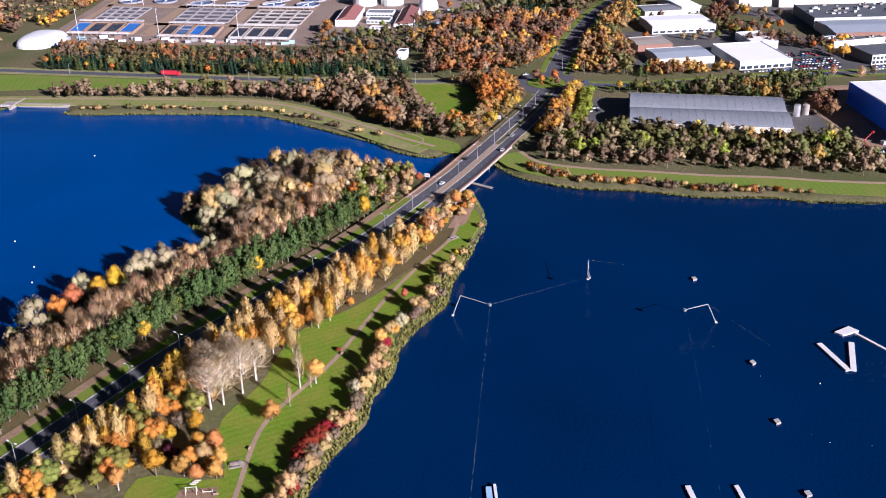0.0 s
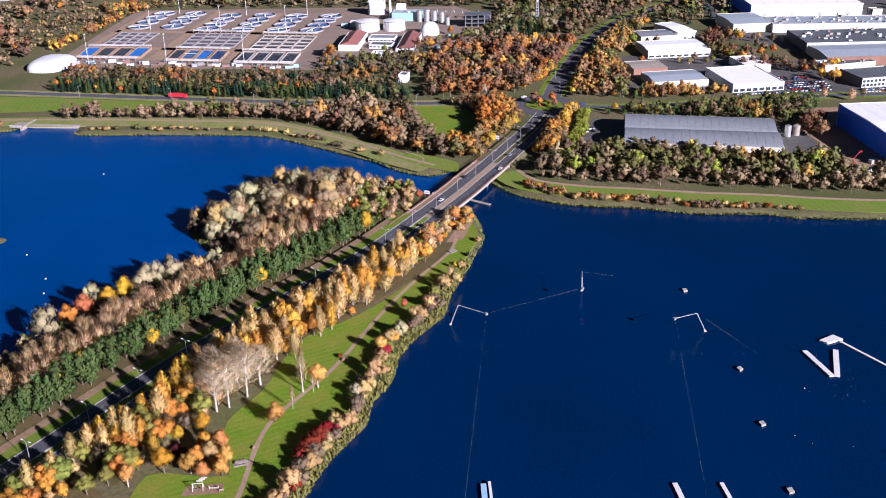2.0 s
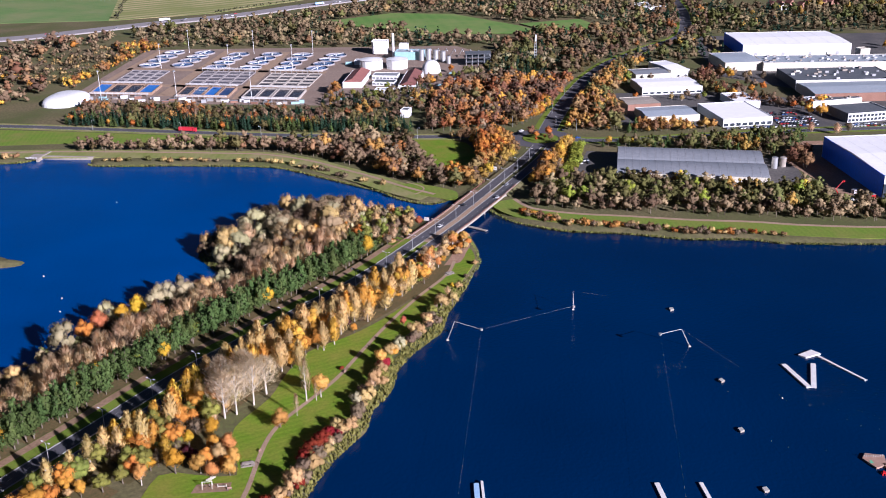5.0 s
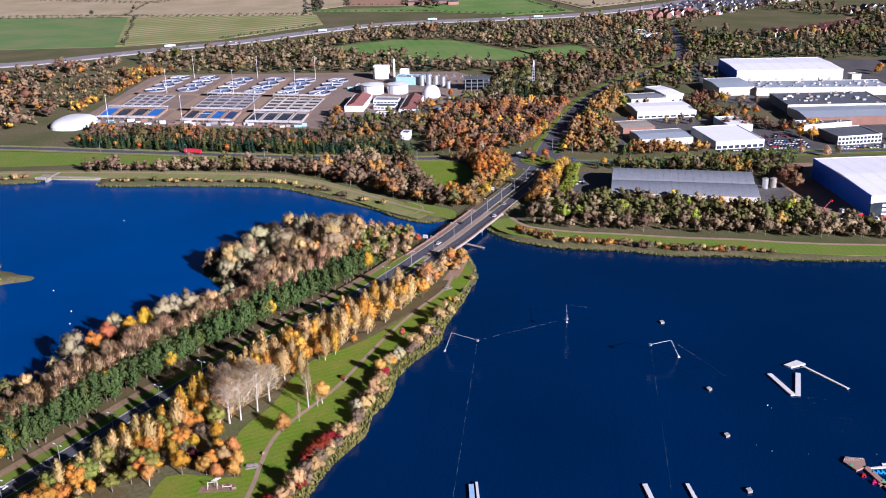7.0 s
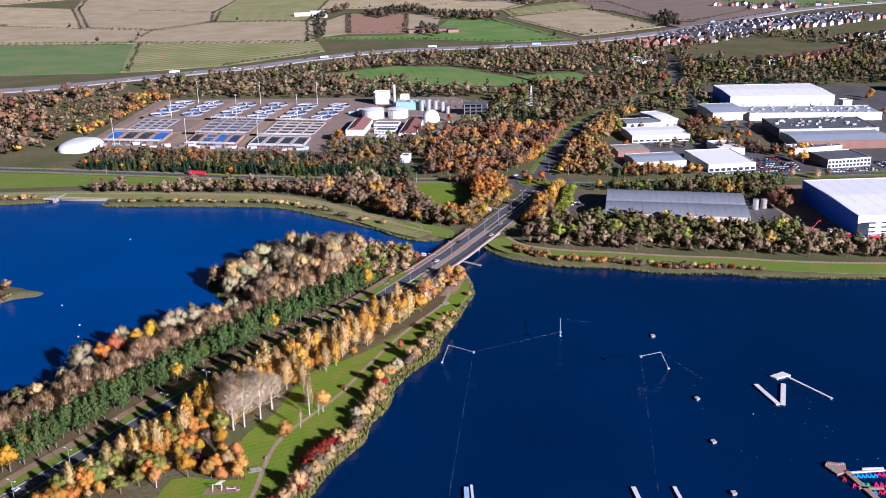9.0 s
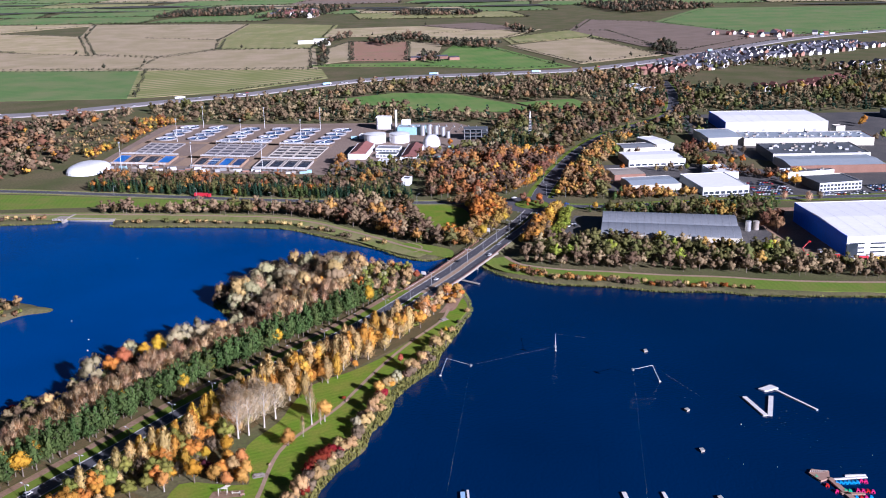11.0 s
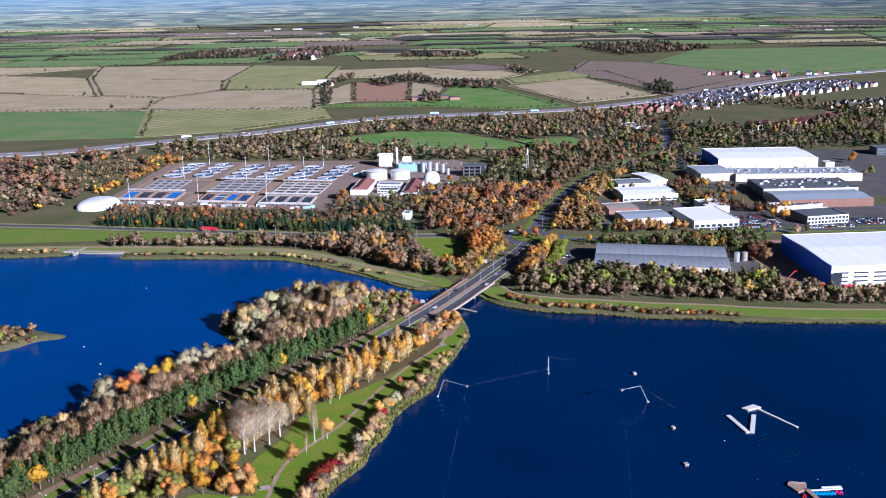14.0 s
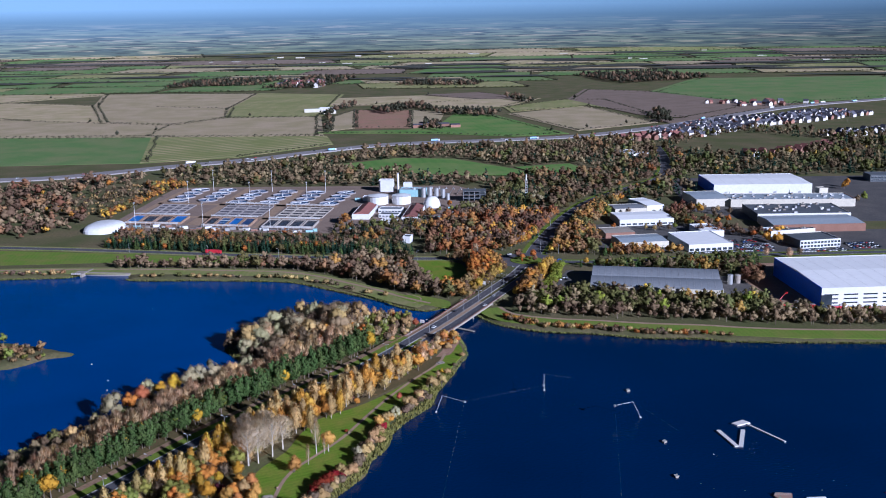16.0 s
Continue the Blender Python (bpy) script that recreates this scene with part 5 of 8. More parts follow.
def wood(polys, spacing, weights, label, scale=(0.8, 1.15), q=0.16, seed=1, avoid=(), name="woodland"):
    """weights: {(kind, hue): share}. All trees of a wood are one mass."""
    rng = random.Random(seed)
    wide = 1.0 if name not in ("woodland", "hedgerow") else 1.06 if q > 0.1 else 1.28
    spacing *= 1.0 + 0.55 * (wide - 1)
    q = max(q, 0.17) if wide > 1 and q > 0.1 else q
    V, F, I, T, base = [], [], [], [], 0
    hues = sorted({h for _, h in weights})
    slot = {h: i for i, h in enumerate(hues)}
    for poly in polys:
        spots = scatter(poly, spacing, rng, list(avoid))
        if not len(spots):
            continue
        d = shore_distance(spots[:, 0], spots[:, 1])
        for (x, y), dd in zip(spots, d):
            if dd < 1.0:
                continue
            local = random.Random(int(x // 27) * 7919 + int(y // 27) * 104729 + seed)
            kind, hue = pick(local if rng.random() < 0.55 else rng, weights)
            v, f, nleaf = low_tree(kind, q, rng.randrange(3))
            s = rng.uniform(*scale) if wide == 1.0 else 0.7 * scale[0] + (1.2 * scale[1] - 0.7 * scale[0]) * rng.random() ** 1.2
            a = rng.uniform(0, 6.28)
            c, sn = math.cos(a) * s * wide, math.sin(a) * s * wide
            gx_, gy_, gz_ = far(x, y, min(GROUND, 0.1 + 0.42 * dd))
            w = np.stack([v[:, 0] * c - v[:, 1] * sn + gx_, v[:, 0] * sn + v[:, 1] * c + gy_, v[:, 2] * s * rng.uniform(0.9, 1.1) + gz_, v[:, 3] * c - v[:, 4] * sn, v[:, 3] * sn + v[:, 4] * c, v[:, 5] * s], 1)
            V.append(w)
            F.append(f + base)
            T.append(np.full(len(v), rng.uniform(-1, 1)))
            I.append(np.where(np.arange(len(f)) < nleaf, slot[hue], len(hues)))
            base += len(v)
    if not V:
        return None
    ob = new(name, np_mesh(name, np.concatenate(V), np.concatenate(F), [LEAF[h] for h in hues] + [M["bark"]], np.concatenate(I), np.concatenate(T)))
    return tagged(ob, label, "woodland" if name == "woodland" else name, kind="stuff")


def lane(pts, w):
    line = spline([(x, y) for x, y in pts], 12)
    n = sides_of(line)
    return [tuple(p) for p in line - n * w] + [tuple(p) for p in (line + n * w)[::-1]]


NORTH_ROAD = lane([(88, 805), (95, 835), (109, 884), (126, 938), (153, 1012), (189, 1086), (238, 1155), (300, 1240), (340, 1400), (360, 1560)], 9)
MOTORWAY = [(x, y - 26) for x, y in lane([(-1200, 1220), (-800, 1260), (-613, 1298), (-540, 1315), (-404, 1405), (-282, 1479), (-202, 1554), (-76, 1638), (121, 1675), (266, 1721), (465, 1877), (795, 2202), (1084, 2374)], 46)]
MAIN_NORTH = strip(-6.5, 25, 560, ROAD_LENGTH - 1)
RBT = [(80 + 29 * math.cos(a), 784 + 29 * math.sin(a)) for a in np.linspace(0, 6.1, 20)]
TAN = {("broad", "dun"): 2, ("broad", "umber"): 4, ("broad", "olive"): 0.8, ("broad", "russet"): 0.8, ("bush", "buff"): 0.5}
wood([strip(-66, -43.5, 150, 430)], 6.0, {("twiggy", "umber"): 4, ("twiggy", "dun"): 2, ("broad", "olive"): 1.0, ("broad", "umber"): 1.5, ("bush", "brown"): 2}, "brown half-bare trees along the north lake's shore", (0.5, 0.8), 0.35, 39)
wood([[(-120, 512), (-146, 550), (-130, 572), (-122, 556), (-106, 520)]], 4.5, {("bush", "brown"): 4, ("twiggy", "umber"): 1}, "dark brown scrub round the headland", (0.7, 1.1), 0.5, 40, name="scrub")
CLEARING = [(-30, 800), (-5, 795), (22, 778), (27, 732), (24, 684), (2, 686), (-18, 728), (-28, 766)]
# scrub and trees between the north lake's bank and the road
wood([[(-300, 784), (-298, 772), (-178, 764), (-136, 760), (-100, 742), (-60, 712), (-60, 730), (-100, 772), (-180, 782)]], 6.2, {**TAN, ("broad", "rust"): 0.2}, "tan and brown half-bare hedge trees above the bank", (0.7, 1.05), 0.13, 41, name="hedgerow")
wood([[(-110, 772), (-78, 738), (-40, 690), (-12, 668), (8, 656), (24, 676), (20, 716), (-16, 750), (-30, 782), (-70, 786)]], 6.4, {**TAN, ("broad", "rust"): 0.9, ("broad", "olive"): 1.2, ("broad", "russet"): 2.0}, "mixed brown and orange trees by the lake bank", (0.75, 1.15), 0.13, 42, avoid=[MAIN_NORTH, CLEARING], name="woodland")
wood([[(10, 668), (30, 700), (46, 734), (60, 760), (54, 790), (30, 788), (16, 770), (14, 726), (0, 690)]], 5.0, {("broad", "rust"): 3, ("round", "gold"): 1.5, ("broad", "russet"): 1, ("broad", "orange"): 1}, "orange and gold trees beside the bridge ramp", (0.7, 1.0), 0.3, 43, avoid=[MAIN_NORTH, RBT, CLEARING])
wood([[(-30, 790), (0, 786), (24, 752), (44, 786), (20, 790)]], 6, {("broad", "russet"): 2, ("fir", "fir"): 2, ("broad", "olive"): 1}, "dark trees and conifers by the roundabout", (0.6, 0.9), 0.3, 431, avoid=[RBT, CLEARING])
wood([[(-120, 800), (-75, 792), (-60, 792), (-60, 782), (-125, 792)]], 6, {("fir", "fir"): 3, ("broad", "olive"): 1}, "dark conifers beside the lake road", (0.6, 0.8), 0.3, 432)
wood([strip(-24, -5.2, 630, 722)], 5.2, {("broad", "rust"): 3, ("round", "gold"): 1.2, ("broad", "russet"): 1.6, ("broad", "orange"): 1, ("broad", "umber"): 1.2}, "orange and russet trees along the bridge ramp's railing", (0.6, 0.9), 0.3, 433, avoid=[RBT])
# east of the ramp: gold trees, a lime hedge
wood([[(56, 664), (66, 690), (80, 725), (92, 752), (104, 768), (98, 742), (84, 690), (72, 658)]], 4.6, {("round", "gold"): 2, ("broad", "rust"): 2.5, ("broad", "orange"): 1, ("broad", "dun"): 1}, "golden and russet trees beside the road ramp", (0.85, 1.1), 0.35, 44, avoid=[MAIN_NORTH, RBT])
wood([[(80, 668), (94, 704), (104, 752), (110, 752), (101, 704), (86, 664)]], 3.6, {("round", "lime"): 3}, "yellow-green clipped tree hedge", (0.85, 1.0), 0.35, 45, avoid=[RBT], name="hedge")
# the wood between the east bank and the grey warehouse
SOUTHWOOD = [(54, 624), (62, 640), (84, 664), (110, 676), (124, 668), (228, 640), (252, 634), (264, 606), (300, 594), (420, 588), (420, 570), (278, 574), (222, 584), (152, 596), (84, 610)]
FRONT = [(52, 620), (84, 610), (152, 596), (222, 584), (278, 574), (420, 570), (420, 582), (280, 587), (224, 597), (154, 609), (86, 624), (58, 632)]
wood([FRONT], 6.8, {("broad", "dun"): 4, ("broad", "umber"): 2.5, ("twiggy", "dun"): 1.5}, "row of rounded tan half-bare trees behind the bank", (0.7, 0.98), 0.2, 460)
wood([SOUTHWOOD], 6.0, {("broad", "dun"): 2.5, ("broad", "umber"): 2, ("broad", "olive"): 4.5, ("broad", "lime"): 0.7, ("broad", "rust"): 0.4, ("broad", "gold"): 0.4}, "tan and olive woodland behind the grass bank", (0.68, 0.98), 0.13, 46, avoid=[FRONT])
# shrubs on the water side of the east bank and of the north lake's bank
wood([[(46, 604), (66, 588), (84, 580), (116, 573), (150, 562), (182, 560), (206, 553), (208, 557), (182, 565), (150, 568), (118, 580), (86, 588), (68, 598), (52, 612)]], 4.4, {("bush", "brown"): 1.5, ("bush", "russet"): 1.5, ("bush", "buff"): 3, ("bush", "peach"): 1.5, ("bush", "orange"): 0.8}, "buff and russet scrub along the water", (0.6, 1.15), 0.3, 47, name="scrub")
wood([[(-268, 746), (-250, 740), (-168, 735), (-137, 731), (-116, 723), (-88, 702), (-62, 682), (-42, 666), (-40, 672), (-64, 690), (-92, 712), (-120, 729), (-140, 736), (-170, 741), (-262, 748)]], 6.5, {("bush", "brown"): 2, ("bush", "buff"): 4, ("bush", "olive"): 1}, "brown and buff scrub along the north lake", (0.6, 1.15), 0.3, 48, name="scrub")
wood([[(-440, 745), (-356, 752), (-330, 756), (-330, 764), (-440, 762)]], 6.5, {("bush", "brown"): 3, ("bush", "buff"): 3}, "brown scrub beside the weir", (0.6, 1.1), 0.3, 49, name="scrub")
wood([[(-420, 480), (-330, 502), (-282, 520), (-262, 536), (-280, 556), (-340, 574), (-420, 590)]], 6.0, {("bush", "moss"): 2, ("bush", "brown"): 3, ("bush", "russet"): 2, ("broad", "moss"): 2.5, ("broad", "russet"): 1.5}, "scrub and small trees on the low island", (0.6, 1.0), 0.25, 50, name="scrub")
# conifer belt between road and works
wood([[(-335, 856), (-240, 838), (-137, 819), (-60, 808), (-22, 806), (-24, 826), (-60, 834), (-137, 845), (-240, 864), (-330, 880)]], 5.6, {("fir", "fir"): 6, ("fir", "pine"): 2, ("round", "orange"): 0.5, ("broad", "olive"): 1}, "dark conifer belt along the road", (0.7, 1.0), 0.25, 51, name="shelter_belt")
wood([[(-330, 878), (-240, 862), (-137, 846), (-40, 834), (-30, 866), (-110, 890), (-240, 915), (-340, 938)]], 6.2, {("broad", "olive"): 2, ("broad", "rust"): 0.9, ("fir", "fir"): 2, ("broad", "umber"): 3, ("round", "gold"): 0.25, ("twiggy", "dun"): 2}, "orange and brown trees in front of the works", (0.45, 0.7), 0.13, 52)
wood([[(-32, 868), (-108, 892), (-112, 936), (-66, 948), (-10, 984), (-6, 926), (-18, 880)]], 7.5, {("broad", "olive"): 2, ("fir", "fir"): 1.6, ("broad", "umber"): 2, ("broad", "rust"): 1}, "dark trees round the works entrance", (0.5, 0.8), 0.13, 521)
# the orange wood by the roundabout
wood([[(-14, 812), (-8, 880), (-4, 930), (12, 985), (60, 1015), (136, 1000), (115, 936), (101, 890), (88, 850), (62, 820), (24, 812)]], 6.4, {("broad", "russet"): 3, ("broad", "rust"): 3.0, ("broad", "umber"): 3, ("broad", "olive"): 1.6, ("fir", "fir"): 0.6, ("broad", "gold"): 0.5, ("twiggy", "dun"): 1.5}, "dense orange, russet and olive wood by the roundabout", (0.75, 1.05), 0.13, 53, avoid=[NORTH_ROAD])
wood([[(62, 820), (88, 850), (101, 890), (94, 900), (78, 856), (56, 828)]], 5.5, {("round", "orange"): 3, ("round", "gold"): 2}, "bright orange trees at the wood's edge", (0.85, 1.05), 0.3, 54, avoid=[NORTH_ROAD])
# trees east of the north road and through the business park
wood([[(104, 806), (118, 870), (134, 930), (162, 1000), (194, 1070), (212, 1060), (184, 990), (164, 930), (156, 870), (152, 822), (146, 796)]], 6, {("broad", "rust"): 2.6, ("broad", "olive"): 2, ("fir", "fir"): 1.5, ("broad", "russet"): 1.5, ("round", "gold"): 0.8}, "orange and olive trees beside the north road", (0.75, 1.0), 0.13, 55, avoid=[NORTH_ROAD])
wood([[(118, 752), (140, 762), (250, 776), (292, 784), (296, 770), (268, 740), (250, 720), (200, 738), (134, 752)]], 5.8, {("broad", "olive"): 3, ("fir", "pine"): 1.6, ("broad", "umber"): 2, ("round", "gold"): 0.8, ("broad", "rust"): 0.4}, "olive trees behind the grey warehouse", (0.6, 0.85), 0.2, 56)
wood([[(150, 790), (224, 796), (224, 806), (160, 816)]], 5.5, {("broad", "rust"): 3, ("broad", "russet"): 1.5, ("fir", "pine"): 1.2}, "orange trees along the estate road", (0.6, 0.85), 0.3, 57)
wood([[(262, 684), (272, 700), (276, 722), (258, 720), (252, 700)]], 5.5, {("broad", "russet"): 3, ("twiggy", "dun"): 1}, "russet trees beside the silos", (0.7, 0.95), 0.3, 58)
wood([[(258, 880), (290, 905), (330, 870), (322, 850), (296, 872)], [(252, 930), (292, 1010), (282, 1040), (256, 990)], [(240, 940), (262, 960), (290, 920), (270, 905)]], 6.5, {("broad", "russet"): 3, ("broad", "umber"): 2, ("round", "orange"): 1.4, ("broad", "olive"): 1.5}, "russet trees between the estate's yards", (0.6, 0.85), 0.25, 59)
wood([[(342, 862), (350, 880), (338, 880)], [(314, 838), (326, 844), (318, 856)]], 6, {("round", "gold"): 3, ("broad", "umber"): 1}, "golden trees by the office", (0.8, 1.0), 0.3, 60)
# trees round the works
wood([[(-10, 985), (40, 1030), (100, 1040), (104, 1100), (82, 1150), (60, 1110), (62, 1064), (8, 1005)]], 6.5, {("fir", "fir"): 2.4, ("broad", "olive"): 2, ("twiggy", "dun"): 1, ("willow", "grey_willow"): 1}, "dark conifers and grey willows beside the works", (0.7, 1.0), 0.2, 61, avoid=[NORTH_ROAD])
wood([[(-108, 944), (-92, 962), (-104, 966)], [(-20, 975), (-6, 990), (-14, 1010), (-24, 1000)]], 6, {("broad", "rust"): 2, ("broad", "russet"): 2}, "orange trees by the works offices", (0.7, 0.9), 0.25, 62)
wood([[(-400, 1010), (-352, 1190), (-400, 1250), (-470, 1150), (-440, 1040)]], 11, {("bush", "buff"): 3, ("bush", "brown"): 3, ("twiggy", "dun"): 1}, "tan scrub on rough ground by the works", (0.8, 1.4), 0.06, 630, name="scrub")
wood([[(70, 774), (90, 774), (90, 794), (70, 794)]], 7, {("round", "orange"): 2, ("broad", "russet"): 1}, "orange trees on the roundabout island", (0.6, 0.8), 0.3, 631)
wood([[(-372, 1000), (-350, 1190), (-336, 1210), (-330, 1240), (-400, 1240), (-360, 1150), (-392, 1020)]], 6, {("broad", "rust"): 1.5, ("round", "gold"): 2.5, ("broad", "olive"): 1.5, ("broad", "russet"): 1}, "golden hedge bank beside the works", (0.6, 0.85), 0.2, 63)
wood([[(-700, 900), (-440, 900), (-400, 930), (-390, 1010), (-430, 1040), (-470, 1150), (-420, 1250), (-400, 1380), (-520, 1306), (-800, 1240)]], 12, {("twiggy", "dun"): 5, ("broad", "umber"): 2, ("broad", "russet"): 1, ("round", "gold"): 0.7, ("twiggy", "umber"): 2}, "bare tan trees and scrub west of the works", (0.8, 1.35), 0.045, 64, avoid=[MOTORWAY])
EVERGREENS = [(51, 1004), (60, 1091), (75, 1156), (103, 1175), (128, 1136), (120, 1044), (94, 994)]
wood([EVERGREENS], 7.0, {("fir", "fir"): 4, ("broad", "olive"): 1.2, ("willow", "grey_willow"): 0.7}, "dark evergreens round the works tower", (0.8, 1.05), 0.2, 633, avoid=[NORTH_ROAD])
# woods between works and motorway, and north
wood([[(-330, 1225), (-150, 1205), (60, 1195), (90, 1240), (0, 1278), (-130, 1350), (-160, 1400), (-60, 1465), (30, 1445), (110, 1350), (200, 1380), (240, 1300), (330, 1420), (352, 1560), (300, 1700), (120, 1655), (-70, 1615), (-190, 1535), (-270, 1462), (-390, 1392), (-400, 1300)]], 10.5, {("twiggy", "dun"): 4.5, ("broad", "umber"): 3, ("twiggy", "umber"): 2.5, ("broad", "russet"): 0.7, ("fir", "fir"): 1.6, ("broad", "olive"): 1.2}, "brown and tan woods before the motorway", (0.8, 1.2), 0.04, 65, avoid=[MOTORWAY, NORTH_ROAD])
wood([[(60, 1110), (130, 1010), (170, 1090), (230, 1180), (280, 1260), (320, 1400), (230, 1290), (120, 1270), (92, 1240), (66, 1190)]], 9.5, {("twiggy", "dun"): 2.5, ("broad", "russet"): 2.5, ("broad", "umber"): 2.5, ("fir", "fir"): 2.6, ("broad", "olive"): 1.6}, "russet and tan wood along the north road", (0.75, 1.1), 0.045, 66, avoid=[NORTH_ROAD])
wood([[(215, 1070), (250, 1120), (310, 1230), (330, 1235), (318, 1110), (290, 1110), (262, 1060)], [(322, 1240), (700, 1235), (1000, 1300), (1000, 1560), (690, 1590), (560, 1440), (440, 1440), (380, 1480), (345, 1380)]], 11.5, {("broad", "umber"): 2.5, ("fir", "fir"): 2.2, ("twiggy", "dun"): 3, ("broad", "olive"): 1.8, ("broad", "rust"): 0.4}, "brown and olive woods behind the factories", (0.8, 1.25), 0.04, 67, avoid=[NORTH_ROAD])
wood([[(360, 1520), (420, 1600), (460, 1660), (560, 1740), (640, 1640), (700, 1600), (980, 1580), (980, 1700), (880, 1730), (700, 1680), (610, 1830), (440, 1700), (370, 1620)]], 12, {("broad", "umber"): 2.5, ("twiggy", "dun"): 3, ("fir", "fir"): 0.5, ("broad", "olive"): 1}, "brown trees round the housing estate", (0.7, 1.1), 0.04, 68, avoid=[MOTORWAY])

ROADSIDE = lane([(153, 1012), (189, 1086), (238, 1155), (300, 1240), (340, 1400), (360, 1560)], 26)
wood([ROADSIDE], 8, {("broad", "umber"): 2.5, ("twiggy", "dun"): 2.5, ("broad", "olive"): 1.6, ("fir", "fir"): 2.2, ("broad", "rust"): 0.5}, "mixed trees lining the north road", (0.7, 1.0), 0.05, 662, avoid=[NORTH_ROAD])
# single trees among the buildings of the estate
for key, x, y, k in (("broad_orange", 270, 907, 0.9), ("broad_brown", 276, 914, 0.85), ("broad_olive", 262, 916, 0.8), ("broad_brown", 284, 922, 0.8), ("broad_orange", 306, 933, 0.8), ("broad_brown", 300, 942, 0.9), ("broad_orange", 294, 930, 0.75),
                     ("broad_brown", 298, 955, 0.8), ("broad_orange", 289, 985, 1.0), ("broad_brown", 294, 992, 0.9), ("broad_orange", 283, 996, 0.9), ("twiggy_brown", 304, 986, 0.9), ("twiggy_gold", 312, 996, 0.8), ("broad_olive", 292, 1004, 0.8), ("twiggy_brown", 322, 984, 0.9),
                     ("broad_gold", 326, 834, 1.1), ("broad_orange", 297, 1176, 0.9), ("broad_olive", 303, 1082, 0.9), ("broad_olive", 302, 1096, 0.9), ("broad_brown", 310, 1062, 0.8), ("broad_orange", 514, 1142, 1.0), ("broad_orange", 505, 1128, 0.9), ("broad_olive", 495, 1044, 1.0), ("broad_brown", 484, 1036, 0.8),
                     ("broad_orange", 216, 1068, 0.9), ("broad_brown", 209, 982, 0.8), ("broad_olive", 187, 985, 0.9), ("broad_gold", 182, 974, 0.7), ("twiggy_gold", 222, 902, 0.8), ("broad_brown", 228, 908, 0.8), ("twiggy_brown", 236, 900, 0.8), ("broad_olive", 244, 908, 0.6), ("twiggy_gold", 214, 908, 0.7), ("broad_brown", 252, 984, 0.8),
                     ("broad_orange", 180, 906, 0.7), ("fir", 344, 1066, 0.8), ("fir", 420, 1080, 0.7), ("broad_brown", 372, 1068, 0.7), ("broad_brown", 362, 1066, 0.6), ("twiggy_brown", 400, 1076, 0.7), ("twiggy_tan", 300, 786, 0.9), ("twiggy_tan", 318, 778, 1.0), ("twiggy_brown", 330, 784, 0.9), ("willow_buff", 420, 770, 0.9), ("willow_buff", 436, 762, 0.9)):
    plant(key, x, y, k, random.Random(int(x * 7 + y)), group="estate trees", label=TREES[key]["label"].split(" on ")[0].split(" in ")[0] + " among the estate's yards")

for key, x, y, k in (("broad_orange", -104, 972, 0.9), ("broad_brown", -108, 962, 0.8), ("broad_olive", -84, 948, 0.7), ("broad_olive", -52, 972, 0.7), ("broad_brown", -46, 966, 0.6), ("broad_orange", -8, 985, 0.9), ("broad_brown", -2, 992, 0.8), ("broad_orange", 12, 1048, 0.7), ("broad_olive", -62, 940, 0.7),
                     ("broad_brown", -94, 934, 0.7), ("willow_grey", 30, 1038, 0.7), ("willow_grey", 38, 1032, 0.8), ("willow_grey", 48, 1028, 0.7), ("twiggy_gold", 62, 1040, 0.8), ("broad_olive", 14, 1026, 0.6), ("broad_olive", 0, 1018, 0.6)):
    plant(key, x, y, k, random.Random(int(x * 7 + y)), group="works trees", label=TREES[key]["label"].split(" on ")[0].split(" in ")[0].split(" by ")[0] + " in the works yard")

# hedges and copses among the fields
def hedge_line(pts, gap, scale, weights, seed):
    rng = random.Random(seed)
    V, F, I, base = [], [], [], 0
    hues = sorted({h for _, h in weights})
    for x, y in spline(pts, gap):
        kind, hue = pick(rng, weights)
        v, f, nl = low_tree(kind, 0.035, rng.randrange(3))
        s = rng.uniform(*scale)
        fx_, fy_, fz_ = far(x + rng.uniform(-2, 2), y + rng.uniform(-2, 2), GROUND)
        V.append(v * s + np.array([fx_, fy_, fz_, 0, 0, 0]))
        F.append(f + base)
        I.append(np.full(len(f), hues.index(hue)))
        base += len(v)
    return V, F, I, hues


DARK = {("bush", "hedge"): 6, ("broad", "hedge"): 0.12}
rng = random.Random(77)
HV, HF, HI, hb = [], [], [], 0
for mat, label, pts in FIELDS[:21]:
    for a, b in zip(pts, pts[1:] + pts[:1]):
        if rng.random() < 0.25:
            continue
        V, F, I, hues = hedge_line([a, b], 11.0, (0.7, 1.15), DARK, rng.randrange(9999))
        for v, f, i in zip(V, F, I):
            HV.append(v), HF.append(f - f.min() + hb), HI.append(i)
            hb += len(v)
ob = new("hedgerow", np_mesh("hedgerow", np.concatenate(HV), np.concatenate(HF), [LEAF[h] for h in sorted({h for _, h in DARK})], np.concatenate(HI)))
tagged(ob, "dark hedgerows dividing the farm fields", "hedgerow", kind="stuff")
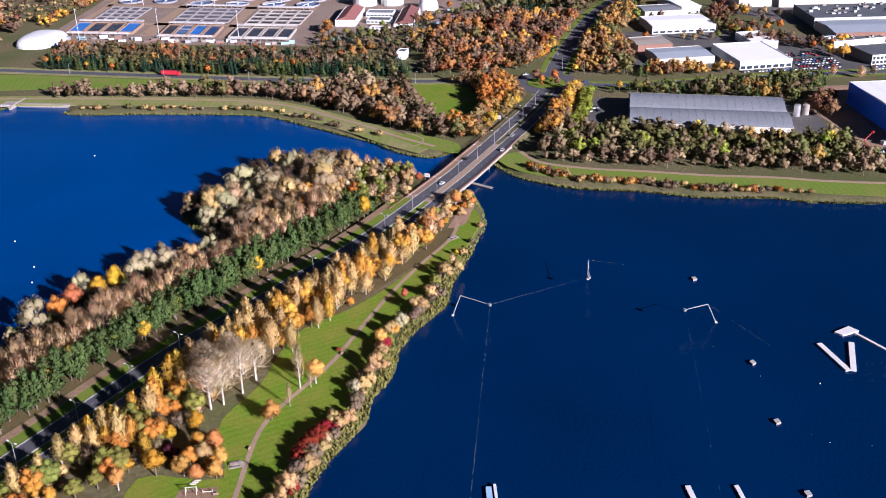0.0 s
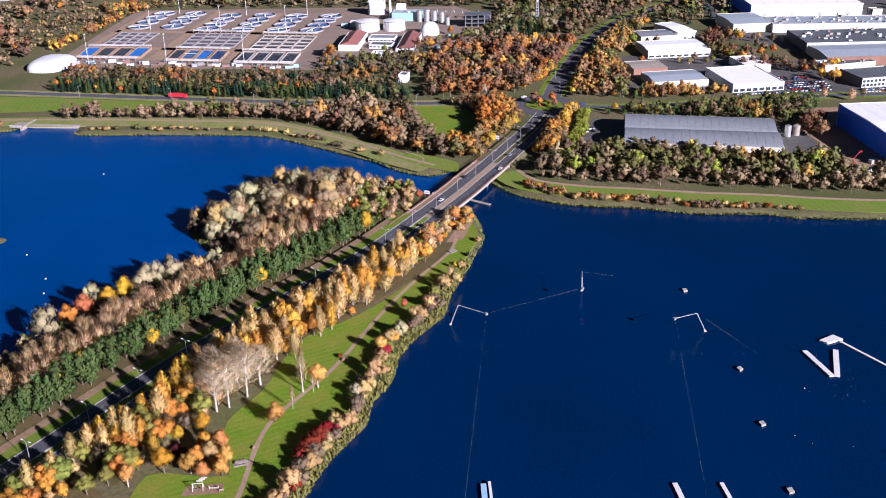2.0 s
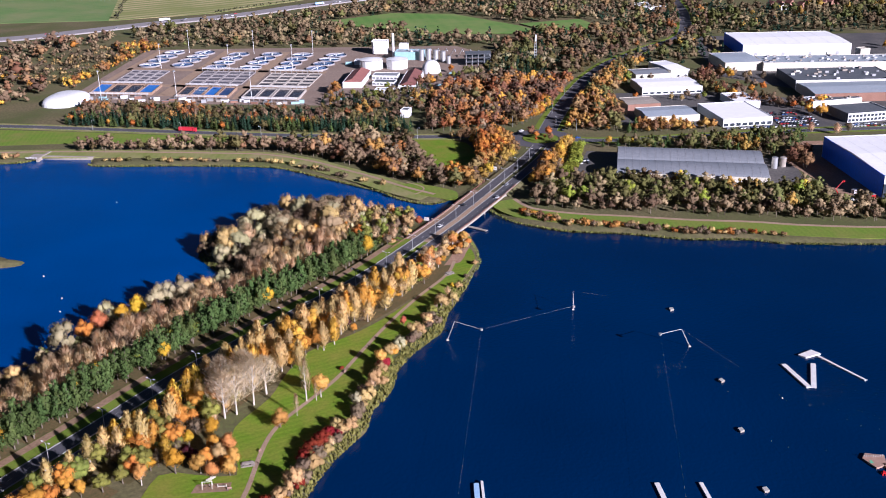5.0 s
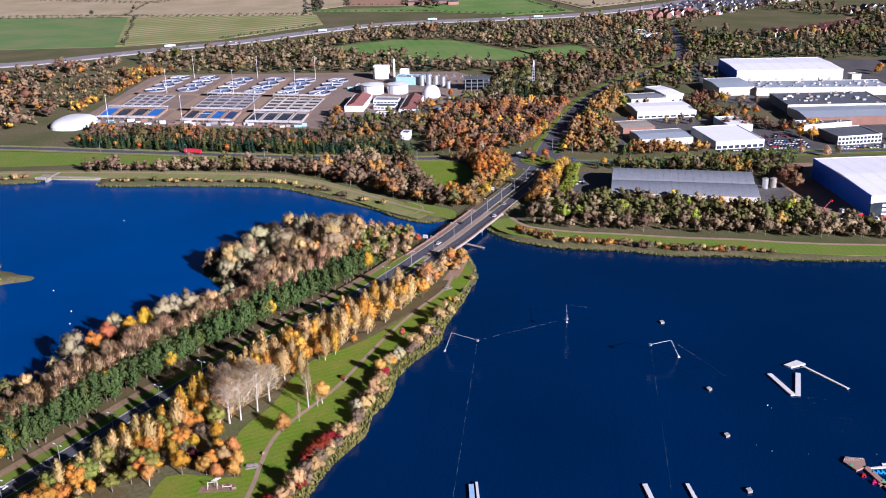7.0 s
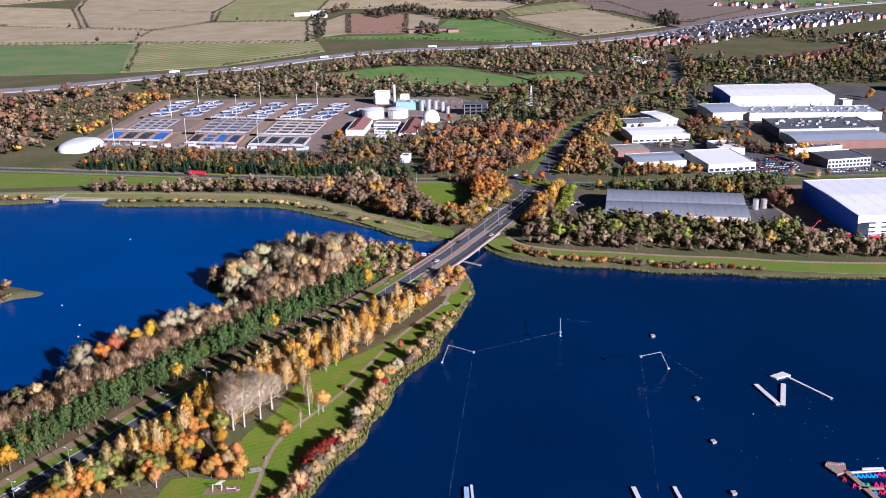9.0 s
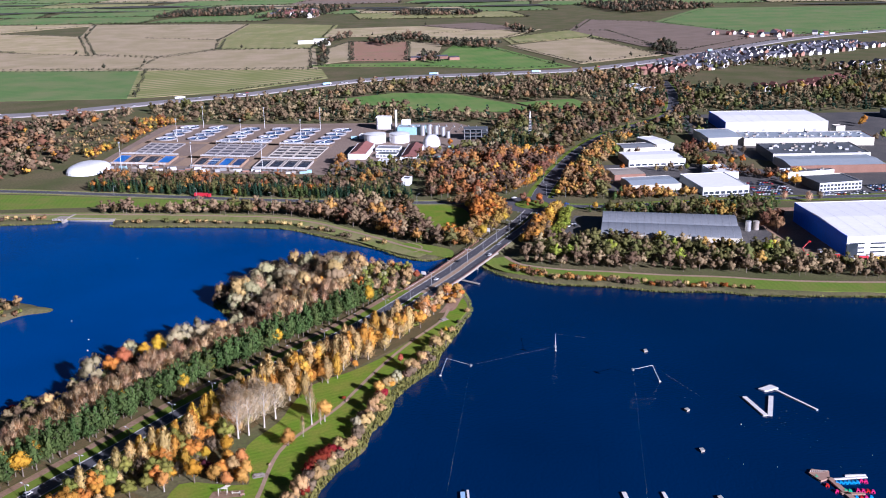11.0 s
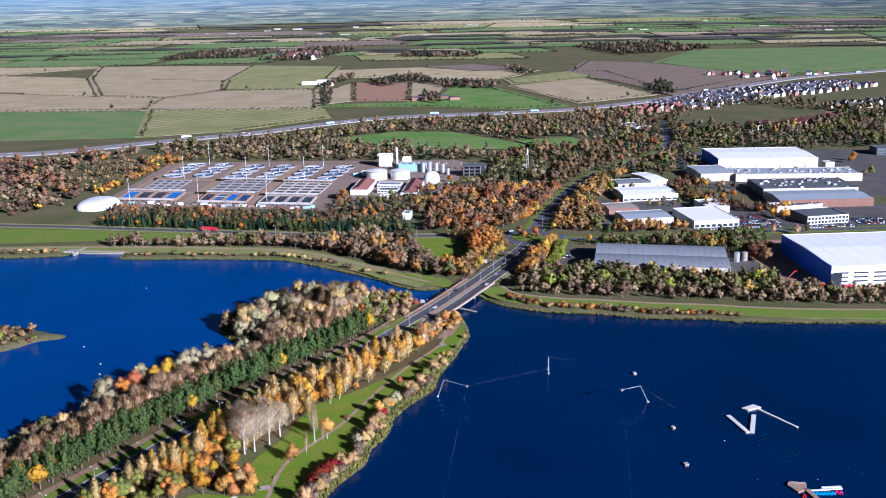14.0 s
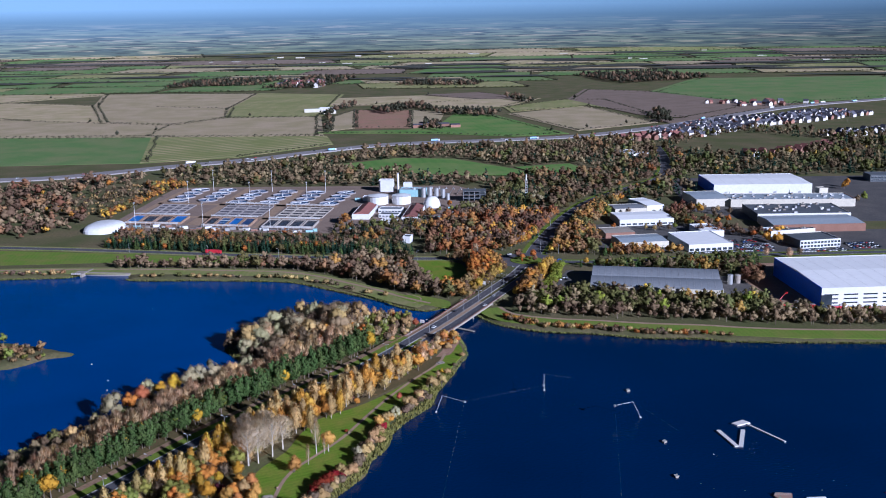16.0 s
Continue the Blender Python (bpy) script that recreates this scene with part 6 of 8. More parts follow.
wood([[(-560, 3040), (-380, 3080), (-300, 3500), (-480, 3600)], [(-900, 3150), (-620, 3200), (-560, 3500), (-860, 3450)], [(560, 3050), (900, 3250), (760, 3600), (480, 3500)], [(-150, 3100), (100, 3050), (140, 3180), (-120, 3250)], [(-120, 2150), (-60, 2330), (-100, 2350), (-170, 2300)], [(20, 2170), (120, 2130), (140, 2180), (40, 2215)], [(440, 1960), (500, 2060), (470, 2080), (430, 2030)], [(-131, 2429), (-71, 2417), (15, 2207), (140, 2094), (123, 2075), (9, 2138), (-82, 2351)], [(-231, 1855), (-231, 1991), (-270, 2210), (-222, 2497), (-206, 2422), (-252, 2178), (-221, 1965), (-219, 1812)], [(172, 2612), (219, 2602), (242, 2427), (203, 2406)], [(-41, 1861), (3, 1820), (-7, 1955), (-32, 1959)], [(474, 2167), (488, 2131), (466, 1915), (437, 1893)]], 13, {("broad", "hedge"): 3, ("broad", "umber"): 1.5}, "dark copses among the far fields", (0.8, 1.3), 0.05, 69)
FV, FF, fb = [], [], 0
for pts in FAR_EDGES:
    if pts[0][1] > 6500:
        continue
    for p, q_ in zip(pts[:3], pts[1:4]):
        V, F, _, _ = hedge_line([p, q_], 17.0 * pts[0][1] / 3000, (0.9, 1.9), {("bush", "hedge"): 5}, rng.randrange(9999))
        for v, f in zip(V, F):
            FV.append(v), FF.append(f - f.min() + fb)
            fb += len(v)
ob = new("hedgerow", np_mesh("hedgerow", np.concatenate(FV), np.concatenate(FF), [LEAF["hedge"]]))
tagged(ob, "dark hedgerows between the distant fields", "hedgerow", kind="stuff")
# dark woods on the raised far ground, as low masses
rnd = random.Random(9)
for _ in range(90):
    cx, cy = rnd.uniform(-0.6, 0.62), 3300 * 1.95 ** rnd.random()
    cx *= cy
    w_, d_ = rnd.uniform(100, 420) * cy / 4500, rnd.uniform(20, 80) * cy / 4500
    pts = [(cx + w_ * math.cos(a) * rnd.uniform(0.7, 1.2), cy + d_ * math.sin(a) * rnd.uniform(0.7, 1.2)) for a in np.arange(0, 6.2, 0.6)]
    land_patch("far_wood", pts, M["far_wood"], "dark wood on the distant slope", 6.0, "wood", lifted=True)

# ---- bridge ----
bridge = empty("bridge")
tagged(bridge, "concrete road bridge with pale fascia and reddish railings over the channel", "bridge")
part("deck", ribbon(over, -3.6, 19.1, -0.05, 1.0), M["concrete"], bridge)
part("fascia", ribbon(over, 19.1, 19.4, 0.35, 1.4), M["concrete"], bridge, "pale concrete fascia beam")
part("fascia", ribbon(over, -3.9, -3.6, 0.35, 1.4), M["concrete"], bridge, "pale concrete fascia beam")
part("footway", ribbon(over, -3.5, -0.4, 0.1, 0.2), M["redway"], bridge, "reddish brown footway")
part("median", ribbon(over, 7.6, 11.0, 0.1, 0.2), M["gravel"], bridge, "tan gravel median strip")
for o in (-3.75, 19.25):
    for z in (0.75, 1.25):
        part("rail", ribbon(KERB[i0 - 3:i1 + 4], o - 0.07, o + 0.07, z, 0.14), M["rust"], bridge)
    s0_ = float(np.sum(np.linalg.norm(np.diff(KERB[:i0 - 2, :2], axis=0), axis=1)))
    s1_ = float(np.sum(np.linalg.norm(np.diff(KERB[:i1 + 4, :2], axis=0), axis=1)))
    post = None
    for s in np.arange(s0_, s1_, 3.0):
        x, y, z = along(o, s)
        if post is None:
            post = part("post", Geo().box(0, 0, 0, 0.14, 0.14, 1.3), M["rust"], bridge)
            post.location = (x, y, z)
            continue
        p = post.copy()
        scene.collection.objects.link(p)
        p.location = (x, y, z)
for t in (0, len(over) - 1):
    n = sides_of(over)[t]
    dr = np.array([-n[1], n[0]])
    c = over[t, :2] + n * 7.7
    part("abutment", Geo().box(c[0], c[1], -1.5, 23.4, 2.2, over[t, 2] + 0.3, math.atan2(n[1], n[0])), M["concrete"], bridge)
for k in (len(over) // 3, 2 * len(over) // 3):
    n = sides_of(over)[k]
    for o in (-1, 5, 11, 17):
        c = over[k, :2] + n * o
        part("pier", Geo().tube([(c[0], c[1], -1.8), (c[0], c[1], over[k, 2] - 1.0)], [0.55, 0.55], 10), M["concrete"], bridge)
g = Geo()
g.prism([(14.4, 587.3), (25.5, 578.8), (27.0, 580.7), (15.9, 589.2)], 0.35, 0.7)
jetty = tagged(part("jetty", g, M["concrete"]), "pale timber jetty below the bridge", "jetty")


# ---- buildings ----
def hall(name, p0, p1, p3, h, walls, roof, label, category="warehouse", ridge=0.0, vaults=0, bands=(), doors=0, seams=0.0, lights=0, vents=0, parapet=0.5, seed=1):
    """A hall on a plan rectangle: p0 front left, p1 front right, p3 back left. walls: front, right, back, left.
    bands: window rows (height, window height, count) on the front; ridge: rise of a gable along the front; vaults: curved bays."""
    p0, p1, p3 = (np.array(p, float) for p in (p0, p1, p3))
    u = (p1 - p0) / np.linalg.norm(p1 - p0)
    v = np.array([-u[1], u[0]])
    w, dp = float(np.linalg.norm(p1 - p0)), float((p3 - p0) @ v)
    sg = 1 if dp > 0 else -1
    dp = abs(dp)
    if not isinstance(walls, tuple):
        walls = (walls,) * 4
    root = empty(name, p0[0], p0[1], GROUND, math.degrees(math.atan2(u[1], u[0])))
    P = lambda pts: [(a, sg * b) for a, b in pts]
    t = 0.45
    part("wall", Geo().prism(P([(0, 0), (w, 0), (w, t), (0, t)]), -0.3, h), walls[0], root)
    part("wall", Geo().prism(P([(w - t, t), (w, t), (w, dp - t), (w - t, dp - t)]), -0.3, h), walls[1], root)
    part("wall", Geo().prism(P([(0, dp - t), (w, dp - t), (w, dp), (0, dp)]), -0.3, h), walls[2], root)
    part("wall", Geo().prism(P([(0, t), (t, t), (t, dp - t), (0, dp - t)]), -0.3, h), walls[3], root)
    rows = []
    if vaults:
        bay = (dp - 2 * t) / vaults
        for k in range(vaults):
            rows += [(t + bay * (k + j / 12), h - 0.3 + ridge * math.sin(math.pi * j / 12) ** 0.75) for j in range(13)]
    elif ridge:
        rows = [(t, h - 0.3), (dp / 2, h - 0.3 + ridge), (dp - t, h - 0.3)]
    else:
        rows = [(t, h - parapet), (dp - t, h - parapet)]
    g = Geo()
    for (b0, z0), (b1, z1) in zip(rows, rows[1:]):
        g.quad((t, sg * b0, z0), (w - t, sg * b0, z0), (w - t, sg * b1, z1), (t, sg * b1, z1))
    if ridge:
        for a in (t, w - t):
            pts = [(a, sg * b, z) for b, z in rows] + [(a, sg * rows[-1][0], h - 0.6), (a, sg * rows[0][0], h - 0.6)]
            g.quad(*pts)
    top = part("roof", g, M["white_roof_bright"] if roof is M["white_metal"] else roof, root)
    height = lambda b: float(np.interp(b, [r[0] for r in rows], [r[1] for r in rows]))
    if seams:
        g = Geo()
        for a in np.arange(t + seams, w - t - 0.5, seams):
            for (b0, z0), (b1, z1) in zip(rows, rows[1:]):
                g.quad((a - 0.12, sg * b0, z0 + 0.05), (a + 0.12, sg * b0, z0 + 0.05), (a + 0.12, sg * b1, z1 + 0.05), (a - 0.12, sg * b1, z1 + 0.05))
        part("roof_seam", g, M["steel"] if roof is not M["white_metal"] else M["white_metal"], top)
    r = random.Random(seed)
    if lights:
        n = max(1, int(w / 14))
        for k in range(n):
            for f in (0.3, 0.7):
                a, b = w * (k + 0.5) / n, dp * f
                part("roof_light", Geo().box(a, sg * b, height(b) + 0.03, 1.6, dp * 0.22, 0.12), M["mid_roof"] if lights == 1 else M["dark_roof"], top)
    for _ in range(vents):
        a, b, q = r.uniform(3, w - 3), r.uniform(3, dp - 3), r.uniform(1.2, 3.5)
        part("roof_unit", Geo().box(a, sg * b, height(b) - 0.2, q, r.uniform(1.2, 3), r.uniform(0.9, 2.0)), r.choice([M["white_metal"], M["steel"], M["concrete"]]), top)
    for z, wh, n in bands:
        for k in range(n):
            a = w * (k + 0.5) / n
            win = part("window", Geo().box(a, -sg * 0.02, z, w / n * 0.72, 0.1, wh), M["glass"], root)
            part("frame", Geo().box(a, -sg * 0.03, z + wh - 0.12, w / n * 0.74, 0.14, 0.12), M["white_metal"], win)
    for k in range(doors):
        a = w * (k + 0.5) / doors
        part("door", Geo().box(a, -sg * 0.04, 0, 3.6, 0.12, 4.2), M["steel"], root)
    return tagged(root, label, category)


W_, C_, B_ = M["white_metal"], M["cream"], M["blue_metal"]
hall("warehouse", (120.5, 663.3), (222.2, 644.2), (132.8, 728.6), 8.0, (C_, C_, C_, M["dark_roof"]), M["grey_roof"], "long grey warehouse with twin curved metal roofs", ridge=3.2, vaults=2, seams=5.4, doors=4)
hall("warehouse", (289.0, 620.6), (439.8, 628.1), (284.2, 717.6), 15.5, (W_, W_, W_, B_), W_, "new warehouse with white roof and bright blue side wall", ridge=1.4, seams=12, bands=((3.0, 1.2, 10), (6.2, 1.2, 10), (9.4, 1.2, 10)))
part("glazed_corner", Geo().box(292.6, 620.0, GROUND, 8, 1.2, 10), M["glass"], bpy.data.objects["warehouse.001"]).matrix_parent_inverse = bpy.data.objects["warehouse.001"].matrix_basis.inverted()
hall("warehouse", (334.3, 1098.8), (453.6, 1097.9), (334.9, 1178.2), 13, (W_, W_, W_, B_), W_, "large white warehouse with blue end wall", ridge=1.2, seams=16, doors=4)
hall("factory", (295.1, 1025.1), (334.9, 1027.8), (291.5, 1078.9), 9, C_, M["mid_roof"], "cream factory hall with blue-grey roof", "factory", ridge=1.0, seams=6)
hall("factory", (333.6, 1021.6), (473.4, 1015.0), (335.5, 1060.8), 9, (C_, M["brick"], C_, C_), M["mid_roof"], "long factory hall with pale roof plant", "factory", seams=4, vents=44, seed=4)
hall("factory", (338.0, 936.3), (436.6, 936.0), (338.2, 994.0), 9, (W_, C_, C_, M["dark_roof"]), M["dark_roof"], "factory hall with dark flat roof and vents", "factory", vents=34, seed=5)
hall("factory", (338, 884), (432, 886), (340, 932), 8, (M["brick"], C_, C_, C_), M["mid_roof"], "brick-fronted factory hall with ribbed pale roof", "factory", ridge=1.5, seams=3.5)
hall("tower_block", (450, 1064), (461, 1066), (449, 1074), 13, M["cream"], M["cream"], "square pale yellow plant tower on the factory", "tower")
hall("showroom", (234, 806), (277, 812), (226, 862), 7, (W_, W_, W_, M["mid_roof"]), W_, "white flat-roofed car showroom with glass front", "showroom", parapet=0.4, bands=((0.6, 2.6, 8),))
hall("showroom", (262, 866), (284, 869), (256, 902), 6.5, W_, W_, "white rear wing of the car showroom", "showroom", parapet=0.4)
hall("workshop", (174, 822), (220, 828), (170, 856), 6, (C_, C_, C_, C_), M["mid_roof"], "low workshop with ribbed pale roof", "workshop", ridge=1.2, seams=4)
hall("workshop", (166, 868), (196, 872), (163, 896), 5.5, (M["brick"], C_, C_, C_), M["concrete"], "low brick workshop with tan roof", "workshop", ridge=0.8)
hall("workshop", (190, 926), (248, 931), (186, 968), 7, (W_, C_, C_, C_), W_, "white workshop with a long roof edge", "workshop", ridge=1.0, bands=((1.0, 1.8, 9),))
hall("workshop", (196, 990), (232, 995), (194, 1018), 6, C_, M["grey_roof"], "grey-roofed workshop unit beside car park", "workshop", ridge=1.0)
hall("workshop", (234, 1002), (254, 1008), (228, 1050), 7, W_, W_, "white-roofed workshop unit with long roof", "workshop", ridge=1.2)
hall("office", (340.0, 811.9), (380.7, 819.5), (333.9, 844.7), 8, (W_, W_, C_, M["dark_roof"]), M["dark_roof"], "office building with dark roof and white window front", "office", parapet=0.7, bands=((1.0, 2.2, 12), (4.4, 2.2, 12)))
hall("office", (330, 866), (378, 878), (326, 884), 5.5, W_, M["dark_roof"], "low white office with dark roof units", "office", vents=10, seed=9)
hall("workshop", (229, 642), (248, 639), (230, 647), 3.5, W_, W_, "small white shed beside the warehouse", "shed")
hall("garage", (294, 1428), (324, 1440), (284, 1480), 6, W_, W_, "white-roofed filling station beside the road", "garage")
hall("office", (559, 1180), (605, 1178), (560, 1206), 9, M["dark_roof"], M["dark_roof"], "dark grey office block among trees", "office", bands=((1.5, 1.5, 10), (4.8, 1.5, 10)))


def silo(x, y, r, h, mat, label, category="silo", cone=0.2, rail=True):
    root = empty(category.replace(" ", "_"), x, y, GROUND)
    part("shell", Geo().tube([(0, 0, -0.3), (0, 0, h)], [r, r], 20), mat, root)
    part("roof", Geo().tube([(0, 0, h), (0, 0, h + r * cone), (0, 0, h + r * cone + 0.05)], [r * 1.02, r * 0.25, r * 0.05], 20), mat, root)
    if rail:
        part("rim", Geo().tube([(0, 0, h - 0.4), (0, 0, h - 0.1)], [r * 1.03, r * 1.03], 20), M["steel"], root)
    return tagged(root, label, category)


silo(240.5, 692, 2.2, 8, M["steel"], "tall pale metal silo by the warehouse")
silo(247.5, 695, 2.4, 7, M["concrete"], "stout grey silo by the warehouse")

# ---- the water treatment works ----
def tank_cell(corners, mat, label, wall_h=1.4, name="settling_tank", bridge_=False, wall=None, rim=0.5):
    """A rectangular basin between four plan corners: concrete walls round a sunk water surface."""
    c = [np.array(p, float) for p in corners]
    mid = sum(c) / 4
    root = empty(name, mid[0], mid[1], GROUND)
    loc = [p - mid for p in c]
    inn = [p - np.sign(p) * rim for p in loc]
    g = Geo()
    for i in range(4):
        j = (i + 1) % 4
        g.prism([tuple(loc[i]), tuple(loc[j]), tuple(inn[j]), tuple(inn[i])], -0.3, wall_h)
    part("wall", g, wall or M["works_concrete"], root)
    part("water", Geo().prism([tuple(p) for p in inn], -0.2, wall_h - 0.9), mat, root)
    if bridge_:
        a, b = (loc[0] + loc[3]) / 2, (loc[1] + loc[2]) / 2
        d_ = (b - a) / np.linalg.norm(b - a)
        n_ = np.array([-d_[1], d_[0]]) * 0.6
        part("walkway", Geo().prism([tuple(a - n_), tuple(b - n_), tuple(b + n_), tuple(a + n_)], wall_h + 0.1, wall_h + 0.3), M["white_metal"], root)
    return tagged(root, label, "tank", group="works tanks")


def lerp_quad(q, s, t):
    q = [np.array(p, float) for p in q]
    return (q[0] * (1 - s) + q[1] * s) * (1 - t) + (q[3] * (1 - s) + q[2] * s) * t


def sub_quad(q, i, n, j, m, gap=0.06):
    s0, s1, t0, t1 = (i + gap) / n, (i + 1 - gap) / n, (j + gap) / m, (j + 1 - gap) / m
    return [lerp_quad(q, s, t) for s, t in ((s0, t0), (s1, t0), (s1, t1), (s0, t1))]


FRONT = [[(-348, 978), (-283, 968), (-282, 1010), (-349, 1020)], [(-258, 958), (-204, 948), (-202, 990), (-257, 1001)], [(-192, 943), (-134, 934), (-131, 974), (-189, 984)]]
COVERS = [("pool_blue", "sludge", "sludge", "pool_blue"), ("sludge", "tank_water", "pool_blue", "pool_dark"), ("sludge", "sludge", "sludge", "sludge")]
for q, kinds in zip(FRONT, COVERS):
    for i, kd in enumerate(kinds):
        tank_cell(sub_quad(q, i, 4, 0, 1, 0.05), M[kd], "concrete basin with bright blue lining" if kd == "pool_blue" else "open concrete basin with dark water", 2.6, "basin", kd == "tank_water", M["tan_wall"] if q is not FRONT[2] else M["works_concrete"], 0.8)
for q in ([(-339, 1032), (-298, 1024), (-293, 1083), (-336, 1092)], [(-259, 1016), (-202, 1008), (-197, 1068), (-255, 1079)], [(-186, 1000), (-131, 992), (-124, 1051), (-180, 1061)]):
    for i in range(4):
        for j in range(4):
            tank_cell(sub_quad(q, i, 4, j, 4, 0.03), M["aerated"] if q[0][0] < -190 else M["sludge"], "rectangular aeration tank with grey water" if q[0][0] < -190 else "rectangular aeration tank with dark water", 1.2, "aeration_tank", wall=M["works_grey"] if q[0][0] < -190 else M["works_concrete"], rim=0.45)
clar = None
for (xa, ya), (xb, yb) in (((-324, 1117), (-314, 1190)), ((-287, 1115), (-277, 1184)), ((-246, 1098), (-234, 1170)), ((-207, 1092), (-195, 1166)), ((-169, 1086), (-158, 1158)), ((-133, 1080), (-119, 1152))):
    for t in (0, 0.34, 0.67, 1.0):
        x, y = xa + (xb - xa) * t, ya + (yb - ya) * t
        if clar is None:
            clar = empty("clarifier", x, y, GROUND)
            g = Geo()
            prof = ((12.2, -0.3), (12.2, 1.6), (11.6, 1.6), (11.6, -0.3))
            for k in range(28):
                g.v += [(r * math.cos(2 * math.pi * k / 28), r * math.sin(2 * math.pi * k / 28), z) for r, z in prof]
            for k in range(28):
                for e in range(4):
                    g.f.append((4 * k + e, 4 * ((k + 1) % 28) + e, 4 * ((k + 1) % 28) + (e + 1) % 4, 4 * k + (e + 1) % 4))
            part("wall", g, M["works_grey"], clar)
            part("water", Geo().tube([(0, 0, -0.2), (0, 0, 0.5)], [11.7, 11.7], 28), M["tank_water"], clar)
            part("scraper_bridge", Geo().box(0, 0, 1.6, 24, 0.5, 0.4, 0.35), M["white_metal"], clar, "white scraper bridge across the tank")
            part("hub", Geo().tube([(0, 0, 0.5), (0, 0, 2.6)], [1.2, 1.0], 10), M["steel"], clar)
            tagged(clar, "round concrete clarifier with pale bridge", "tank", group="works tanks")
        else:
            copy_thing(clar, pose(x, y, GROUND, 0, 0, 37 * t * 4 + x))
mast = None
for x, y in ((-330, 959), (-307, 1099.5), (-255, 952.5), (-296, 1188), (-229.5, 1086.5), (-180, 938), (-217, 1174), (-159.5, 1079.5), (-147, 1166)):
    if mast is None:
        mast = empty("light_mast", x, y, GROUND)
        part("pole", Geo().tube([(0, 0, 0), (0, 0, 27)], [0.24, 0.14], 8), M["white_metal"], mast)
        part("lamp_ring", Geo().tube([(0, 0, 26.2), (0, 0, 27.4)], [1.1, 1.1], 10), M["steel"], mast)
        tagged(mast, "tall white lighting mast above the tanks", "mast", group="works masts")
    else:
        copy_thing(mast, pose(x, y, GROUND))
# concrete ways between the tanks
for pts in ([(-278, 966), (-262, 964), (-232, 1196), (-256, 1200)], [(-201, 948), (-194, 947), (-176, 1180), (-192, 1183)], [(-356, 985), (-350, 980), (-330, 1205), (-338, 1205)], [(-352, 1022), (-130, 978), (-130, 988), (-352, 1031)], [(-345, 1096), (-122, 1056), (-121, 1066), (-344, 1106)]):
    land_patch("yard", pts, M["gravel"], "tan concrete way between the tanks", 0.12, "yard")
# white railed walkways between the tank blocks
def gantry(a, b, label):
    a, b = np.array(a, float), np.array(b, float)
    L = float(np.linalg.norm(b - a))
    root = empty("walkway", a[0], a[1], GROUND, math.degrees(math.atan2(b[1] - a[1], b[0] - a[0])))
    part("deck", Geo().prism([(0, -0.7), (L, -0.7), (L, 0.7), (0, 0.7)], 2.4, 2.6), M["works_concrete"], root)
    for sd in (-0.7, 0.7):
        part("rail", Geo().prism([(0, sd - 0.06), (L, sd - 0.06), (L, sd + 0.06), (0, sd + 0.06)], 3.55, 3.7), M["white_metal"], root)
        part("kick_plate", Geo().prism([(0, sd - 0.04), (L, sd - 0.04), (L, sd + 0.04), (0, sd + 0.04)], 2.6, 2.95), M["white_metal"], root)
    for k in range(int(L // 6) + 1):
        part("post", Geo().box(min(L, 6.0 * k), 0, -0.3, 0.25, 1.2, 2.8), M["steel"], root)
    return tagged(root, label, "walkway", group="works walkways")


for a_, b_ in (((-349, 1023), (-284, 1013)), ((-258, 1005), (-203, 994)), ((-190, 988), (-132, 978)), ((-346, 973), (-285, 963)), ((-257, 953), (-205, 944)), ((-190, 938), (-136, 930)), ((-258, 1083), (-196, 1072)), ((-182, 1066), (-124, 1055))):
    gantry(a_, b_, "white railed walkway over the tanks")
silo(-74, 1078, 12.5, 10, M["white_metal"], "white digester tank at the works", "digester", 0.12)
silo(-46, 1078, 11.5, 10, M["white_metal"], "white digester tank at the works", "digester", 0.12)
for k, (x, y, r, h) in enumerate(((-20, 1116, 3, 12), (-12, 1114, 3, 13), (-4, 1112, 3, 12), (4, 1110, 3, 11), (10, 1096, 2.4, 8))):
    silo(x, y, r, h, M["steel"], "slim steel process tower at the works", "process tower")
silo(-52, 1132, 1.4, 28, M["white_metal"], "tall white chimney at the works", "chimney", 0.1)


def dome(name, x, y, rx, ry, h, mat, label, category, power=2.0, rot=0):
    root = empty(name, x, y, GROUND, rot)
    g = Geo()
    n, m = 28, 8
    k0 = 0
    for j in range(m + 1):
        e = math.pi / 2 * j / m
        c, s = math.cos(e) ** (2 / power), math.sin(e) ** (2 / power)
        for i in range(n):
            a = 2 * math.pi * i / n
            ca, sa = math.cos(a), math.sin(a)
            g.v.append((rx * c * abs(ca) ** (2 / power) * (1 if ca >= 0 else -1), ry * c * abs(sa) ** (2 / power) * (1 if sa >= 0 else -1), h * s - 0.2))
    for j in range(m):
        for i in range(n):
            i2 = (i + 1) % n
            g.f.append((j * n + i, j * n + i2, (j + 1) * n + i2, (j + 1) * n + i))
    part("skin", g, mat, root)
    part("base_ring", Geo().tube([(0, 0, -0.1), (0, 0, 0.3)], [min(rx, ry) * 0.6] * 2, 20), M["concrete"], root)
    return tagged(root, label, category)


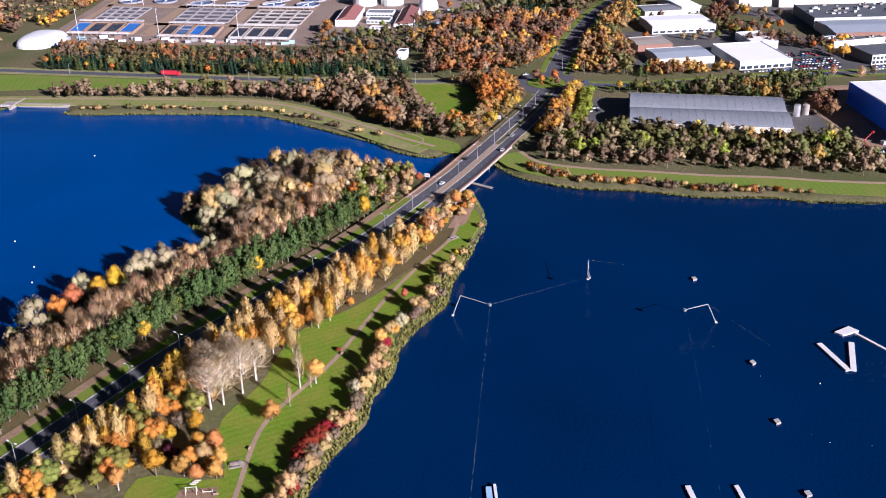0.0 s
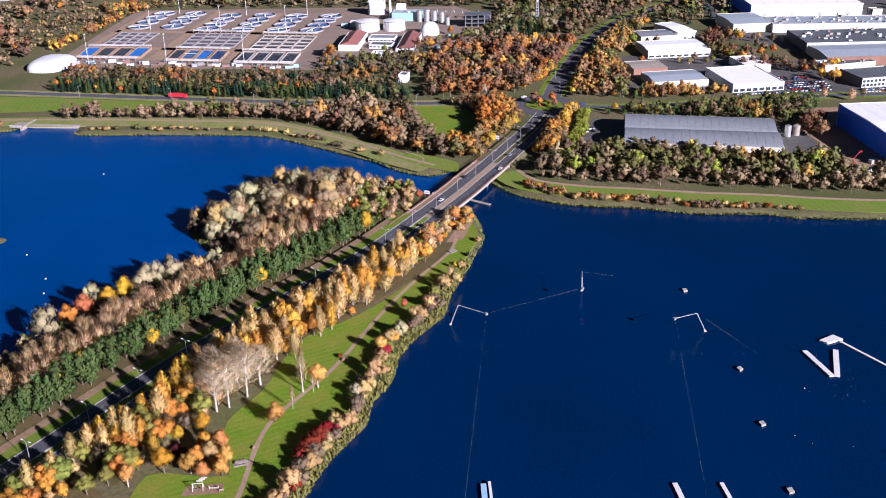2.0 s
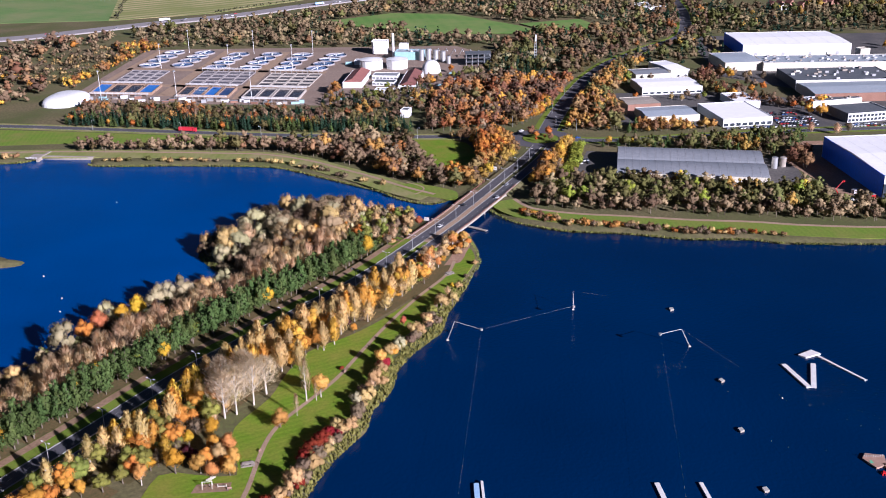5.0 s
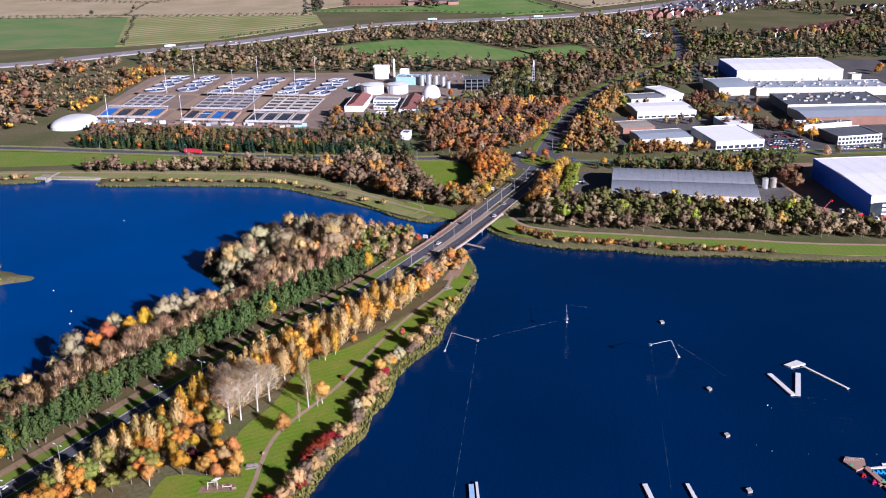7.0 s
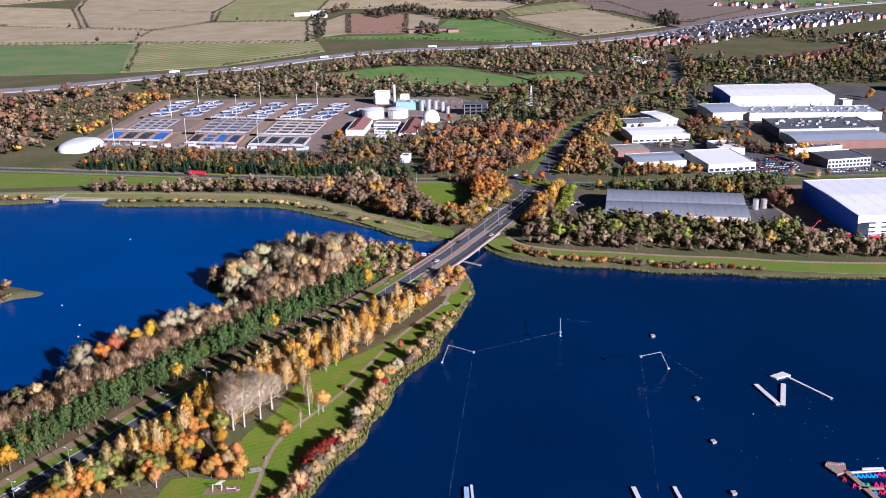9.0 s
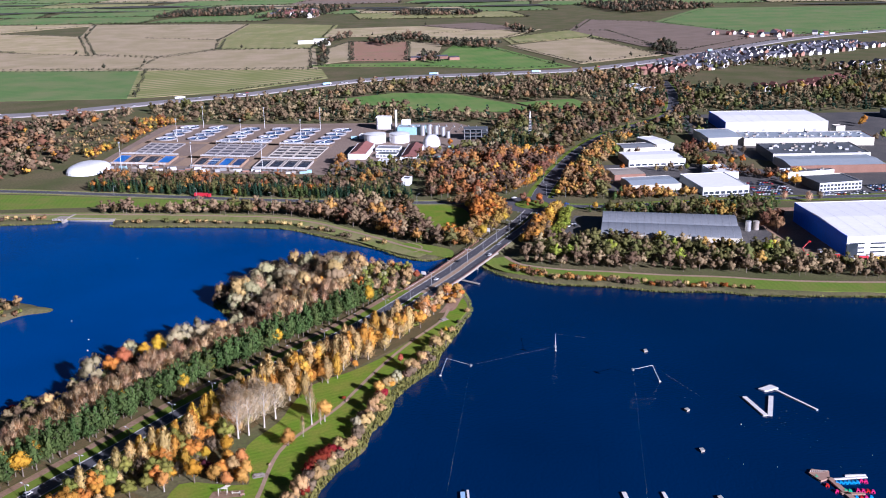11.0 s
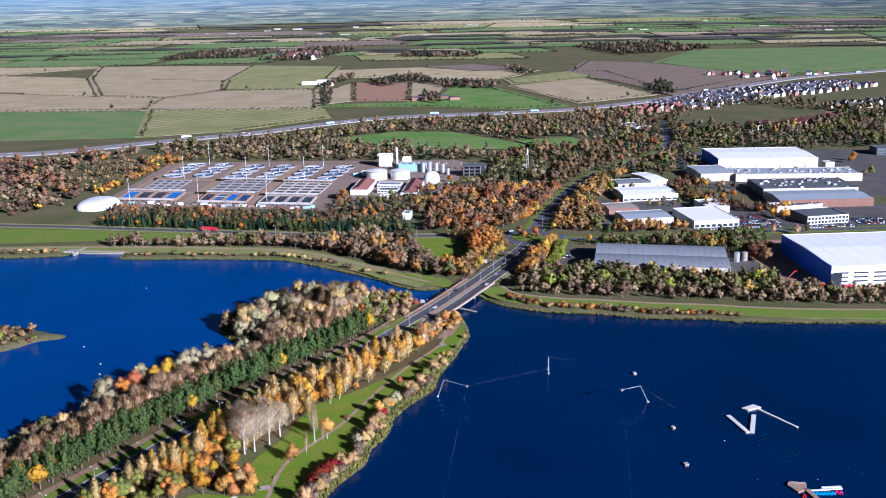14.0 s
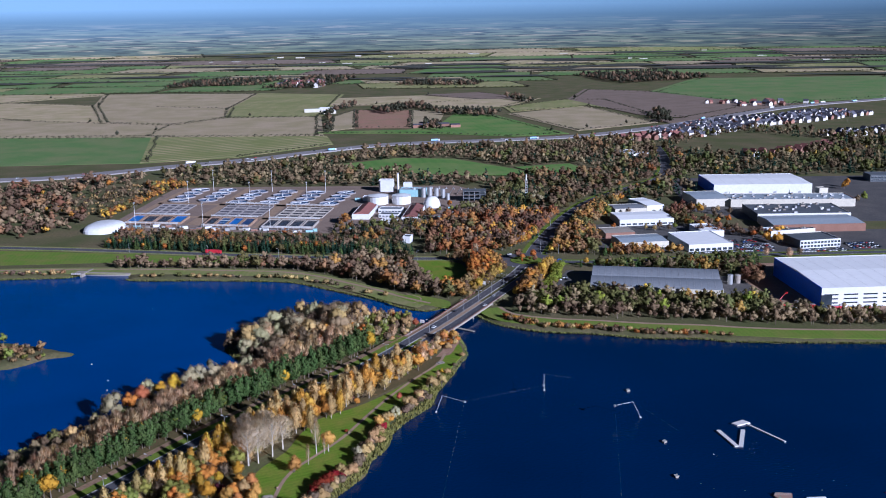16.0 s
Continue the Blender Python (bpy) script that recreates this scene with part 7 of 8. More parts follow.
dome("gas_holder", -9, 1052, 10, 10, 13, M["white_metal"], "white domed gas holder at the works", "gas holder", 2.4)
dome("air_dome", -360, 948, 19, 26, 9, M["white_metal"], "large white inflated hall beside the works", "air dome", 2.7, -8)
hall("office", (-78, 982), (-72, 1040), (-97, 985), 6, W_, M["brick_roof"], "white works office with red tiled roof", "office", ridge=3.5)
hall("office", (-24, 962), (-17, 1030), (-41, 966), 6, W_, M["brick_roof"], "white works office with red tiled roof", "office", ridge=3.5)
hall("workshop", (-70, 1020), (-44, 1016), (-69, 1036), 4.5, W_, M["grey_roof"], "low white works building", "workshop", bands=((1.2, 1.4, 7),))
hall("workshop", (-68, 992), (-46, 988), (-67, 1006), 4.0, W_, M["dark_roof"], "low white works building with dark roof", "workshop", bands=((1.2, 1.4, 6),))
hall("workshop", (-64, 958), (-42, 954), (-63, 968), 4.0, W_, M["white_metal"], "low white works canteen", "workshop", bands=((1.0, 1.6, 7),))
hall("works_house", (-36, 862), (-29, 860), (-34, 872), 7, W_, M["dark_roof"], "narrow white works building by the trees", "works building")
hall("works_house", (-78, 1160), (-60, 1158), (-77, 1172), 15, W_, W_, "tall white works building", "works building")
hall("works_house", (-50, 1122), (-18, 1118), (-48, 1140), 9, M["teal"], M["mid_roof"], "pale teal works building", "works building", vents=6)
hall("works_house", (-46, 1146), (-36, 1145), (-45, 1156), 13, W_, W_, "white works stair tower", "works building")
hall("works_house", (-94, 1098), (-78, 1096), (-93, 1108), 5, W_, M["grey_roof"], "small white pump house", "works building")
# dark open process frame
frame_ = empty("process_rack", 42, 1088, GROUND)
for i in range(5):
    for j in range(3):
        part("column", Geo().box(-13 + 6.5 * i, -8 + 8 * j, -0.3, 0.6, 0.6, 13), M["steel"], frame_)
for z in (4, 8.5, 12.6):
    part("floor", Geo().box(0, 0, z, 28, 18, 0.5), M["dark_roof"], frame_)
tagged(frame_, "dark steel process frame at the works", "process frame")
for k in range(7):
    x = -14 + 9 * k
    g = Geo().tube([(x, 1150 - 3 * k, GROUND + 0.5), (x + 4, 1140 - 3 * k, GROUND + 9), (x + 5, 1128 - 3 * k, GROUND + 9)], [0.5, 0.5, 0.5], 6)
    tagged(part("pipe", g, M["white_metal"]), "white raised pipe at the works", "pipe", group="works pipes")
tw = empty("lattice_tower", 104.6, 1087, GROUND)
for dx, dy in ((-1.6, -1.6), (1.6, -1.6), (1.6, 1.6), (-1.6, 1.6)):
    part("leg", Geo().tube([(dx, dy, -0.3), (dx * 0.5, dy * 0.5, 27)], [0.3, 0.2], 5), M["steel"], tw)
for z in range(3, 27, 3):
    part("brace", Geo().box(0, 0, z, 3.4 - z * 0.06, 3.4 - z * 0.06, 0.25), M["white_metal"], tw)
part("antenna", Geo().tube([(0, 0, 24), (0, 0, 31)], [1.0, 0.8], 8), M["white_metal"], tw)
tagged(tw, "pale lattice telecom tower among trees", "tower")

rng = random.Random(44)
BOX = {}
for k in range(64):
    if k < 30:
        x, y = -345 + 7.4 * k + rng.uniform(-2, 2), 962 - 1.45 * k + rng.uniform(-6, 6)
    else:
        x, y = rng.uniform(-112, 30), rng.uniform(915, 1120)
        if -104 < x < -10 and 955 < y < 1100:
            continue
    col = rng.choice(["white_metal", "concrete", "teal", "white_metal", "steel", "brick"])
    m = pose(x, y, GROUND, 0, 0, rng.uniform(-20, 20)) @ Matrix.Diagonal((rng.uniform(0.6, 1.5), rng.uniform(0.7, 1.3), rng.uniform(0.6, 1.4), 1))
    if col not in BOX:
        root = empty("storage_container")
        part("body", Geo().box(0, 0, 0, 5.5, 2.6, 2.4), M[col], root)
        part("lid", Geo().box(0, 0, 2.4, 5.7, 2.8, 0.12), M["steel"], root)
        root.matrix_basis = m
        BOX[col] = tagged(root, "box-shaped store in the works yard", "container", group="works containers")
    else:
        src = BOX[col]
        ob = src.copy()
        scene.collection.objects.link(ob)
        ob.matrix_basis = m
        for ch in src.children:
            q = ch.copy()
            scene.collection.objects.link(q)
            q.parent = ob

# ---- the weir on the north lake ----
weir = empty("weir", -312, 762, 0)
part("wall", Geo().prism([(-2, -2), (38, -7), (38.4, -4), (-1.5, 1)], -1.5, 2.3), M["concrete"], weir)
part("side_wall", Geo().prism([(-6, -9), (-4, -9.4), (-1, 12), (-3, 12)], -1.5, 2.6), M["concrete"], weir)
part("deck", Geo().prism([(-14, -8), (-5, -9), (-3, 4), (-12, 5)], 2.2, 2.7), M["concrete"], weir)
for k in range(8):
    part("post", Geo().box(-13.5 + 1.2 * k, -8.2 - 0.1 * k, 2.6, 0.18, 0.18, 1.2), M["white_metal"], weir)
part("rail", Geo().prism([(-14, -8.1), (-5, -9.1), (-5, -8.9), (-14, -7.9)], 3.7, 3.85), M["white_metal"], weir)
tagged(weir, "pale concrete weir and deck on the lake", "weir")

# ---- street lamps ----
lamp = None
for s in np.arange(254.5 - 2 * 28.0, ROAD_LENGTH - 20, 28.0):
    x, y, z = along(8.9, s)
    a, b = along(8.9, s - 1), along(8.9, min(s + 1, ROAD_LENGTH))
    ang = math.degrees(math.atan2(b[1] - a[1], b[0] - a[0]))
    if lamp is None:
        lamp = empty("street_lamp", x, y, z, ang)
        part("pole", Geo().tube([(0, 0, -0.2), (0, 0, 9.6)], [0.16, 0.1], 8), M["steel"], lamp)
        for sd in (1, -1):
            arm = part("arm", Geo().tube([(0, 0, 9.4), (0, sd * 0.9, 9.9), (0, sd * 1.7, 10.0)], [0.08, 0.07, 0.06], 6), M["steel"], lamp)
            part("lantern", Geo().box(0, sd * 2.0, 9.9, 0.45, 1.0, 0.22), M["white_metal"], arm)
        tagged(lamp, "grey twin-arm street lamp on the median", "street lamp", group="median lamps")
    else:
        copy_thing(lamp, pose(x, y, z, 0, 0, ang))
one = None
for x, y in ((-300, 838), (-220, 822), (-150, 806), (-80, 796), (-20, 790), (36, 806), (96, 815), (112, 806), (60, 822), (98, 862), (128, 880), (118, 935)):
    if one is None:
        one = empty("street_lamp", x, y, GROUND)
        part("pole", Geo().tube([(0, 0, -0.2), (0, 0, 9)], [0.16, 0.09], 6), M["steel"], one)
        part("arm", Geo().tube([(0, 0, 8.9), (0.5, 0, 9.3), (1.4, 0, 9.4)], [0.08, 0.07, 0.06], 5), M["steel"], one)
        part("lantern", Geo().box(1.7, 0, 9.3, 0.9, 0.4, 0.2), M["white_metal"], one)
        tagged(one, "grey single-arm street lamp beside the road", "street lamp", group="roadside lamps")
    else:
        copy_thing(one, pose(x, y, GROUND, 0, 0, x))


def road_sign(x, y, z, w, h, up, rot):
    root = empty("road_sign", x, y, z, rot)
    part("panel", Geo().box(0, 0, up, w, 0.12, h), M["white_metal"], root)
    for dx in (-w * 0.35, w * 0.35):
        part("post", Geo().box(dx, 0.15, -0.3, 0.14, 0.14, up + h), M["steel"], root)
    part("border", Geo().box(0, -0.07, up + h * 0.45, w * 0.8, 0.03, h * 0.1), M["dark_roof"], root)
    return tagged(root, "white road sign on two grey posts", "road sign")


sx, sy, sz = along(-6.5, 552)
road_sign(sx, sy, sz - 0.6, 3.4, 2.2, 1.6, -25)
sx, sy, sz = along(-6.0, 667)
road_sign(sx, sy, sz - 0.6, 3.6, 2.6, 2.0, -25)
road_sign(90, 871, GROUND, 5.0, 3.4, 2.0, 0)

# ---- vehicles ----
CAR = {}


def car(x, y, z, ang, colour, wheels=False):
    """A small hatchback; the first of a colour is built, the rest are copies."""
    if (colour, wheels) in CAR:
        return copy_thing(CAR[colour, wheels], pose(x, y, z, 0, 0, ang))
    root = empty("car", x, y, z, ang)
    prof = [(-2.1, 0.35), (2.1, 0.35), (2.15, 0.7), (1.2, 0.92), (-1.9, 0.98), (-2.15, 0.75)]
    cab = [(1.1, 0.9), (0.45, 1.42), (-1.3, 1.45), (-1.85, 0.95)]
    for nm, pr, hw, mat in (("body", prof, 0.88, M[colour]), ("glazing", cab, 0.76, M["glass"])):
        g = Geo()
        n = len(pr)
        g.v = [(a, s * hw, b) for s in (-1, 1) for a, b in pr]
        g.f = [tuple(range(n)), tuple(range(2 * n - 1, n - 1, -1))] + [(i, n + i, n + (i + 1) % n, (i + 1) % n) for i in range(n)]
        part(nm, g, mat, root)
    if wheels:
        part("roof", Geo().box(-0.42, 0, 1.42, 1.5, 1.4, 0.06), M[colour], root)
    for a in (-1.35, 1.35) if wheels else ():
        for s in (-1, 1):
            part("wheel", Geo().tube([(a, s * 0.72, 0.33), (a, s * 0.92, 0.33)], [0.33, 0.33], 10), M["rubber"], root)
    CAR[colour, wheels] = tagged(root, {"car_white": "white hatchback car on tarmac", "car_black": "black hatchback car on tarmac", "car_silver": "silver hatchback car on tarmac", "car_blue": "dark blue hatchback car on tarmac", "car_red": "red hatchback car on tarmac"}[colour], "car")
    return root


def road_heading(s, o):
    a, b = along(o, s - 1), along(o, min(s + 1, ROAD_LENGTH))
    return math.degrees(math.atan2(b[1] - a[1], b[0] - a[0]))


for s, o, col in ((590, 2.0, "car_black"), (612, 16.8, "car_white"), (548, 5.2, "car_white"), (497, 17.0, "car_white"), (640, 13.2, "car_silver"), (232, 2.0, "car_white"), (420, 1.9, "car_white")):
    x, y, z = along(o, s)
    car(x, y, z + 0.01, road_heading(s, o), col, True)
for x, y, a, col in ((66, 806, 200, "car_white"), (58, 770, 60, "car_silver"), (100, 806, 120, "car_black"), (12, 797, 178, "car_white"), (-42, 797, 172, "car_silver"), (110, 782, 5, "car_blue")):
    car(x, y, GROUND + 0.12, a, col, True)
rng = random.Random(8)
COLS = ["car_white", "car_white", "car_silver", "car_black", "car_blue", "car_red", "car_white"]
for x0, y0, nx_, ny_, ax in ((284, 806, 12, 5, 8), (338, 800, 16, 2, 8), (236, 800, 15, 1, 8), (390, 812, 10, 4, 8), (262, 828, 2, 9, 8), (256, 612, 7, 2, 20), (170, 900, 10, 2, 6), (100, 712, 4, 2, 14), (284, 842, 9, 2, 8), (196, 974, 8, 1, 6), (300, 1452, 6, 2, 20)):
    for i in range(nx_):
        for j in range(ny_):
            if rng.random() < 0.82:
                car(x0 + i * 2.9 + rng.uniform(-.2, .2), y0 + j * 6.2 + 0.25 * i + rng.uniform(-.3, .3), GROUND + 0.07, 90 + ax + rng.choice((0, 180)), rng.choice(COLS))
LORRY = {}


def lorry(x, y, z, ang, colour):
    if colour in LORRY:
        return copy_thing(LORRY[colour], pose(x, y, z, 0, 0, ang))
    root = empty("lorry", x, y, z, ang)
    part("trailer", Geo().box(-1.5, 0, 1.1, 12.5, 2.5, 2.9), M[colour], root)
    part("cab", Geo().box(6.6, 0, 0.6, 2.4, 2.4, 2.9), M["car_white"] if colour != "truck_red" else M["truck_red"], root)
    part("chassis", Geo().box(0, 0, 0.5, 14, 1.8, 0.5), M["rubber"], root)
    for a in (-6.5, -5.2, -3.9, 3.6, 6.6) if colour == "truck_red" else ():
        for s in (-1, 1):
            part("wheel", Geo().tube([(a, s * 0.9, 0.5), (a, s * 1.22, 0.5)], [0.5, 0.5], 10), M["rubber"], root)
    LORRY[colour] = tagged(root, "long red lorry on the road" if colour == "truck_red" else "long white lorry on the motorway", "lorry")
    return root


lorry(-216, 828, GROUND + 0.1, -12, "truck_red")
m_side = sides_of(m1)
for i in range(22, len(m1) - 1):
    d_ = m1[min(i + 1, len(m1) - 1)] - m1[i]
    ang = math.degrees(math.atan2(d_[1], d_[0]))
    for o in (-10.5, -6.5, 6.5, 10.5):
        q = rng.random()
        p = m1[i, :2] + m_side[i] * o + d_[:2] * rng.random()
        if q < 0.08 and abs(o) > 8:
            lorry(p[0], p[1], m1[i, 2] + 0.1, ang, rng.choice(["car_white", "car_white", "float_blue"]))
        elif q < 0.14:
            car(p[0], p[1], m1[i, 2] + 0.1, ang, rng.choice(COLS))

# ---- the cable ski course ----
def stay(name, a, b, r, mat, parent=None):
    return part(name, Geo().tube([a, b], [r, r], 5), mat, parent)


def ski_mast(foot, top, head):
    root = empty("cable_mast", foot[0], foot[1], 0)
    f = np.array(foot)
    rel = lambda p: tuple(np.array(p) - f)
    part("float", Geo().box(0, 0, -0.3, 1.1, 1.1, 0.6), M["float_white"], root)
    stay("pole", (0, 0, 0.2), rel(top), 0.1, M["white_metal"], root)
    boom = stay("boom", rel(top), rel(head), 0.09, M["white_metal"], root)
    h = rel(head)
    part("pulley", Geo().tube([(h[0], h[1], h[2] - 0.5), (h[0], h[1], h[2] + 0.4)], [0.75, 0.75], 10), M["steel"], boom)
    return tagged(root, "white cable-ski mast leaning over the water", "cable mast", group="cable ski masts")


ski_mast((-0.2, 432.9, 0), (3.3, 432.9, 10), (15.9, 425.8, 9))
ski_mast((64.9, 464.5, 0), (64.7, 465.1, 10), (62.9, 449.4, 9))
ski_mast((114.6, 421, 0), (109.8, 419.6, 10), (99.3, 417, 9))
for a, b in (((15.9, 425.8, 9), (62.9, 449.4, 9)), ((15.9, 425.8, 9), (-3, 250, 9)), ((99.3, 417, 9), (76, 250, 9)), ((64.7, 465.1, 10), (80.9, 461.3, 9)), ((109.8, 419.6, 10), (132, 399, 0.5))):
    tagged(stay("cable", a, b, 0.012, M["kerb"]), "thin grey ski cable over the water", "cable", group="ski cables")


def deck_raft(name, pts, z1, mat, label, category, sides_mat=None):
    root = empty(name, *np.mean(np.array(pts), axis=0), 0)
    c = np.mean(np.array(pts), axis=0)
    loc = [tuple(np.array(p) - c) for p in pts]
    part("float", Geo().prism([tuple(0.97 * np.array(p)) for p in loc], -0.3, z1 - 0.12), sides_mat or M["float_white"], root)
    part("deck", Geo().prism(loc, z1 - 0.12, z1), mat, root)
    return tagged(root, label, category)


def plank(a, b, w):
    a, b = np.array(a, float), np.array(b, float)
    d_ = (b - a) / np.linalg.norm(b - a)
    n = np.array([-d_[1], d_[0]]) * w / 2
    return [tuple(a - n), tuple(b - n), tuple(b + n), tuple(a + n)]


FW = M["float_white"]
deck_raft("slider", plank((152.6, 400.8), (157.0, 379.6), 2.3), 0.7, FW, "long white floating wakeboard slider", "slider")
deck_raft("slider", plank((166.2, 400.8), (158.9, 379.4), 2.3), 0.7, FW, "long white floating wakeboard slider", "slider")
deck_raft("raft", [(162, 409.2), (169.9, 413.9), (173.0, 409.8), (164.8, 406.5)], 0.8, FW, "white diamond-shaped floating platform", "raft")
deck_raft("slider", plank((171, 408.2), (184, 384.6), 1.2), 0.6, FW, "narrow white floating rail", "slider")
for x, y, a in ((114.9, 461.5, 0.2), (120.7, 387.2, 0.5), (117.8, 346.7, 0.3), (115.2, 306, 0.2)):
    deck_raft("kicker", [(x + 1.35 * math.cos(a + k), y + 1.9 * math.sin(a + k)) for k in (0.7, 2.4, 3.85, 5.55)], 0.9, M["kerb"], "small grey floating ramp", "ramp", M["concrete"])
deck_raft("slider", plank((8.9, 313.6), (9.0, 298), 2.0), 0.8, M["float_blue"], "pale blue floating slide", "slider")
deck_raft("slider", plank((11.0, 314.4), (11.4, 298), 1.0), 1.2, FW, "white rail beside the floating slide", "slider")
deck_raft("slider", plank((76.2, 311.6), (77.4, 296), 1.9), 0.7, FW, "white floating wakeboard box", "slider")
deck_raft("slider", plank((92.6, 311.2), (93.8, 296), 1.5), 0.7, FW, "white floating wakeboard box", "slider")
# buoys
rng = random.Random(12)
buoy = None
spots = [(142.7, 371.7), (142.5, 374.5), (143.8, 369.4), (183.6, 373.4), (180, 374), (186, 377), (127.8, 339), (132.8, 334), (146.9, 331.4), (77.6, 440), (80, 441), (104, 401.3), (122.9, 401.7), (108, 401), (126, 400.5), (121, 378), (187, 347), (150.5, 404), (26, 303)]
spots += [(-225, 651), (-229, 523), (-208, 492), (-203, 475)]
spots += [(rng.uniform(152, 182), rng.uniform(352, 402)) for _ in range(46)] + [(rng.uniform(166, 200), rng.uniform(330, 360)) for _ in range(12)]
for x, y in spots:
    if buoy is None:
        buoy = empty("buoy", x, y, 0)
        g = Geo().tube([(0, 0, -0.25), (0, 0, 0.0), (0, 0, 0.22), (0, 0, 0.36)], [0.14, 0.36, 0.30, 0.06], 8)
        part("body", g, FW, buoy)
        part("eye", Geo().tube([(0, 0, 0.34), (0, 0, 0.5)], [0.06, 0.05], 5), M["steel"], buoy)
        tagged(buoy, "small white mooring buoy on the water", "buoy", group="lake buoys")
    else:
        k = 1.3 if x < -100 else rng.uniform(0.15, 0.36) if y > 345 else 0.5
        copy_thing(buoy, pose(x, y, 0) @ Matrix.Scale(k, 4))
# boat hire dock
dock = empty("boat_dock", 164, 319, 0)
for nm, pts in (("platform", [(-5.8, 5.6), (-3.5, 9.0), (3.4, 7.2), (1.6, 1.0), (-3.0, -1.0)]), ("walkway", [(0.4, 2.0), (2.8, 1.4), (9.5, -30), (6.5, -30)]), ("walkway", [(1.5, -10.2), (11.5, -11.0), (11.5, -12.2), (1.9, -11.6)])):
    part(nm, Geo().prism(pts, -0.2, 0.75), M["deck_wood"], dock)
part("finger", Geo().prism([(1.6, 1.2), (18, 2.8), (18, 1.8), (1.9, 0.3)], -0.2, 0.45), FW, dock)
part("finger", Geo().prism([(9, 4.0), (18, 4.4), (18, 3.4), (9, 3.0)], -0.2, 0.5), FW, dock)
for k in range(9):
    part("bollard", Geo().tube([(-5.0 + 0.9 * k, 6.2 + 0.25 * math.sin(k), 0.7), (-5.0 + 0.9 * k, 6.2, 1.7)], [0.12, 0.12], 6), M["float_white"], dock)
tagged(dock, "reddish timber boat dock with white fingers", "dock")
PED = {}


def pedalo(x, y, ang, colour):
    if colour in PED:
        return copy_thing(PED[colour], pose(x, y, 0, 0, 0, ang))
    root = empty("pedal_boat", x, y, 0, ang)
    for s in (-0.55, 0.55):
        part("hull", Geo().prism([(-1.2, s - 0.3), (1.0, s - 0.3), (1.5, s), (1.0, s + 0.3), (-1.2, s + 0.3)], -0.1, 0.45), M[colour], root)
    part("seat", Geo().box(-0.4, 0, 0.45, 0.7, 1.1, 0.45), M[colour], root)
    part("wheel_box", Geo().box(0.7, 0, 0.4, 0.7, 0.5, 0.4), M[colour], root)
    PED[colour] = tagged(root, {"cyan": "bright blue moored pedal boat", "pink": "bright pink moored pedal boat", "green_plastic": "bright green moored pedal boat", "red": "bright red moored pedal boat"}[colour], "pedal boat", group="pedal boats")
    return root


for k in range(6):
    pedalo(167.4 + 1.75 * k, 317.0 + 0.2 * (k % 2), 85, "cyan")
for x, y, c in ((178.2, 318.2, "pink"), (179.8, 317.6, "pink"), (168.5, 310.4, "green_plastic"), (170.3, 310.2, "green_plastic"), (173.8, 310.6, "pink"), (175.8, 310.2, "pink"), (177.6, 309.8, "red"), (179.6, 309.6, "pink"), (162.6, 315, "red"), (160.6, 322, "green_plastic"), (164.8, 310, "pink"), (171, 305, "cyan"), (173, 305, "red"), (175, 305, "pink"), (177, 305, "cyan")):
    pedalo(x, y, 80, c)
tagged(part("orange_buoy", Geo().tube([(212, 327, -0.2), (212, 327, 0.2), (212, 327, 0.6)], [0.3, 0.6, 0.2], 8), M["pink"]), "bright pink marker buoy on water", "buoy")

# ---- park furniture ----
tbl = empty("picnic_table", -79, 327, GROUND, 15)
part("tabletop", Geo().box(0, 0, 0.72, 4.2, 1.6, 0.1), M["concrete"], tbl)
for s in (-1, 1):
    part("bench", Geo().box(0, s * 1.5, 0.42, 4.2, 0.6, 0.08), M["concrete"], tbl)
    part("leg", Geo().box(s * 1.4, 0, 0, 0.2, 3.0, 0.72), M["concrete"], tbl)
part("plinth", Geo().box(0, 0, 0.0, 5.4, 3.4, 0.1), M["concrete"], tbl)
tagged(tbl, "pale concrete picnic table on grass", "picnic table")
copy_thing(tbl, pose(2, 510, GROUND, 0, 0, 40))
for x, y, r in ((-75.5, 336, 70), (-83, 311, 10), (-47, 399, 60)):
    b = empty("park_bench", x, y, GROUND, r)
    part("seat", Geo().box(0, 0, 0.42, 1.8, 0.5, 0.06), M["deck_wood"], b)
    part("backrest", Geo().box(0, 0.26, 0.5, 1.8, 0.06, 0.45), M["deck_wood"], b)
    for s in (-0.75, 0.75):
        part("leg", Geo().box(s, 0, 0, 0.08, 0.5, 0.42), M["steel"], b)
    tagged(b, "brown wooden park bench beside the path", "bench")
sw = empty("play_frame", -91.5, 312.5, GROUND, 5)
for x in (-1.8, 1.8):
    for y in (-0.8, 0.8):
        part("leg", Geo().tube([(x, y * 1.4, 0), (x, y * 0.2, 2.6)], [0.12, 0.12], 6), M["cream"], sw)
part("bar", Geo().tube([(-2, 0, 2.6), (2, 0, 2.6)], [0.12, 0.12], 6), M["cream"], sw)
for x in (-0.8, 0.8):
    part("swing_seat", Geo().box(x, 0, 0.5, 0.6, 0.3, 0.08), M["rubber"], sw)
    part("chain", Geo().tube([(x, 0, 0.5), (x, 0, 2.6)], [0.03, 0.03], 4), M["steel"], sw)
tagged(sw, "cream timber swing frame in the play area", "swing")
sp = empty("play_frame", -86, 312.6, GROUND, 0)
part("beam", Geo().box(0, 0, 0.4, 3.6, 0.25, 0.25), M["cream"], sp)
for x in (-1.6, 1.6):
    part("post", Geo().box(x, 0, 0, 0.25, 0.25, 1.3), M["cream"], sp)
tagged(sp, "low cream timber balance beam", "play equipment")
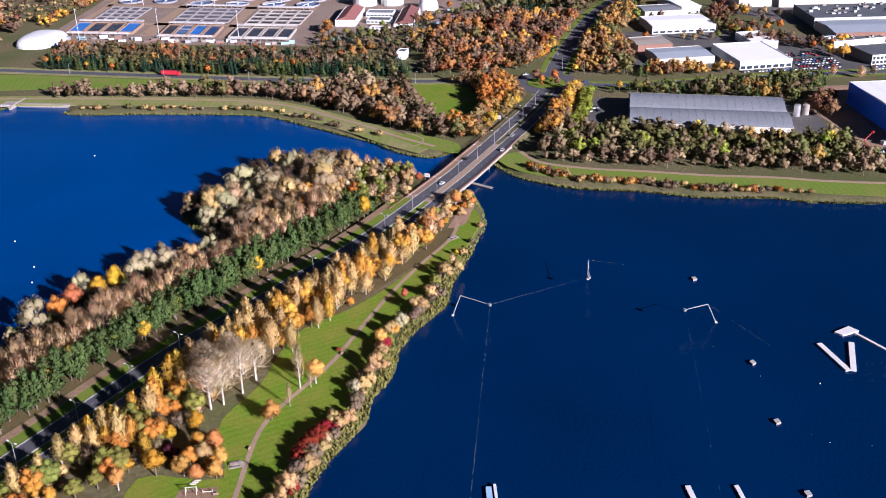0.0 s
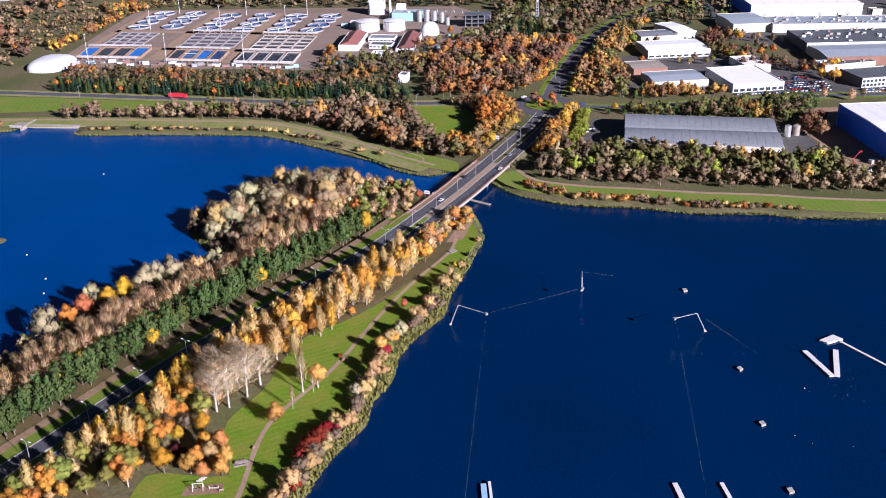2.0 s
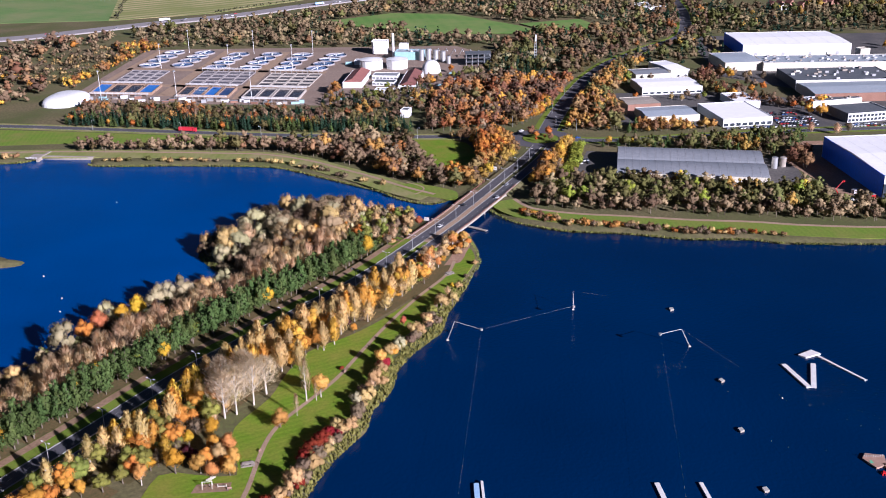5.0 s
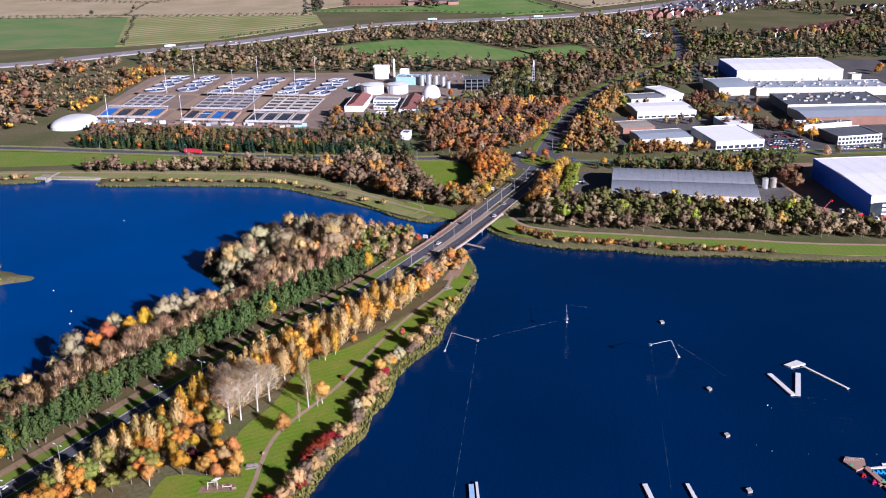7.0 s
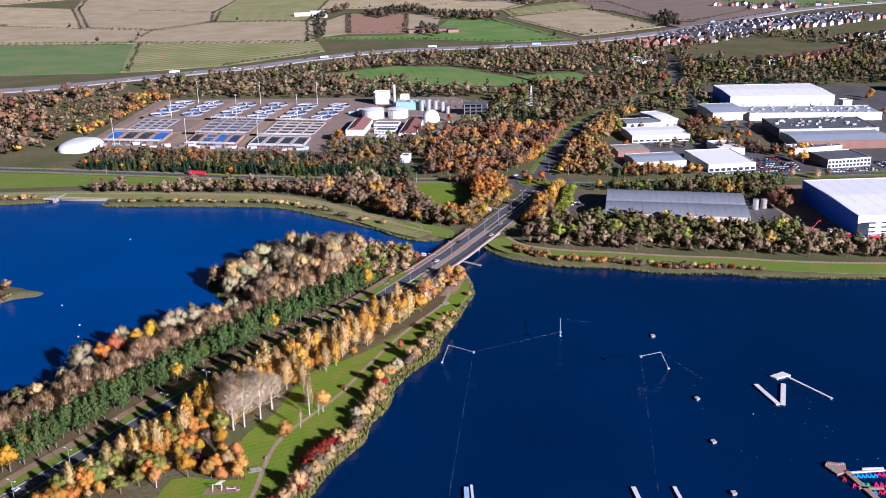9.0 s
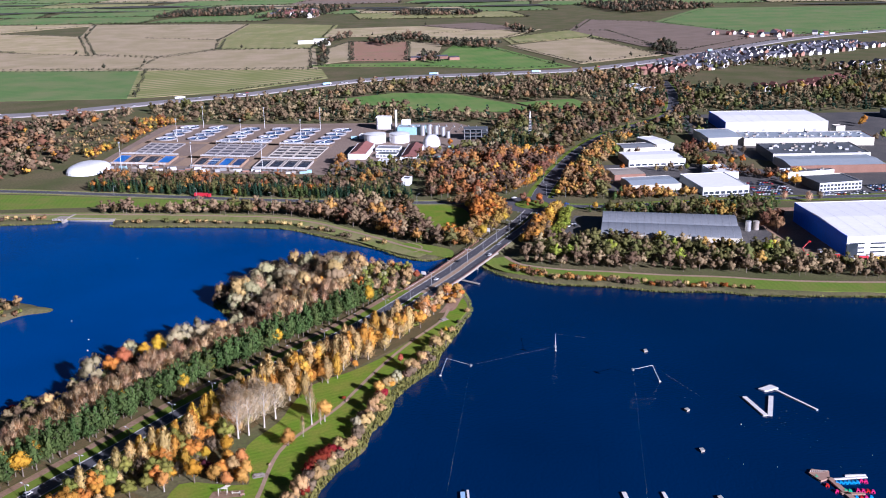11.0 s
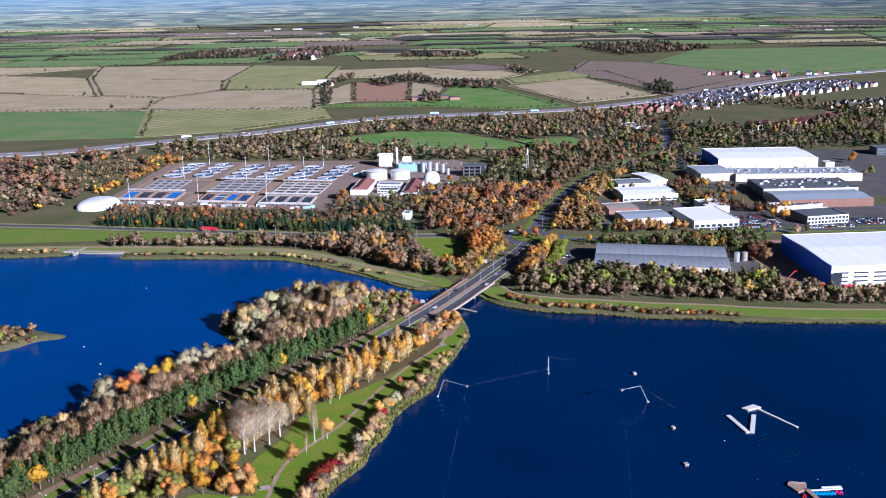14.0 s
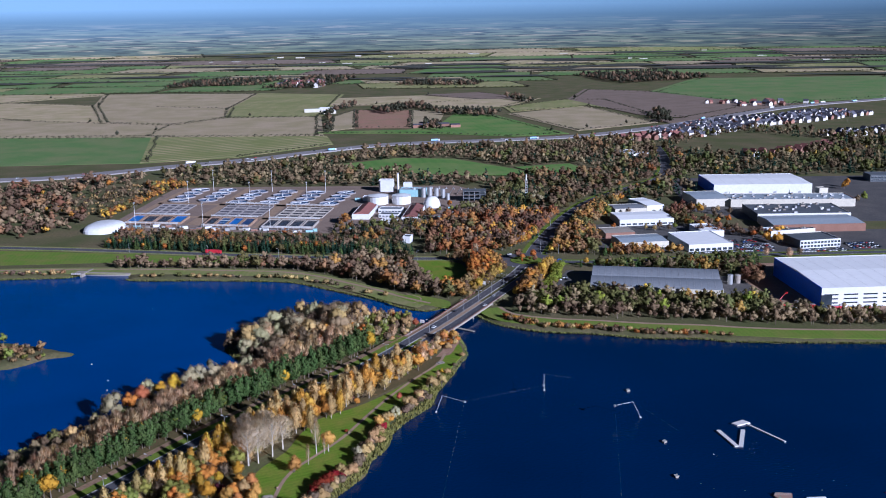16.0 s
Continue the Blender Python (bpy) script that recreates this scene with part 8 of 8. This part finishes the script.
for k in range(3):
    tagged(part("stepping_log", Geo().box(-92 + 0.6 * k, 317.2 + 0.9 * k, GROUND, 2.2, 0.4, 0.4), M["cream"]), "pale timber log on the grass", "log", group="stepping logs")
# boom lift on the building ground
lift = empty("boom_lift", 262, 625, GROUND + 0.06, 30)
part("base", Geo().box(0, 0, 0.5, 3.4, 2.2, 1.0), M["red"], lift)
part("boom", Geo().tube([(0, 0, 1.5), (-4, 0, 6.5), (2.5, 0, 10.5)], [0.35, 0.3, 0.22], 6), M["red"], lift)
part("basket", Geo().box(3.0, 0, 10.0, 1.2, 1.4, 1.1), M["red"], lift)
for a in (-1.1, 1.1):
    for s in (-1, 1):
        part("wheel", Geo().tube([(a, s * 0.9, 0.5), (a, s * 1.2, 0.5)], [0.5, 0.5], 10), M["rubber"], lift)
tagged(lift, "red boom lift on the construction ground", "boom lift")
for k, (x, y, w, c) in enumerate(((282, 622, 6, "red"), (300, 617, 7, "truck_red"), (310, 615, 5, "yellow"), (270, 619, 4, "car_white"), (276, 633, 5, "car_silver"), (292, 614, 4, "car_white"), (322, 616, 6, "red"))):
    cab_ = empty("site_cabin", x, y, GROUND + 0.06, 8 * k)
    part("body", Geo().box(0, 0, 0, w, 2.5, 2.5), M[c], cab_)
    part("roof", Geo().box(0, 0, 2.5, w + 0.2, 2.7, 0.12), M["steel"], cab_)
    tagged(cab_, "small site cabin on bare construction ground", "site cabin", group="site cabins")

# ---- houses ----
HOUSE = {}


def house(x, y, ang, wall, roof, k=1.0, label="", lifted=False):
    z = GROUND
    if lifted:
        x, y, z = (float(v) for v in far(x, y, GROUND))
    key = (wall, roof)
    m = pose(x, y, z, 0, 0, ang) @ Matrix.Scale(k, 4)
    if key in HOUSE:
        ob = copy_thing(HOUSE[key], m)
    else:
        root = empty("house")
        g = Geo().box(0, 0, -0.3, 9, 8, 5.6)
        for s in (-1, 1):
            g.quad((s * 4.5, -4, 5.3), (s * 4.5, 4, 5.3), (s * 4.5, 0, 8.4))
        part("wall", g, M[wall], root)
        g = Geo()
        for s in (-1, 1):
            g.quad((-4.9, s * 4.5, 5.0), (4.9, s * 4.5, 5.0), (4.9, 0, 8.6), (-4.9, 0, 8.6))
            g.quad((-4.9, s * 4.5, 4.8), (4.9, s * 4.5, 4.8), (4.9, 0, 8.4), (-4.9, 0, 8.4))
        rf = part("roof", g, M[roof], root)
        root.matrix_basis = m
        HOUSE[key] = ob = tagged(root, label or {"brick": "red brick house with ", "render_wall": "white rendered house with "}[wall] + {"slate": "dark slate roof", "brick_roof": "red tiled roof"}[roof], "house", group="estate houses")
    return ob


rng = random.Random(21)
terr = [([(452, 1690), (520, 1760), (610, 1850), (720, 1905), (900, 2030)], 6, "render_wall", "slate"), ([(690, 1665), (800, 1705), (900, 1760), (1000, 1810)], 3, "render_wall", "slate"), ([(336, 1652), (372, 1668), (424, 1678)], 3, "brick", "brick_roof"), ([(478, 1440), (530, 1460), (600, 1500), (640, 1545)], 2, "brick", "brick_roof")]
for pts, rows_, wall, roof in terr:
    line = spline(pts, 15)
    nn = sides_of(line)
    for r_ in range(rows_):
        for p, n in zip(line, nn):
            if rng.random() < 0.14:
                continue
            q = p - n * (r_ * 21 - 15 + rng.uniform(-3, 3))
            a = math.degrees(math.atan2(-n[0], n[1])) + rng.choice((0, 0, 90)) + rng.uniform(-8, 8) + 90
            mix = rng.random()
            house(q[0] + rng.uniform(-2, 2), q[1], a, wall if mix < 0.75 else ("brick" if wall == "render_wall" else "render_wall"), roof, rng.uniform(0.95, 1.15))
for _ in range(34):
    house(rng.uniform(-520, -380), rng.uniform(3080, 3360), rng.uniform(0, 180), rng.choice(["render_wall", "brick"]), rng.choice(["slate", "brick_roof"]), rng.uniform(1.2, 1.8), lifted=True)
for _ in range(26):
    house(rng.uniform(640, 900), rng.uniform(2240, 2330), rng.uniform(0, 180), rng.choice(["render_wall", "brick"]), rng.choice(["slate", "brick_roof"]), rng.uniform(1.0, 1.3), lifted=True)


def barn(x, y, w, d_, h, ang, wall, roof, label):
    a = radians(ang)
    u, v = np.array((math.cos(a), math.sin(a))), np.array((-math.sin(a), math.cos(a)))
    p0 = np.array((x, y), float)
    return hall("barn", p0, p0 + u * w, p0 + v * d_, h, wall, roof, label, "barn", ridge=2.5)


for x, y, w, d_, ang in ((-55, 1890, 30, 18, 0), (-15, 1905, 34, 16, 8), (-45, 1925, 24, 16, -5), (20, 1885, 20, 14, 12), (-320, 2250, 44, 20, 10), (-290, 2290, 36, 22, 5), (-270, 2215, 28, 18, 20)):
    barn(x, y, w, d_, 6, ang, M["brick"] if x > -100 else C_, M["slate"] if x > -100 else W_, "farm barn among the fields")
for pts in ([(-330, 1880), (-262, 1880), (-250, 1990), (-300, 1985)],):
    land_patch("bare_ground", pts, M["earth"], "pale dug earth in the fields", 0.5, "bare ground", lifted=True)
# distant white sheds catching the sun
for k in range(22):
    fx0, fy0 = rng.uniform(-1200, 2400), rng.uniform(4300, 6000)
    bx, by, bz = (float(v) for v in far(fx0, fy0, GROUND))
    root = empty("distant_shed", bx, by, bz)
    w = rng.uniform(14, 40)
    part("wall", Geo().box(0, 0, -4, w, 10, 7.5), C_, root)
    part("roof", Geo().box(0, 0, 3.5, w + 1, 11, 0.5), W_, root)
    tagged(root, "distant white shed on the far plain", "shed", group="distant sheds")
